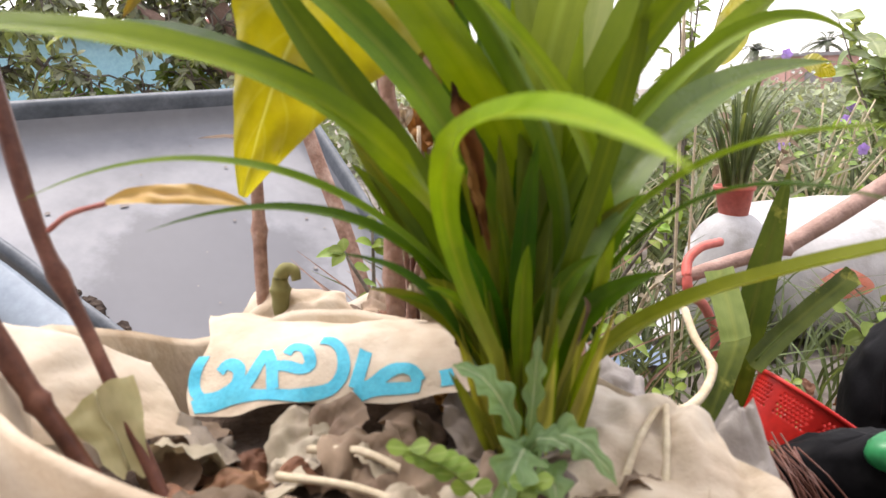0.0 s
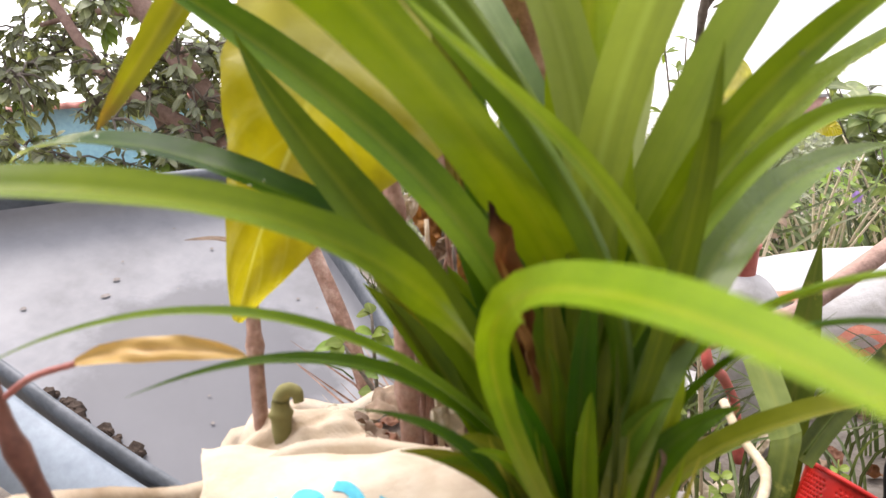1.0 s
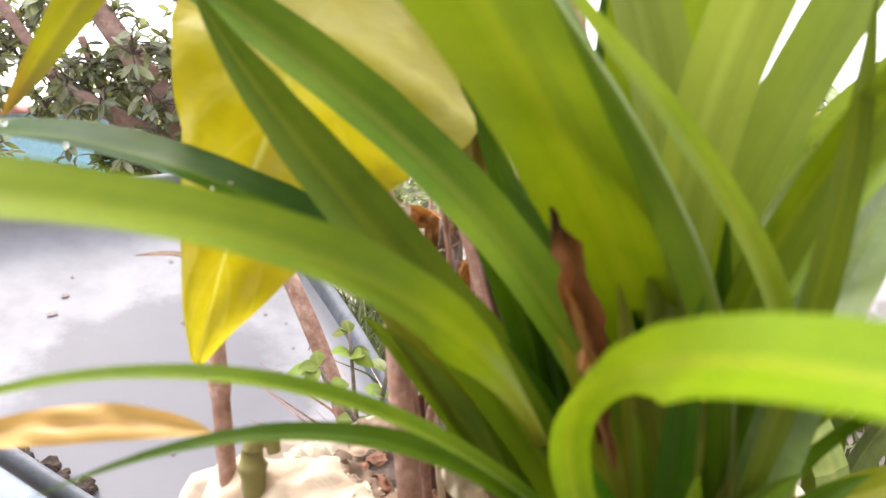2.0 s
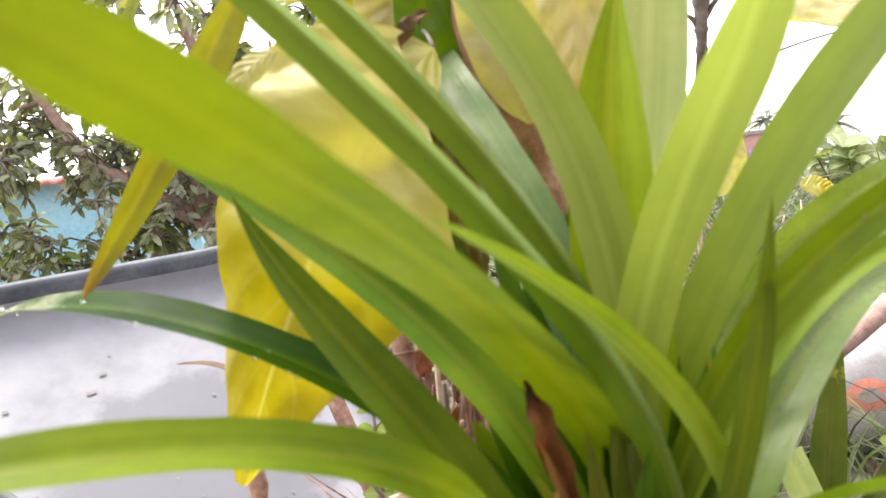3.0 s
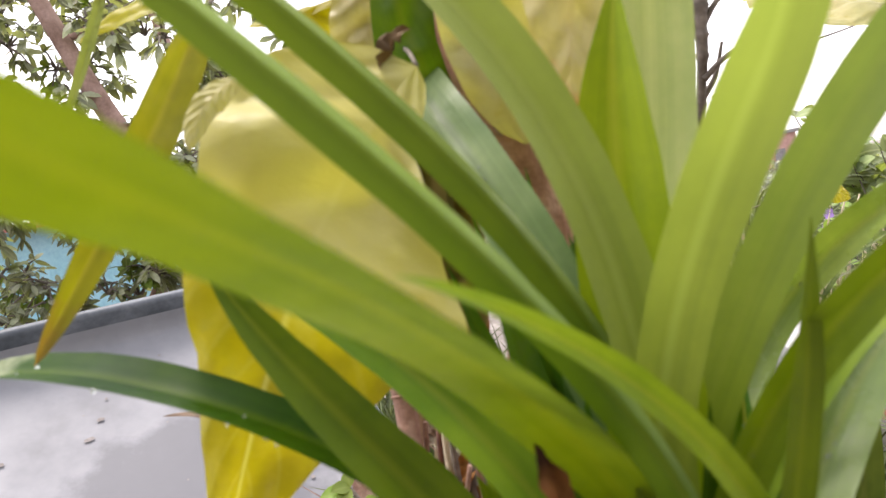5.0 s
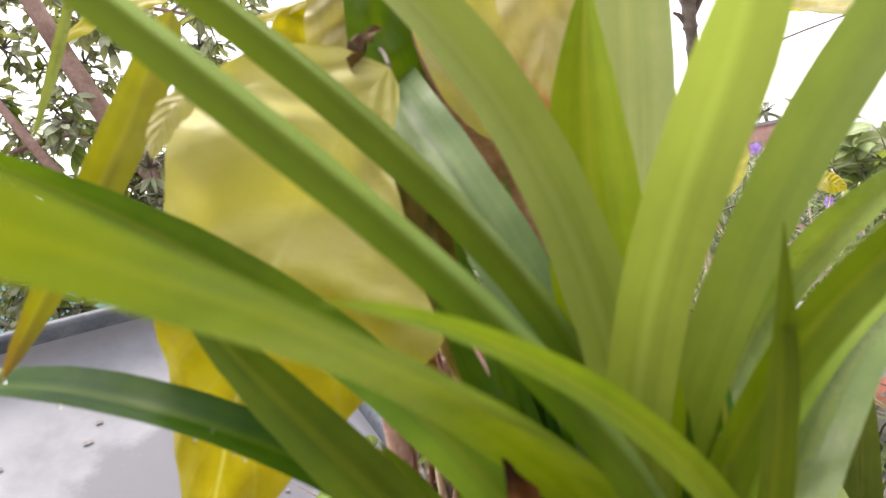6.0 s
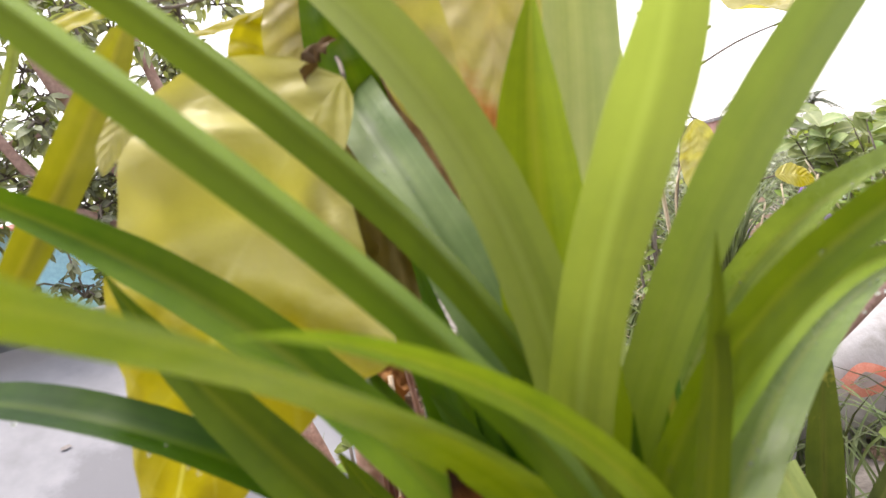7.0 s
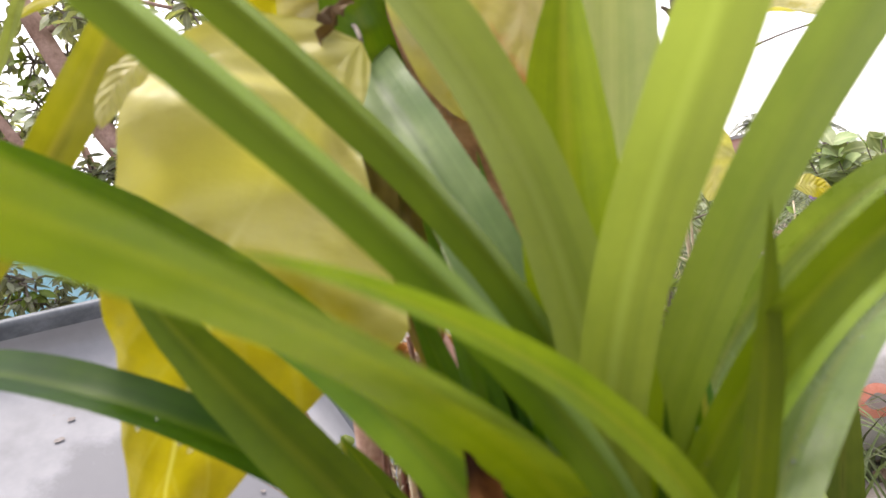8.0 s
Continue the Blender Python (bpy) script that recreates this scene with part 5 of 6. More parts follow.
def tub_rings(rings, close=False):
    verts, faces = [], []
    n = len(loop2)
    for k, d in rings:
        verts += [tub_pt(a, b, d) for a, b in inset(k)]
    for j in range(len(rings) - 1):
        for i in range(n):
            a, b = j * n + i, j * n + (i + 1) % n
            faces.append((a, b, b + n, a + n))
    if close:
        verts.append(tub_pt(*mid, rings[-1][1]))
        c = len(verts) - 1
        o = (len(rings) - 1) * n
        faces += [(o + i, o + (i + 1) % n, c) for i in range(n)]
    return verts, faces


v, f = tub_rings([(1.02, 0.03), (1.01, 0.10), (0.99, 0.115), (0.92, 0.125)][::-1] + [(1.0, 0.02)])
part("outer_wall", mesh_of("outer_wall", v, f, TUB), tub)
v, f = tub_rings([(0.985, 0.02), (0.965, 0.06), (0.94, 0.085), (0.90, 0.095), (0.5, 0.097), (0.2, 0.097)], True)


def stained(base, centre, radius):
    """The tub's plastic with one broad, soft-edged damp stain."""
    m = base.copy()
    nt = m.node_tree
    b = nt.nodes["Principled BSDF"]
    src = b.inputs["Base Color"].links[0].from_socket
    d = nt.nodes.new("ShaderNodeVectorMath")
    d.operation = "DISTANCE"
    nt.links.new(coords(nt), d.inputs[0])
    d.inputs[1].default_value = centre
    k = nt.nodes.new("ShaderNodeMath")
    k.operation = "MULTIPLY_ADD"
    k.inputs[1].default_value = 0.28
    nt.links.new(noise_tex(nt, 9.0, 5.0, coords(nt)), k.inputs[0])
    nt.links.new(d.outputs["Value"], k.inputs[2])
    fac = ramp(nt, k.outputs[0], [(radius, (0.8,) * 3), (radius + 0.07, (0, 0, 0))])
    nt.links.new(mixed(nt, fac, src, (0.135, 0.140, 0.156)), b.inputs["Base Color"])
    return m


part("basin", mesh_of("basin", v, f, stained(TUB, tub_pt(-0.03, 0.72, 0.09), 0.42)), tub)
v, f = tub_rings([(0.975, 0.045), (0.972, 0.0), (0.985, -0.012), (1.02, -0.012), (1.035, 0.0), (1.035, 0.05), (1.02, 0.052)])
part("rim", mesh_of("rim", v, f, TUB_RIM), tub, "slate-grey rolled tub rim")


# broad bluish side wall outside the near edge of the rim
near_edge = smooth_path([(-0.80, 0.02, 0), (-0.66, 0.25, 0), (-0.48, 0.50, 0), (-0.35, 0.74, 0), (-0.21, 0.98, 0), (-0.05, 1.20, 0)], 6)
sv, sf = [], []
for i, p in enumerate(near_edge):
    t2 = near_edge[min(i + 1, len(near_edge) - 1)] - near_edge[max(i - 1, 0)]
    o2 = Vector((-t2.y, t2.x, 0)).normalized()
    for out, deep in ((0.030, 0.010), (0.045, 0.004), (0.110, 0.030), (0.165, 0.075), (0.150, 0.085), (0.030, 0.040)):
        sv.append(tub_pt(p.x + o2.x * out, p.y + o2.y * out, deep))
for i in range(len(near_edge) - 1):
    for k in range(6):
        a, b = i * 6 + k, i * 6 + (k + 1) % 6
        sf.append((a, b, b + 6, a + 6))
part("side_wall", mesh_of("side_wall", sv, sf, TUB_SIDE), tub, "pale blue-grey outer side of the tub")


def blot(x, s, rx, ry, mat, label, seed, name="stain", lift=0.093):
    n = 72
    verts = [tub_pt(x, s, lift)]
    for i in range(n):
        g = 2 * math.pi * i / n
        k = 1 + 0.35 * noise.noise((math.cos(g) * 1.3 + seed, math.sin(g) * 1.3, seed)) + 0.06 * noise.noise((math.cos(g) * 7 + seed, math.sin(g) * 7, seed))
        verts.append(tub_pt(x + rx * k * math.cos(g), s + ry * k * math.sin(g), lift))
    part(name, mesh_of(name, verts, [(0, 1 + i, 1 + (i + 1) % n) for i in range(n)], mat), tub, label)


blot(-0.13, 0.31, 0.009, 0.006, PINK_MUD, "small dried mud spot", 2.0, "mud_spot")
blot(-0.17, 0.36, 0.013, 0.006, PINK_MUD, "small dried mud spot", 3.0, "mud_spot")
blot(-0.36, 0.34, 0.008, 0.005, PINK_MUD, "small dried mud spot", 4.0, "mud_spot")
# dirt gathered along the lower edge
rng = random.Random(5)
for k in range(26):
    s = rng.uniform(0.62, 0.86)
    a = -0.30 + 0.57 * (s - 0.74) + rng.uniform(-0.015, 0.015)
    r = rng.uniform(0.010, 0.022)
    bm = bmesh.new()
    bmesh.ops.create_icosphere(bm, subdivisions=1, radius=r)
    for q in bm.verts:
        q.co *= 1 + 0.5 * noise.noise(q.co * 60 + Vector((k, 0, 0)))
    me = bpy.data.meshes.new("dirt_clod")
    bm.to_mesh(me)
    bm.free()
    me.materials.append(SOIL)
    ob = new("dirt_clod", me)
    ob.location = tub_pt(a, s, 0.085) + Vector(TUB_O)
    tagged(ob, "dark dirt clod gathered in the tub", "dirt clod", "dirt in the tub")
for k in range(40):
    a, q = rng.uniform(-0.40, 0.35), rng.uniform(0.12, 1.0)
    if a < -0.36 + 0.35 * q:
        continue
    rx = rng.uniform(0.002, 0.006)
    blot(a, q, rx, rx * rng.uniform(0.5, 1.0), PINK_MUD, "small dried mud spot", 10.0 + k, "mud_spot", 0.0925)
broad("twig_leaf", ((-0.197, 0.856, 0.600), (-0.215, 0.90, 0.612), (-0.25, 0.96, 0.611), (-0.301, 0.989, 0.606)), 0.006, (0, -0.9, 0.4), DRY, "thin dark withered leaf hanging by a tub", 0.5, seed=31, petiole=None)

# ---------------------------------------------------------------- things on the ground to the side
# full white sack lying on the ground with red printed marks
WS = (1.35, 2.25, GZ)
wsack = thing("white_sack", "full white plastic sack with faded red printing", "sack", WS)


def lumpy(rx, ry, rz, seed, nu=48, nv=24):
    verts, faces, uvs = [], [], []
    for j in range(nv + 1):
        th = math.pi * j / nv
        for i in range(nu):
            ph = 2 * math.pi * i / nu
            sx = math.copysign(abs(math.sin(th)) ** 0.75, 1)
            p = Vector((rx * sx * math.cos(ph), ry * sx * math.sin(ph), rz * math.copysign(abs(math.cos(th)) ** 0.8, math.cos(th))))
            p *= 1 + 0.05 * noise.noise(p * 3.5 + Vector((seed, 0, 0))) + 0.02 * noise.noise(p * 11)
            verts.append(p + Vector((0, 0, rz * 0.93)))
            uvs.append((i / nu, j / nv))
    for j in range(nv):
        for i in range(nu):
            a, b = j * nu + i, j * nu + (i + 1) % nu
            faces.append((a, b, b + nu, a + nu))
    return verts, faces, uvs


v, f, u = lumpy(0.50, 0.30, 0.22, 3.0)
body = part("sack_body", mesh_of("sack_body", v, f, SACK_WHITE, u), wsack)


def sack_face(u, w):
    """Front of the lying sack, for the printing on it."""
    x, z = -0.5 + u, w * 0.42
    k = max(0.0, 1 - (x / 0.50) ** 2 - ((z - 0.205) / 0.22) ** 2)
    return Vector((x, -0.32 * k ** 0.42 - 0.012, z)) + Vector(WS)


for bar in ([(0.30, 0.55), (0.36, 0.62), (0.42, 0.52), (0.34, 0.47), (0.30, 0.55)], [(0.50, 0.78), (0.62, 0.74)], [(0.50, 0.60), (0.58, 0.58)], [(0.15, 0.80), (0.24, 0.82)]):
    v, f = stroke(bar, 0.030, INK_RED, sack_face, WS, 0.006)
    part("printed_bar", mesh_of("printed_bar", v, f, INK_RED), body, "faded red printed bar")

# red openwork basket, tilted on a black block
BK = (0.512, 0.93, 0.118)
basket = thing("red_basket", "bright red plastic basket with small round holes, tilted", "basket", BK)
basket.rotation_euler = (radians(-20), radians(34), radians(-22))
basket.scale = (0.80, 0.80, 0.80)


def basket_wall():
    n, rows = 170, 30
    verts, faces = [], []
    for j in range(rows):
        s = j / (rows - 1)
        r = 0.088 + 0.020 * s
        for i in range(n):
            g = 2 * math.pi * i / n
            verts.append(Vector((r * 1.1 * math.cos(g), r * 0.85 * math.sin(g), 0.105 * s)))
    for j in range(rows - 1):
        for i in range(n):
            if 13 <= j <= 24 and j % 2 == 0 and (i + (j // 2) % 2) % 2 == 0 and i % 20 > 4:
                continue
            a, b = j * n + i, j * n + (i + 1) % n
            faces.append((a, b, b + n, a + n))
    return verts, faces


v, f = basket_wall()
wall = part("basket_wall", mesh_of("basket_wall", v, f, RED_PLASTIC), basket)
sol = wall.modifiers.new("thickness", "SOLIDIFY")
sol.thickness = 0.003
lipp = [Vector((0.110 * 1.1 * math.cos(g * 0.1571), 0.110 * 0.85 * math.sin(g * 0.1571), 0.105)) for g in range(41)]
v, f = tube(lipp, 0.0045, 8)
part("lip", mesh_of("lip", v, f, RED_PLASTIC), basket)
v = [Vector((0.088 * 1.1 * math.cos(i * 0.2618), 0.088 * 0.85 * math.sin(i * 0.2618), 0.002)) for i in range(24)]
part("base", mesh_of("base", v, [tuple(range(24))], RED_PLASTIC), basket)

# tied black plastic bag


def crumple(v, amount, scale):
    return [p + Vector((wrinkle(p, scale, amount), wrinkle(p + Vector((3, 0, 0)), scale, amount), wrinkle(p + Vector((0, 7, 0)), scale, amount))) for p in v]


BP = (0.862, 1.08, GZ)
bpot = thing("black_bag", "full crumpled black plastic bag tied with cord", "bag", BP)
v, f, u = lumpy(0.16, 0.14, 0.22, 4.0, 72, 40)
part("bag_body", mesh_of("bag_body", crumple(v, 0.010, 22), f, BLACK_PLASTIC, u), bpot)
for k in range(9):
    g = -2.9 + k * 0.26
    pp = smooth_path([(0.06 * math.cos(g), 0.06 * math.sin(g), 0.415), (0.135 * math.cos(g + 0.1), 0.12 * math.sin(g + 0.1), 0.37), (0.172 * math.cos(g + 0.25), 0.152 * math.sin(g + 0.25), 0.27)], 6)
    v, f = tube(pp, 0.0045, 7)
    part("cord", mesh_of("cord", v, f, BLACK_PLASTIC), bpot)
ring = [Vector((-0.06 + 0.018 * math.cos(g * 0.3927), -0.158, 0.29 + 0.018 * math.sin(g * 0.3927))) for g in range(17)]
v, f = tube(ring, 0.0016, 6)
part("ring", mesh_of("ring", v, f, SLAB), bpot, "small grey metal ring")

# black tray, reddish fibre and green scoop below the basket
t = thing("black_sheet", "black plastic sheet spread on the ground", "plastic sheet", (0.55, 0.72, GZ))
v, f, u = grid_sheet(lambda u, w: (-0.20 + 0.5 * u, -0.22 + 0.33 * w, 0.275 + wrinkle((u * 2, w * 2, 0), 3, 0.012)), 20, 20)
part("sheet", mesh_of("sheet", v, f, BLACK_PLASTIC, u), t)
v, f = box((-0.19, -0.2, 0.0), (0.26, 0.10, 0.262))
part("block", mesh_of("block", v, f, BLACK_PLASTIC, smooth=False), t)
# Bag is partly added: its black stands in for shade on the basket.
t = thing("black_bag", "crumpled black bag enlarged to stand in for shade on the basket", "bag", (0.520, 0.765, GZ + 0.262))
v, f, u = lumpy(0.125, 0.050, 0.064, 6.0, 40, 16)
part("bag_body", mesh_of("bag_body", crumple(v, 0.006, 40), f, BLACK_PLASTIC, u), t)
v, f = stem_piece([(-0.10, 0.01, 0.04), (-0.07, -0.01, 0.082), (-0.03, 0.0, 0.088), (0.02, 0.0, 0.07)], 0.004, 0.003, 7)
part("bag_knot", mesh_of("bag_knot", v, f, BLACK_PLASTIC), t)
t = thing("green_tray", "green plastic tray with rounded edge", "tray", (0.556, 0.712, 0.216))
v, f, u = lumpy(0.070, 0.035, 0.024, 9.0, 24, 10)
part("tray_body", mesh_of("tray_body", v, f, GREEN_PLASTIC, u), t)
t = thing("fibre_bundle", "bundle of stiff reddish brown fibres", "broom", (0.408, 0.749, 0.238))
rng = random.Random(8)
for k in range(22):
    a = Vector((rng.uniform(-0.022, 0.022), rng.uniform(-0.02, 0.02), rng.uniform(-0.01, 0.01)))
    b = a + Vector((0.011 + rng.uniform(-0.02, 0.02), -0.080, -0.038))
    v, f = tube([a, a.lerp(b, 0.5) + Vector((0, 0, 0.005)), b], 0.0011, 5)
    part("fibre", mesh_of("fibre", v, f, RED_STEM), t)

# cut and leaning old strap leaves beside the sack


def old_blade(mids, w, mat, label, facing=(0, -0.9, 0.4), tip=0.15, fold=0.15):
    t = thing("old_strap_leaf", label, "leaf", mids[0])
    path = local([bezier(mids, i / 23) for i in range(24)], mids[0])
    v, f, u = strip(path, [strap_width(i / 23, w, 0.9, tip) for i in range(24)], facing, fold, 7, 0.15, w * 900)
    part("blade", mesh_of("blade", v, f, mat, u), t)
    rib_path = [p + Vector((0, 0.0015, -0.001)) for p in path[1:-3]]
    v, f = tube(rib_path, [0.0022 * (1 - 0.6 * i / len(rib_path)) for i in range(len(rib_path))], 6)
    part("midrib", mesh_of("midrib", v, f, mat, [(0.3, 0.5)] * len(v)), t)


def bent_blade():
    """A strap leaf that is snapped over at a sharp knee."""
    o = (0.355, 0.86, 0.16)
    t = thing("old_strap_leaf", "spotted strap leaf folded over at a sharp knee", "leaf", o)
    across = Vector((0.96, 0.26, 0.06))
    low = local(smooth_path([(0.296, 0.760, 0.168), (0.318, 0.775, 0.218), (0.355, 0.810, 0.274), (0.391, 0.850, 0.313), (0.404, 0.870, 0.323)], 6), o)
    high = local(smooth_path([(0.404, 0.870, 0.323), (0.405, 0.890, 0.349), (0.407, 0.940, 0.401)], 6), o)
    for name, path, mat, label in (("blade", low, CUT_LEAF, ""), ("folded_end", high, CUT_PALE, "paler underside of the folded leaf")):
        v, uv = [], []
        for i, p in enumerate(path):
            for k in range(7):
                q = 2 * k / 6 - 1
                v.append(p + across * (q * 0.0240) + Vector((0, -0.003 * (1 - abs(q)) + 0.0015 * noise.noise((i * 0.4, q * 2, 3)), 0.001 * abs(q))))
                uv.append((k / 6, i / (len(path) - 1)))
        f = [(i * 7 + k, i * 7 + k + 1, i * 7 + k + 8, i * 7 + k + 7) for i in range(len(path) - 1) for k in range(6)]
        part(name, mesh_of(name, v, f, mat, uv), t, label)


bent_blade()
old_blade(((0.456, 0.931, 0.26), (0.52, 0.97, 0.30), (0.60, 1.01, 0.33), (0.668, 1.045, 0.358)), 0.034, CUT_LEAF, "stiff green strap leaf with a cut end", tip=0.012, fold=0.3)
old_blade(((0.44, 0.97, 0.14), (0.47, 0.985, 0.28), (0.51, 1.01, 0.42), (0.548, 1.031, 0.530)), 0.050, CUT_LEAF, "upright dark green strap leaf", tip=0.5)
stem("white_root", [(0.364, 0.947, 0.343), (0.358, 0.891, 0.321), (0.359, 0.836, 0.302), (0.333, 0.793, 0.288), (0.296, 0.752, 0.287), (0.258, 0.716, 0.301)], 0.0056, 0.006, STRAW, "pale curved root or bent stalk", (0.4,))
stem("brown_branch", [(1.30, 1.66, 0.52), (1.062, 1.65, 0.374), (0.90, 1.635, 0.285), (0.853, 1.632, 0.262), (0.73, 1.628, 0.235), (0.60, 1.62, 0.20)], 0.024, 0.016, BARK, "brown branch leaning over a white sack", (0.55,))
RH = [(0.67, 1.544, 0.305), (0.613, 1.514, 0.301), (0.576, 1.49, 0.278), (0.565, 1.462, 0.243), (0.578, 1.475, 0.205), (0.66, 1.60, 0.14), (0.76, 1.76, 0.02)]
t = thing("red_bucket_handle", "faded red curved plastic handle", "handle", RH[-1])
v, f = stem_piece(local(RH, RH[-1]), 0.010, 0.012, 10)
part("bow", mesh_of("bow", v, f, RED_FADED), t)
v, f = stem_piece(local([RH[-1], (RH[-1][0] + 0.01, RH[-1][1], GZ)], RH[-1]), 0.014, 0.018, 10)
part("grip_end", mesh_of("grip_end", v, f, RED_FADED), t)
v, f, u = grid_sheet(lambda u, w: (0.58 + 0.34 * u, 2.12 + 0.55 * w, GZ + 0.03 + 0.02 * math.sin(6 * u) * w + wrinkle((u * 3, w * 3, 1), 2, 0.02)), 20, 12)
tagged(new("plastic_sheet", mesh_of("plastic_sheet", v, f, SACK_WHITE, u)), "white plastic sheet lying on the ground", "plastic sheet")
v, f, u = grid_sheet(lambda u, w: (0.52 + 0.17 * u, 1.88 + 0.25 * w, GZ + 0.03 + wrinkle((u * 3, w * 3, 4), 2, 0.02)), 14, 10)
tagged(new("plastic_sheet", mesh_of("plastic_sheet", v, f, BLUE_PLASTIC, u)), "pale blue crumpled plastic sheet", "plastic sheet")

for k, p in enumerate(((0.522, 1.000, 0.177), (0.343, 0.920, 0.277), (0.303, 0.860, 0.280), (0.586, 1.060, 0.191))):
    weed((p[0] - 0.01, p[1], GZ), p[2] - GZ, 7, (0.01, -0.005), 5 + k, "weeds on the ground beside the sack")

# red pots with spiky plants


def red_pot(place, r, h, label, seed, tall=0.5, n=40):
    t = thing("red_pot", label, "flower pot", place, "")
    prof = [(0.0, 0.0), (0.72, 0.0), (0.94, h * 0.86), (1.03, h * 0.86), (1.05, h), (0.97, h), (0.93, h * 0.88), (0.0, h * 0.86)]
    k = 32
    verts = [Vector((r * a * math.cos(2 * math.pi * i / k), r * a * math.sin(2 * math.pi * i / k), z)) for a, z in prof for i in range(k)]
    faces = []
    for j in range(len(prof) - 1):
        for i in range(k):
            a, b = j * k + i, j * k + (i + 1) % k
            faces.append((a, b, b + k, a + k))
    part("pot_body", mesh_of("pot_body", verts, faces, RED_FADED), t)
    rg = random.Random(seed)
    sp = thing("spiky_plant", "spiky narrow-leaved green plant in a red pot", "plant", (place[0], place[1], place[2] + h * 0.86), "spiky pot plants")
    for i in range(n):
        g = rg.uniform(0, 6.283)
        l = tall * rg.uniform(0.5, 1.0)
        o = rg.uniform(0.25, 0.9) * l
        q = 0.5 * r * rg.uniform(0.1, 1.0)
        mids = ((q * math.cos(g), q * math.sin(g), -0.01), (q * math.cos(g) + 0.1 * o * math.cos(g), q * math.sin(g) + 0.1 * o * math.sin(g), 0.5 * l), (0.5 * o * math.cos(g), 0.5 * o * math.sin(g), 0.95 * l), (o * math.cos(g), o * math.sin(g), 0.8 * l))
        path = [bezier(mids, i2 / 9) for i2 in range(10)]
        v, f, u = strip(path, [strap_width(i2 / 9, 0.012, 0.8, 0.6) for i2 in range(10)], (0, -0.3, 1), 0.3, 3)
        part("leaf", mesh_of("leaf", v, f, GRASS, u), sp)


# Made-up riser, lifts the pot to fit the camera's view.
PB = (0.902, 2.000, GZ)
v, f, u = lumpy(0.120, 0.100, 0.227, 12.0, 36, 18)
part("bundle_body", mesh_of("bundle_body", v, f, SACK_WHITE, u), thing("pot_riser", "white lump added under a pot to fit the camera's view", "sack", PB))
red_pot((0.902, 2.000, 0.283), 0.056, 0.085, "faded red plastic pot on an added riser", 2, 0.46, 40)


# ---------------------------------------------------------------- grass, flowers and shrubs beyond


def tuft(rg, x, y, z0, n, hmin, hmax, w, spread, pieces):
    for i in range(n):
        g = rg.uniform(0, 6.283)
        h = rg.uniform(hmin, hmax)
        o = spread * h * rg.uniform(0.2, 1.0)
        b = Vector((x + rg.uniform(-0.05, 0.05), y + rg.uniform(-0.05, 0.05), z0))
        d = Vector((math.cos(g), math.sin(g), 0))
        path = [b + d * (o * s * s) + Vector((0, 0, h * (s - 0.22 * s * s))) for s in (0, 0.25, 0.5, 0.75, 1.0)]
        pieces.append(strip(path, [w * q for q in (1, 1, 0.85, 0.6, 0.08)], (0, -0.7, 0.6), 0.3, 3))


def grass_patch(name, label, x0, x1, y0, y1, count, hmin, hmax, w, seed, mat, blades=12, spread=0.6):
    rg = random.Random(seed)
    pieces = []
    for i in range(count):
        tuft(rg, rg.uniform(x0, x1), rg.uniform(y0, y1), GZ, blades, hmin, hmax, w, spread, pieces)
    v, f, u = joined(pieces)
    tagged(new(name, mesh_of(name, v, f, mat, u)), label, "grass", kind="stuff")


grass_patch("grass", "tall narrow-leaved grass growing in tangled tufts", 0.8, 3.4, 2.7, 4.6, 58, 0.35, 0.9, 0.022, 3, GRASS, 9, 1.2)
grass_patch("grass", "greyish pale grass mixed through the tufts", 0.8, 3.4, 2.6, 4.6, 40, 0.3, 0.8, 0.018, 13, GRASS_PALE, 8, 1.1)
grass_patch("grass", "thin green grass between pots and sacks", 0.35, 1.3, 1.5, 2.4, 45, 0.15, 0.42, 0.008, 4, GRASS, 9, 1.1)
grass_patch("dry_grass", "brown dry stalks between the sacks", -0.05, 0.30, 1.15, 1.9, 22, 0.15, 0.55, 0.006, 15, STRAW, 6, 0.6)
grass_patch("dead_grass", "brown dead stems behind the plant", -0.02, 0.30, 1.15, 1.7, 30, 0.25, 0.65, 0.008, 16, BROWN_STEM, 6, 0.6)
grass_patch("grass", "low green grass behind the stems", -0.3, 0.7, 2.0, 3.6, 60, 0.2, 0.55, 0.009, 6, GRASS)
grass_patch("dry_grass", "pale dry grass stalks standing in tufts", 0.8, 3.0, 2.2, 4.2, 24, 0.3, 0.8, 0.006, 5, STRAW, 6, 1.2)
grass_patch("grass", "distant rough grass", 1.0, 12.0, 5.0, 13.0, 420, 0.3, 0.8, 0.022, 7, GRASS, 8, 0.9)


def flower(place, r, seed):
    t = thing("purple_flower", "small purple five-petalled flower on a thin stalk", "flower", place, "purple flowers")
    v, f = tube(smooth_path([(0.02, 0.03, GZ - place[2]), (0.01, 0.01, -0.15), (0, 0, 0)], 5), 0.002, 5)
    part("stalk", mesh_of("stalk", v, f, GREY_TWIG), t)
    for k in range(5):
        g = k * 1.2566 + seed
        d = Vector((math.cos(g), -0.35, math.sin(g)))
        pp = [d * (r * i / 6) for i in range(7)]
        v, f, u = strip(pp, [r * 0.9 * q for q in (0.1, 0.4, 0.75, 1.0, 1.0, 0.7, 0.2)], (0, -1, 0.2), 0.1, 5, 0.2, seed + k)
        part("petal", mesh_of("petal", v, f, PETAL, u), t)


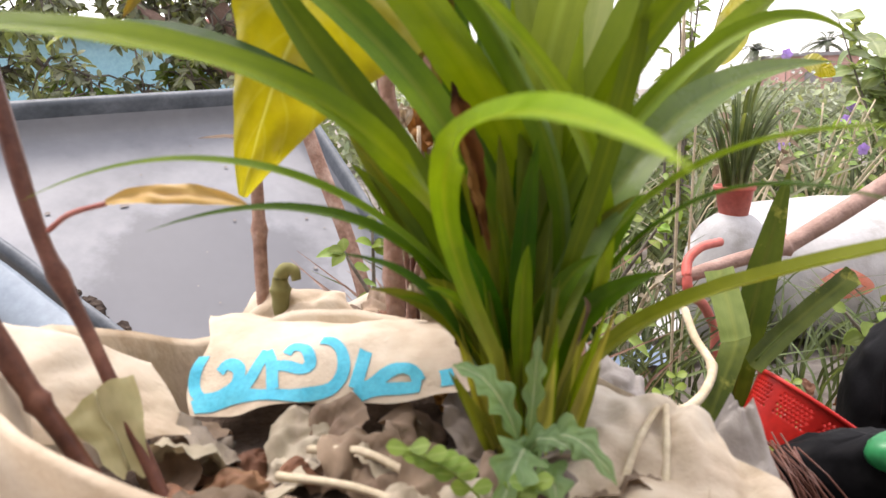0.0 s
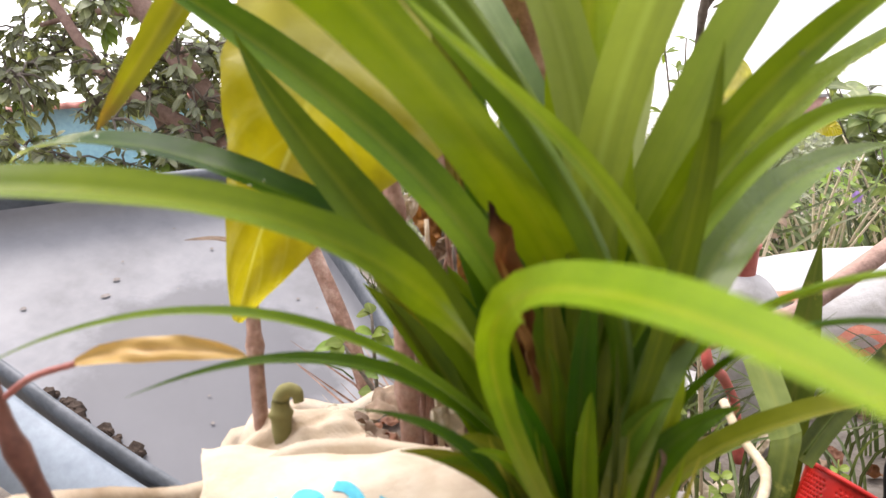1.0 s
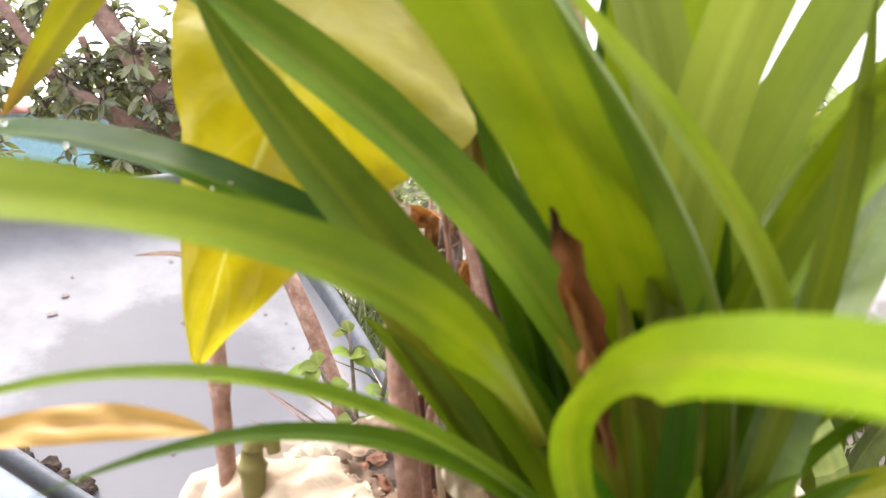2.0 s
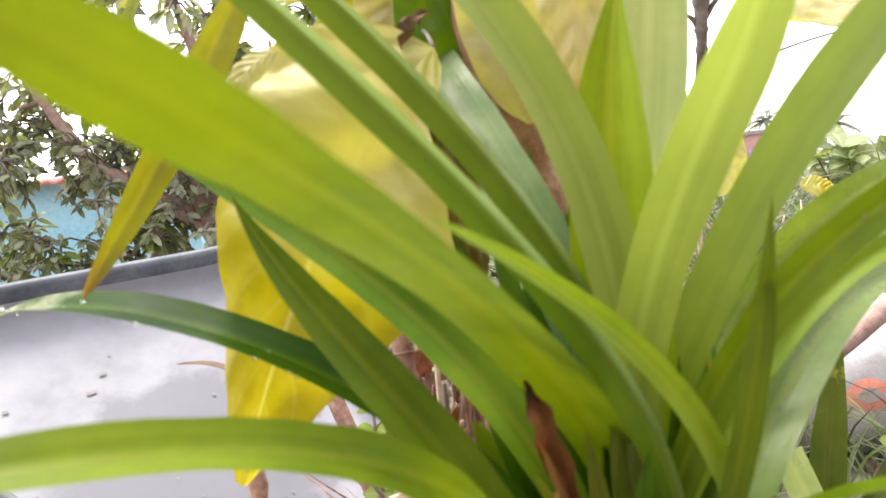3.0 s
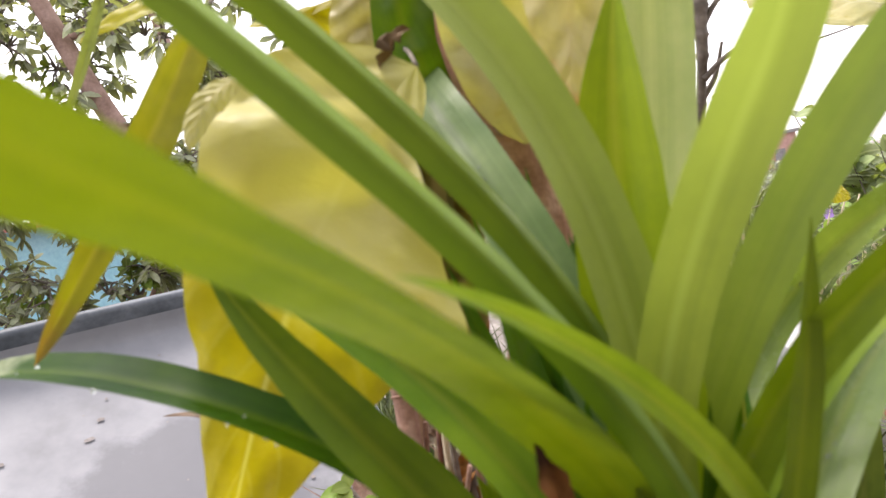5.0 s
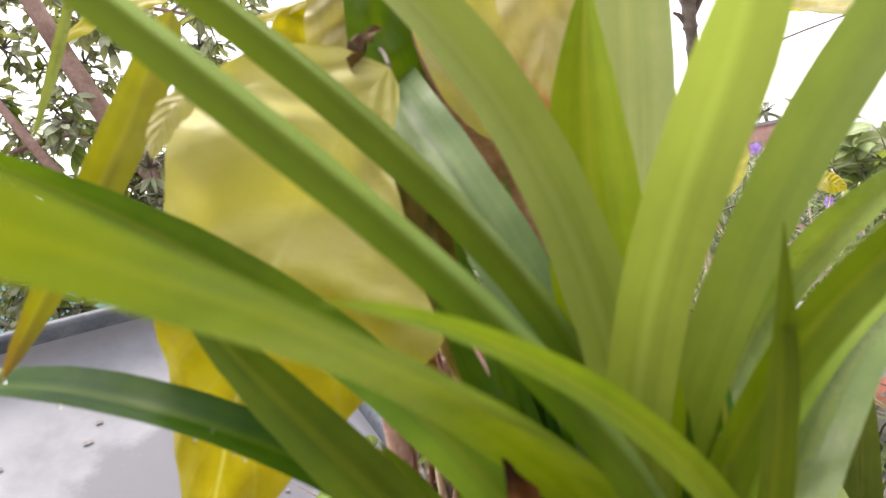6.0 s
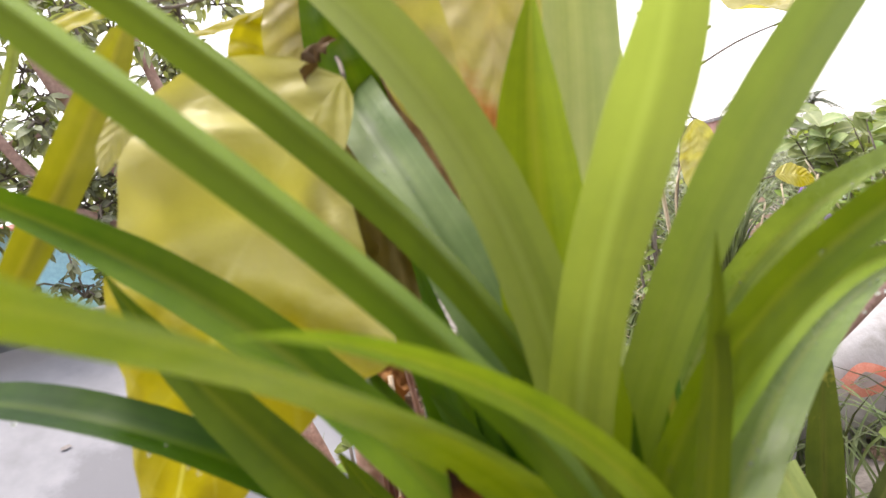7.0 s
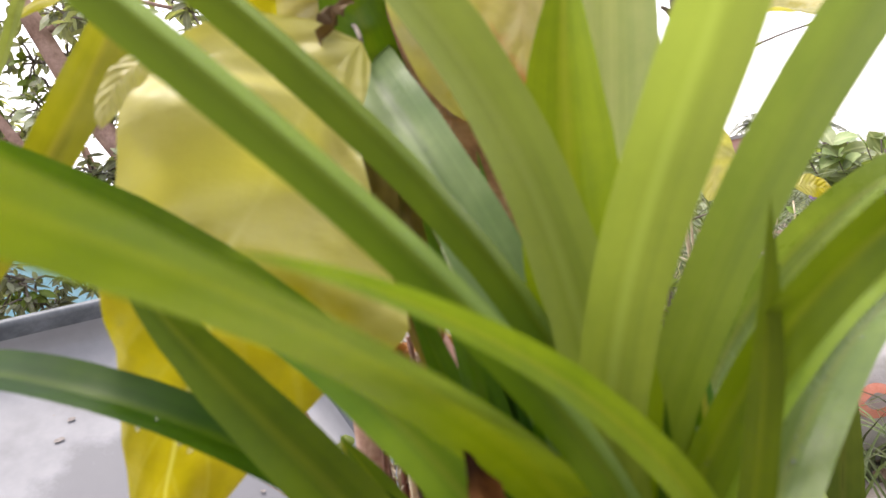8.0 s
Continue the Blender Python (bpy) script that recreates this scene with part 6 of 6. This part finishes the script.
for k, p in enumerate([(1.67, 3.25, 0.775), (1.99, 3.29, 0.47), (1.50, 2.9, 0.40), (2.2, 3.6, 0.52), (1.90, 3.0, 0.36)]):
    flower(p, 0.028, k * 0.7)


def shrub(place, h, spread, nstem, nleaf, mat, label, seed, lw=0.035, ll=0.07, wood=GREY_TWIG, category="shrub", name="shrub", low=0.35):
    t = thing(name, label, category, place)
    rg = random.Random(seed)
    twigs, leaves = [], []
    for i in range(nstem):
        g = rg.uniform(0, 6.283)
        o = spread * rg.uniform(0.2, 1.0)
        top = Vector((o * math.cos(g), o * math.sin(g), h * rg.uniform(0.7, 1.0)))
        path = smooth_path([(0, 0, 0), tuple(top * 0.5 + Vector((rg.uniform(-0.05, 0.05), 0, 0.05))), tuple(top)], 6)
        twigs.append(tube(path, [0.008 - 0.005 * k / (len(path) - 1) for k in range(len(path))], 6))
        for k in range(nleaf):
            p = path[int(len(path) * rg.uniform(low, 0.999))]
            d = Vector((rg.uniform(-1, 1), rg.uniform(-1, 1), rg.uniform(-0.3, 0.7))).normalized()
            l = ll * rg.uniform(0.6, 1.1)
            pp = [p + d * (l * q) + Vector((0, 0, -0.25 * l * q * q)) for q in (0, 0.2, 0.4, 0.6, 0.8, 1.0)]
            leaves.append(strip(pp, [lw * q for q in (0.1, 0.7, 1, 0.9, 0.55, 0.05)], (rg.uniform(-0.5, 0.5), -0.6, 0.7), 0.2, 3))
    v, f, u = joined(twigs)
    tagged(part("stem_rest", mesh_of("stem_rest", v, f, wood, u), t), kind="stuff")
    v, f, u = joined(leaves)
    part("foliage", mesh_of("foliage", v, f, mat, u), t)
    return t


shrub((2.45, 3.40, GZ), 1.12, 0.42, 14, 15, SHRUB_PALE, "broad-leaved pale green shrub with yellowish young leaves", 3, 0.085, 0.145, low=0.62)
shrub((0.90, 2.50, GZ), 1.20, 0.10, 7, 34, TREE_LEAF_LIGHT, "tall slender dark green herb", 31, 0.020, 0.060, low=0.25)
shrub((1.15, 2.55, GZ), 0.72, 0.32, 9, 9, DRY, "withered shrub with curled brown leaves and bare twigs", 21, 0.03, 0.06, STRAW)
shrub((0.58, 1.98, GZ), 0.42, 0.26, 12, 7, DRY_PALE, "low tangle of pale dead twigs", 22, 0.02, 0.04, STRAW)
shrub((1.55, 2.75, GZ), 0.75, 0.40, 14, 9, SHRUB, "twiggy flowering herb with small leaves", 23, 0.025, 0.05, STRAW)
shrub((2.15, 3.10, GZ), 0.80, 0.45, 14, 9, TREE_LEAF_LIGHT, "twiggy flowering herb with small leaves", 24, 0.025, 0.06, STRAW)
shrub((1.75, 2.35, GZ), 0.90, 0.30, 9, 24, TREE_LEAF_LIGHT, "green shrub behind the sacks", 4)
shrub((0.35, 1.9, GZ), 0.55, 0.35, 10, 16, SHRUB, "low leafy shrub with small leaves and bare twigs", 5, 0.03, 0.05)
shrub((-0.05, 1.35, GZ), 0.60, 0.22, 8, 14, TREE_LEAF_LIGHT, "low leafy herb beside the tub", 6, 0.025, 0.05)
shrub((0.22, 1.25, GZ), 0.55, 0.20, 8, 14, SHRUB, "low leafy herb between sacks", 8, 0.025, 0.05)
shrub((0.95, 1.35, GZ), 0.45, 0.18, 7, 16, TREE_LEAF_LIGHT, "small green herb beside the black bag", 9, 0.035, 0.05)

# bare jointed stem with a big pale leaf, and yellow leaves on thin twigs
tw = thing("bare_jointed_stem", "bare grey-brown stem with swollen leaf scars", "stem", (0.43, 1.22, GZ))
W0 = (0.43, 1.22, GZ)
v, f = stem_piece(local([(0.46, 1.26, GZ), (0.445, 1.21, 0.40), (0.432, 1.17, 0.774)], W0), 0.0025, 0.003, 7, 8)
part("lower_stalk", mesh_of("lower_stalk", v, f, STRAW), tw, "thin pale lower stalk")
v, f = stem_piece(local([(0.432, 1.17, 0.774), (0.428, 1.10, 0.90), (0.427, 1.085, 0.949), (0.43, 1.08, 1.02)], W0), 0.0045, 0.0105, 9, 10, (0.2, 0.4, 0.6, 0.8))
part("stalk", mesh_of("stalk", v, f, GREY_TWIG), tw)
for a, b, c in (((0.427, 1.09, 0.945), (0.46, 1.08, 0.985), (0.53, 1.07, 1.01)), ((0.428, 1.10, 0.885), (0.46, 1.09, 0.91), (0.50, 1.08, 0.925)), ((0.43, 1.12, 0.86), (0.45, 1.11, 0.89), (0.46, 1.10, 0.93)),
                ((0.427, 1.085, 0.965), (0.46, 1.075, 1.02), (0.50, 1.07, 1.06)), ((0.427, 1.09, 0.94), (0.415, 1.085, 0.955), (0.405, 1.08, 0.96))):
    v, f = stem_piece(local([a, b, c], W0), 0.0048, 0.002, 7, 5)
    part("side_twig", mesh_of("side_twig", v, f, GREY_TWIG), tw)
broad("pale_umbrella_leaf", ((0.718, 1.200, 0.938), (0.748, 1.280, 0.993), (0.778, 1.360, 1.038), (0.808, 1.450, 1.058)), 0.25, (0, -0.55, 0.8), YELLOW_PALE, "broad pale leaf seen from below on a long stalk", 0.5, seed=41, petiole=[(0.570, 1.150, 0.908), (0.435, 1.10, 0.86)])
broad("yellow_leaf", ((0.80, 1.50, 0.690), (0.83, 1.50, 0.690), (0.855, 1.50, 0.682), (0.880, 1.501, 0.662)), 0.05, (0.1, -0.9, 0.4), YELLOW, "small yellow leaf on a thin twig", 0.5, seed=42, petiole=[(0.72, 1.50, 0.685), (0.60, 1.52, 0.66)])
broad("yellow_leaf", ((0.660, 1.50, 0.83), (0.668, 1.50, 0.79), (0.655, 1.50, 0.74), (0.630, 1.50, 0.69)), 0.072, (-0.1, -0.95, 0.2), YELLOW_PALE, "pale yellow leaf on a thin twig", 0.5, seed=43, petiole=[(0.645, 1.51, 0.84), (0.60, 1.52, 0.66)])
stem("thin_twig", [(0.60, 1.60, GZ), (0.60, 1.55, 0.30), (0.60, 1.52, 0.66), (0.64, 1.51, 0.78)], 0.003, 0.002, STRAW, "thin upright pale twig carrying yellow leaves", category="twig")

# ---------------------------------------------------------------- tree over the tub


TR = (-0.80, 3.42, GZ)
tree = thing("garden_tree", "spreading tree with pinkish bark and dark oval leaves", "tree", TR)
BRANCHES = [
    ([(-0.72, 3.42, GZ), (-0.74, 3.42, 0.40), (-0.80, 3.42, 0.85), (-0.90, 3.43, 1.08), (-1.10, 3.48, 1.42), (-1.27, 3.50, 1.84), (-1.50, 3.5, 2.5)], 0.075, 0.035),
    ([(-0.78, 3.42, 0.75), (-1.00, 3.40, 0.92), (-1.25, 3.40, 1.10), (-1.38, 3.42, 1.30), (-1.62, 3.45, 1.75)], 0.045, 0.018),
    ([(-0.80, 3.42, 0.85), (-0.72, 3.44, 1.2), (-0.78, 3.46, 1.6), (-0.92, 3.5, 2.1)], 0.040, 0.015),
    ([(-1.10, 3.48, 1.42), (-1.35, 3.55, 1.45), (-1.62, 3.6, 1.42)], 0.025, 0.010),
    ([(-1.27, 3.50, 1.84), (-0.95, 3.55, 1.95), (-0.65, 3.6, 1.88)], 0.016, 0.007),
    ([(-1.15, 3.9, GZ), (-1.18, 3.9, 0.5), (-1.22, 3.9, 0.9), (-1.35, 3.95, 1.4)], 0.045, 0.02),
    ([(-1.40, 3.7, GZ), (-1.30, 3.72, 0.4), (-1.12, 3.75, 0.75), (-0.98, 3.8, 1.1)], 0.03, 0.012),
    ([(-0.55, 3.5, GZ), (-0.50, 3.5, 0.6), (-0.42, 3.55, 1.1), (-0.45, 3.6, 1.6)], 0.02, 0.008),
]
for k, (pts, r0, r1) in enumerate(BRANCHES):
    v, f = stem_piece(local(pts, TR), r0, r1, 10, 7)
    part("trunk" if k == 0 else "limb", mesh_of("limb", v, f, BARK), tree)


def crown(seed, spots, per, mat, l0, l1, name="crown"):
    """Clusters of drooping oval leaves round twig ends."""
    rg = random.Random(seed)
    leaves, twigs = [], []
    for (c, r) in spots:
        c = Vector(c) - Vector(TR)
        for q in range(max(3, per // 7)):
            d = Vector((rg.gauss(0, 1), rg.gauss(0, 1), rg.gauss(0, 0.8))).normalized()
            e = c + d * r * rg.uniform(0.3, 1.0)
            twigs.append(tube([c, c.lerp(e, 0.5) + Vector((0, 0, 0.02)), e], [0.007, 0.005, 0.003], 5))
            for k in range(7):
                p = c.lerp(e, rg.uniform(0.5, 1.0))
                dd = (d * 0.6 + Vector((rg.uniform(-1, 1), rg.uniform(-1, 1), rg.uniform(-0.9, 0.35)))).normalized()
                l = rg.uniform(l0, l1)
                pp = [p + dd * (l * s) + Vector((0, 0, -0.2 * l * s * s)) for s in (0, 0.25, 0.55, 0.8, 1.0)]
                leaves.append(strip(pp, [l * 0.42 * s for s in (0.08, 0.8, 1.0, 0.7, 0.05)], (rg.uniform(-0.7, 0.7), rg.uniform(-0.9, 0.2), rg.uniform(0.2, 1)), 0.2, 3))
    v, f, u = joined(leaves)
    part(name, mesh_of(name, v, f, mat, u), tree)
    v, f, u = joined(twigs)
    tagged(part("twig_rest", mesh_of("twig_rest", v, f, GREY_TWIG, u), tree), kind="stuff")


rng = random.Random(21)
spots = []
for k in range(190):
    spots.append(((rng.uniform(-2.7, -0.25), rng.uniform(3.2, 4.3), rng.uniform(0.75, 2.8)), 0.16))
low = [((rng.uniform(-2.6, -0.4), rng.uniform(3.1, 3.9), rng.uniform(0.45, 1.40)), 0.17) for k in range(110)]
crown(1, spots, 49, TREE_LEAF, 0.050, 0.09)
crown(2, low, 42, TREE_LEAF, 0.045, 0.075)
crown(3, spots[:26] + low[:16], 21, TREE_LEAF_LIGHT, 0.06, 0.10, "young_crown")

# ---------------------------------------------------------------- buildings and far palms
hb = thing("blue_house", "sky-blue painted house with a pink sheet roof", "house", (-3.6, 5.8, GZ))
v, f = box((-2.4, 0, 0), (2.15, 2.4, 1.42))
part("wall", mesh_of("wall", v, f, BLUE_WALL, smooth=False), hb)
v, f = grid_sheet(lambda u, w: (-2.6 + 4.9 * u, -0.18 + 2.8 * w, 1.42 + 0.25 * w + 0.012 * math.sin(u * 240)), 160, 3)[:2]
rf = part("roof", mesh_of("roof", v, f, ROOF_PINK), hb)
sol = rf.modifiers.new("thickness", "SOLIDIFY")
sol.thickness = 0.03

bb = thing("brick_building", "red brick building with a flat grey roof slab", "building", (27.0, 50.0, GZ))
v, f = box((-0.9, 0, 0), (3.9, 6, 2.55))
part("wall", mesh_of("wall", v, f, BRICK, smooth=False), bb)
v, f = box((-1.1, -0.3, 2.55), (4.1, 6.3, 2.80))
part("roof", mesh_of("roof", v, f, SLAB, smooth=False), bb)
for k in range(2):
    v, f = box((0.1 + 2.0 * k, -0.06, 0.7), (0.9 + 2.0 * k, 0.01, 1.5))
    part("window", mesh_of("window", v, f, SLAB, smooth=False), bb)

def palm(place, h, size, seed):
    t = thing("palm_tree", "tall feathery palm tree far behind a building", "palm tree", place, "far palms")
    v, f = stem_piece([(0, 0, 0), (0.1, 0, h * 0.5), (0.0, 0, h)], 0.22, 0.14, 8)
    part("trunk", mesh_of("trunk", v, f, GREY_TWIG), t)
    rg = random.Random(seed)
    for k in range(17):
        g = rg.uniform(0, 6.283)
        el = rg.uniform(-0.1, 1.2)
        d = Vector((math.cos(g) * math.cos(el), math.sin(g) * math.cos(el), math.sin(el)))
        rib = [Vector((0, 0, h)) + d * (size * s) + Vector((0, 0, -0.55 * size * s * s)) for s in [i / 9 for i in range(10)]]
        pcs = [tube(rib, 0.03, 5)]
        for i in range(1, 10):
            for sg in (-1, 1):
                sd = d.cross(Vector((0, 0, 1))).normalized() * sg
                a = rib[i]
                l = size * 0.28 * (1 - 0.5 * i / 9)
                b = a + sd * l * 0.8 + d * l * 0.5 + Vector((0, 0, -0.35 * l))
                pcs.append(strip([a, a.lerp(b, 0.5), b], [0.13, 0.15, 0.02], (0, -0.6, 0.8), 0.2, 3))
        v, f, u = joined(pcs)
        part("frond", mesh_of("frond", v, f, PALM, u), t)


palm((30.85, 54.0, GZ), 3.6, 1.9, 2)
palm((25.5, 54.0, GZ), 3.2, 1.4, 3)
palm((36.5, 54.0, GZ), 2.6, 2.0, 4)


# far tree line that closes the garden


def far_trees(name, label, x0, x1, y, hmin, hmax, seed, count=1500, size=1.0):
    rg = random.Random(seed)
    pcs = []
    for k in range(count):
        x = rg.uniform(x0, x1)
        hh = hmin + (hmax - hmin) * (0.5 + 0.5 * noise.noise((x * 0.25, seed, 0)))
        p = Vector((x, y + rg.uniform(-0.8, 0.8), GZ + rg.uniform(0, 1) * hh))
        d = Vector((rg.uniform(-1, 1), rg.uniform(-1, 1), rg.uniform(-0.6, 0.8))).normalized()
        l = rg.uniform(0.25, 0.5) * size
        pcs.append(strip([p, p + d * l * 0.5, p + d * l], [0.05 * size, 0.24 * size, 0.03 * size], (rg.uniform(-0.6, 0.6), -0.7, 0.5), 0.2, 3))
    v, f, u = joined(pcs)
    tagged(new(name, mesh_of(name, v, f, TREE_LEAF, u)), label, "hedge", kind="stuff")


far_trees("far_hedge", "bushy green hedge beyond the rough grass", 4.0, 26.0, 17.0, 0.3, 0.75, 4, 4000, 0.4)
far_trees("far_hedge", "bushy far hedge before brick buildings", 12.0, 48.0, 36.0, 0.5, 1.0, 5, 4000, 0.7)
far_trees("far_hedge", "dense dark hedge behind the garden", -3.5, 2.0, 8.0, 0.7, 1.4, 3, 5000, 0.32)
far_trees("far_hedge", "low bushy hedge at the garden edge", 2.0, 7.0, 9.5, 0.45, 0.9, 6, 3500, 0.32)
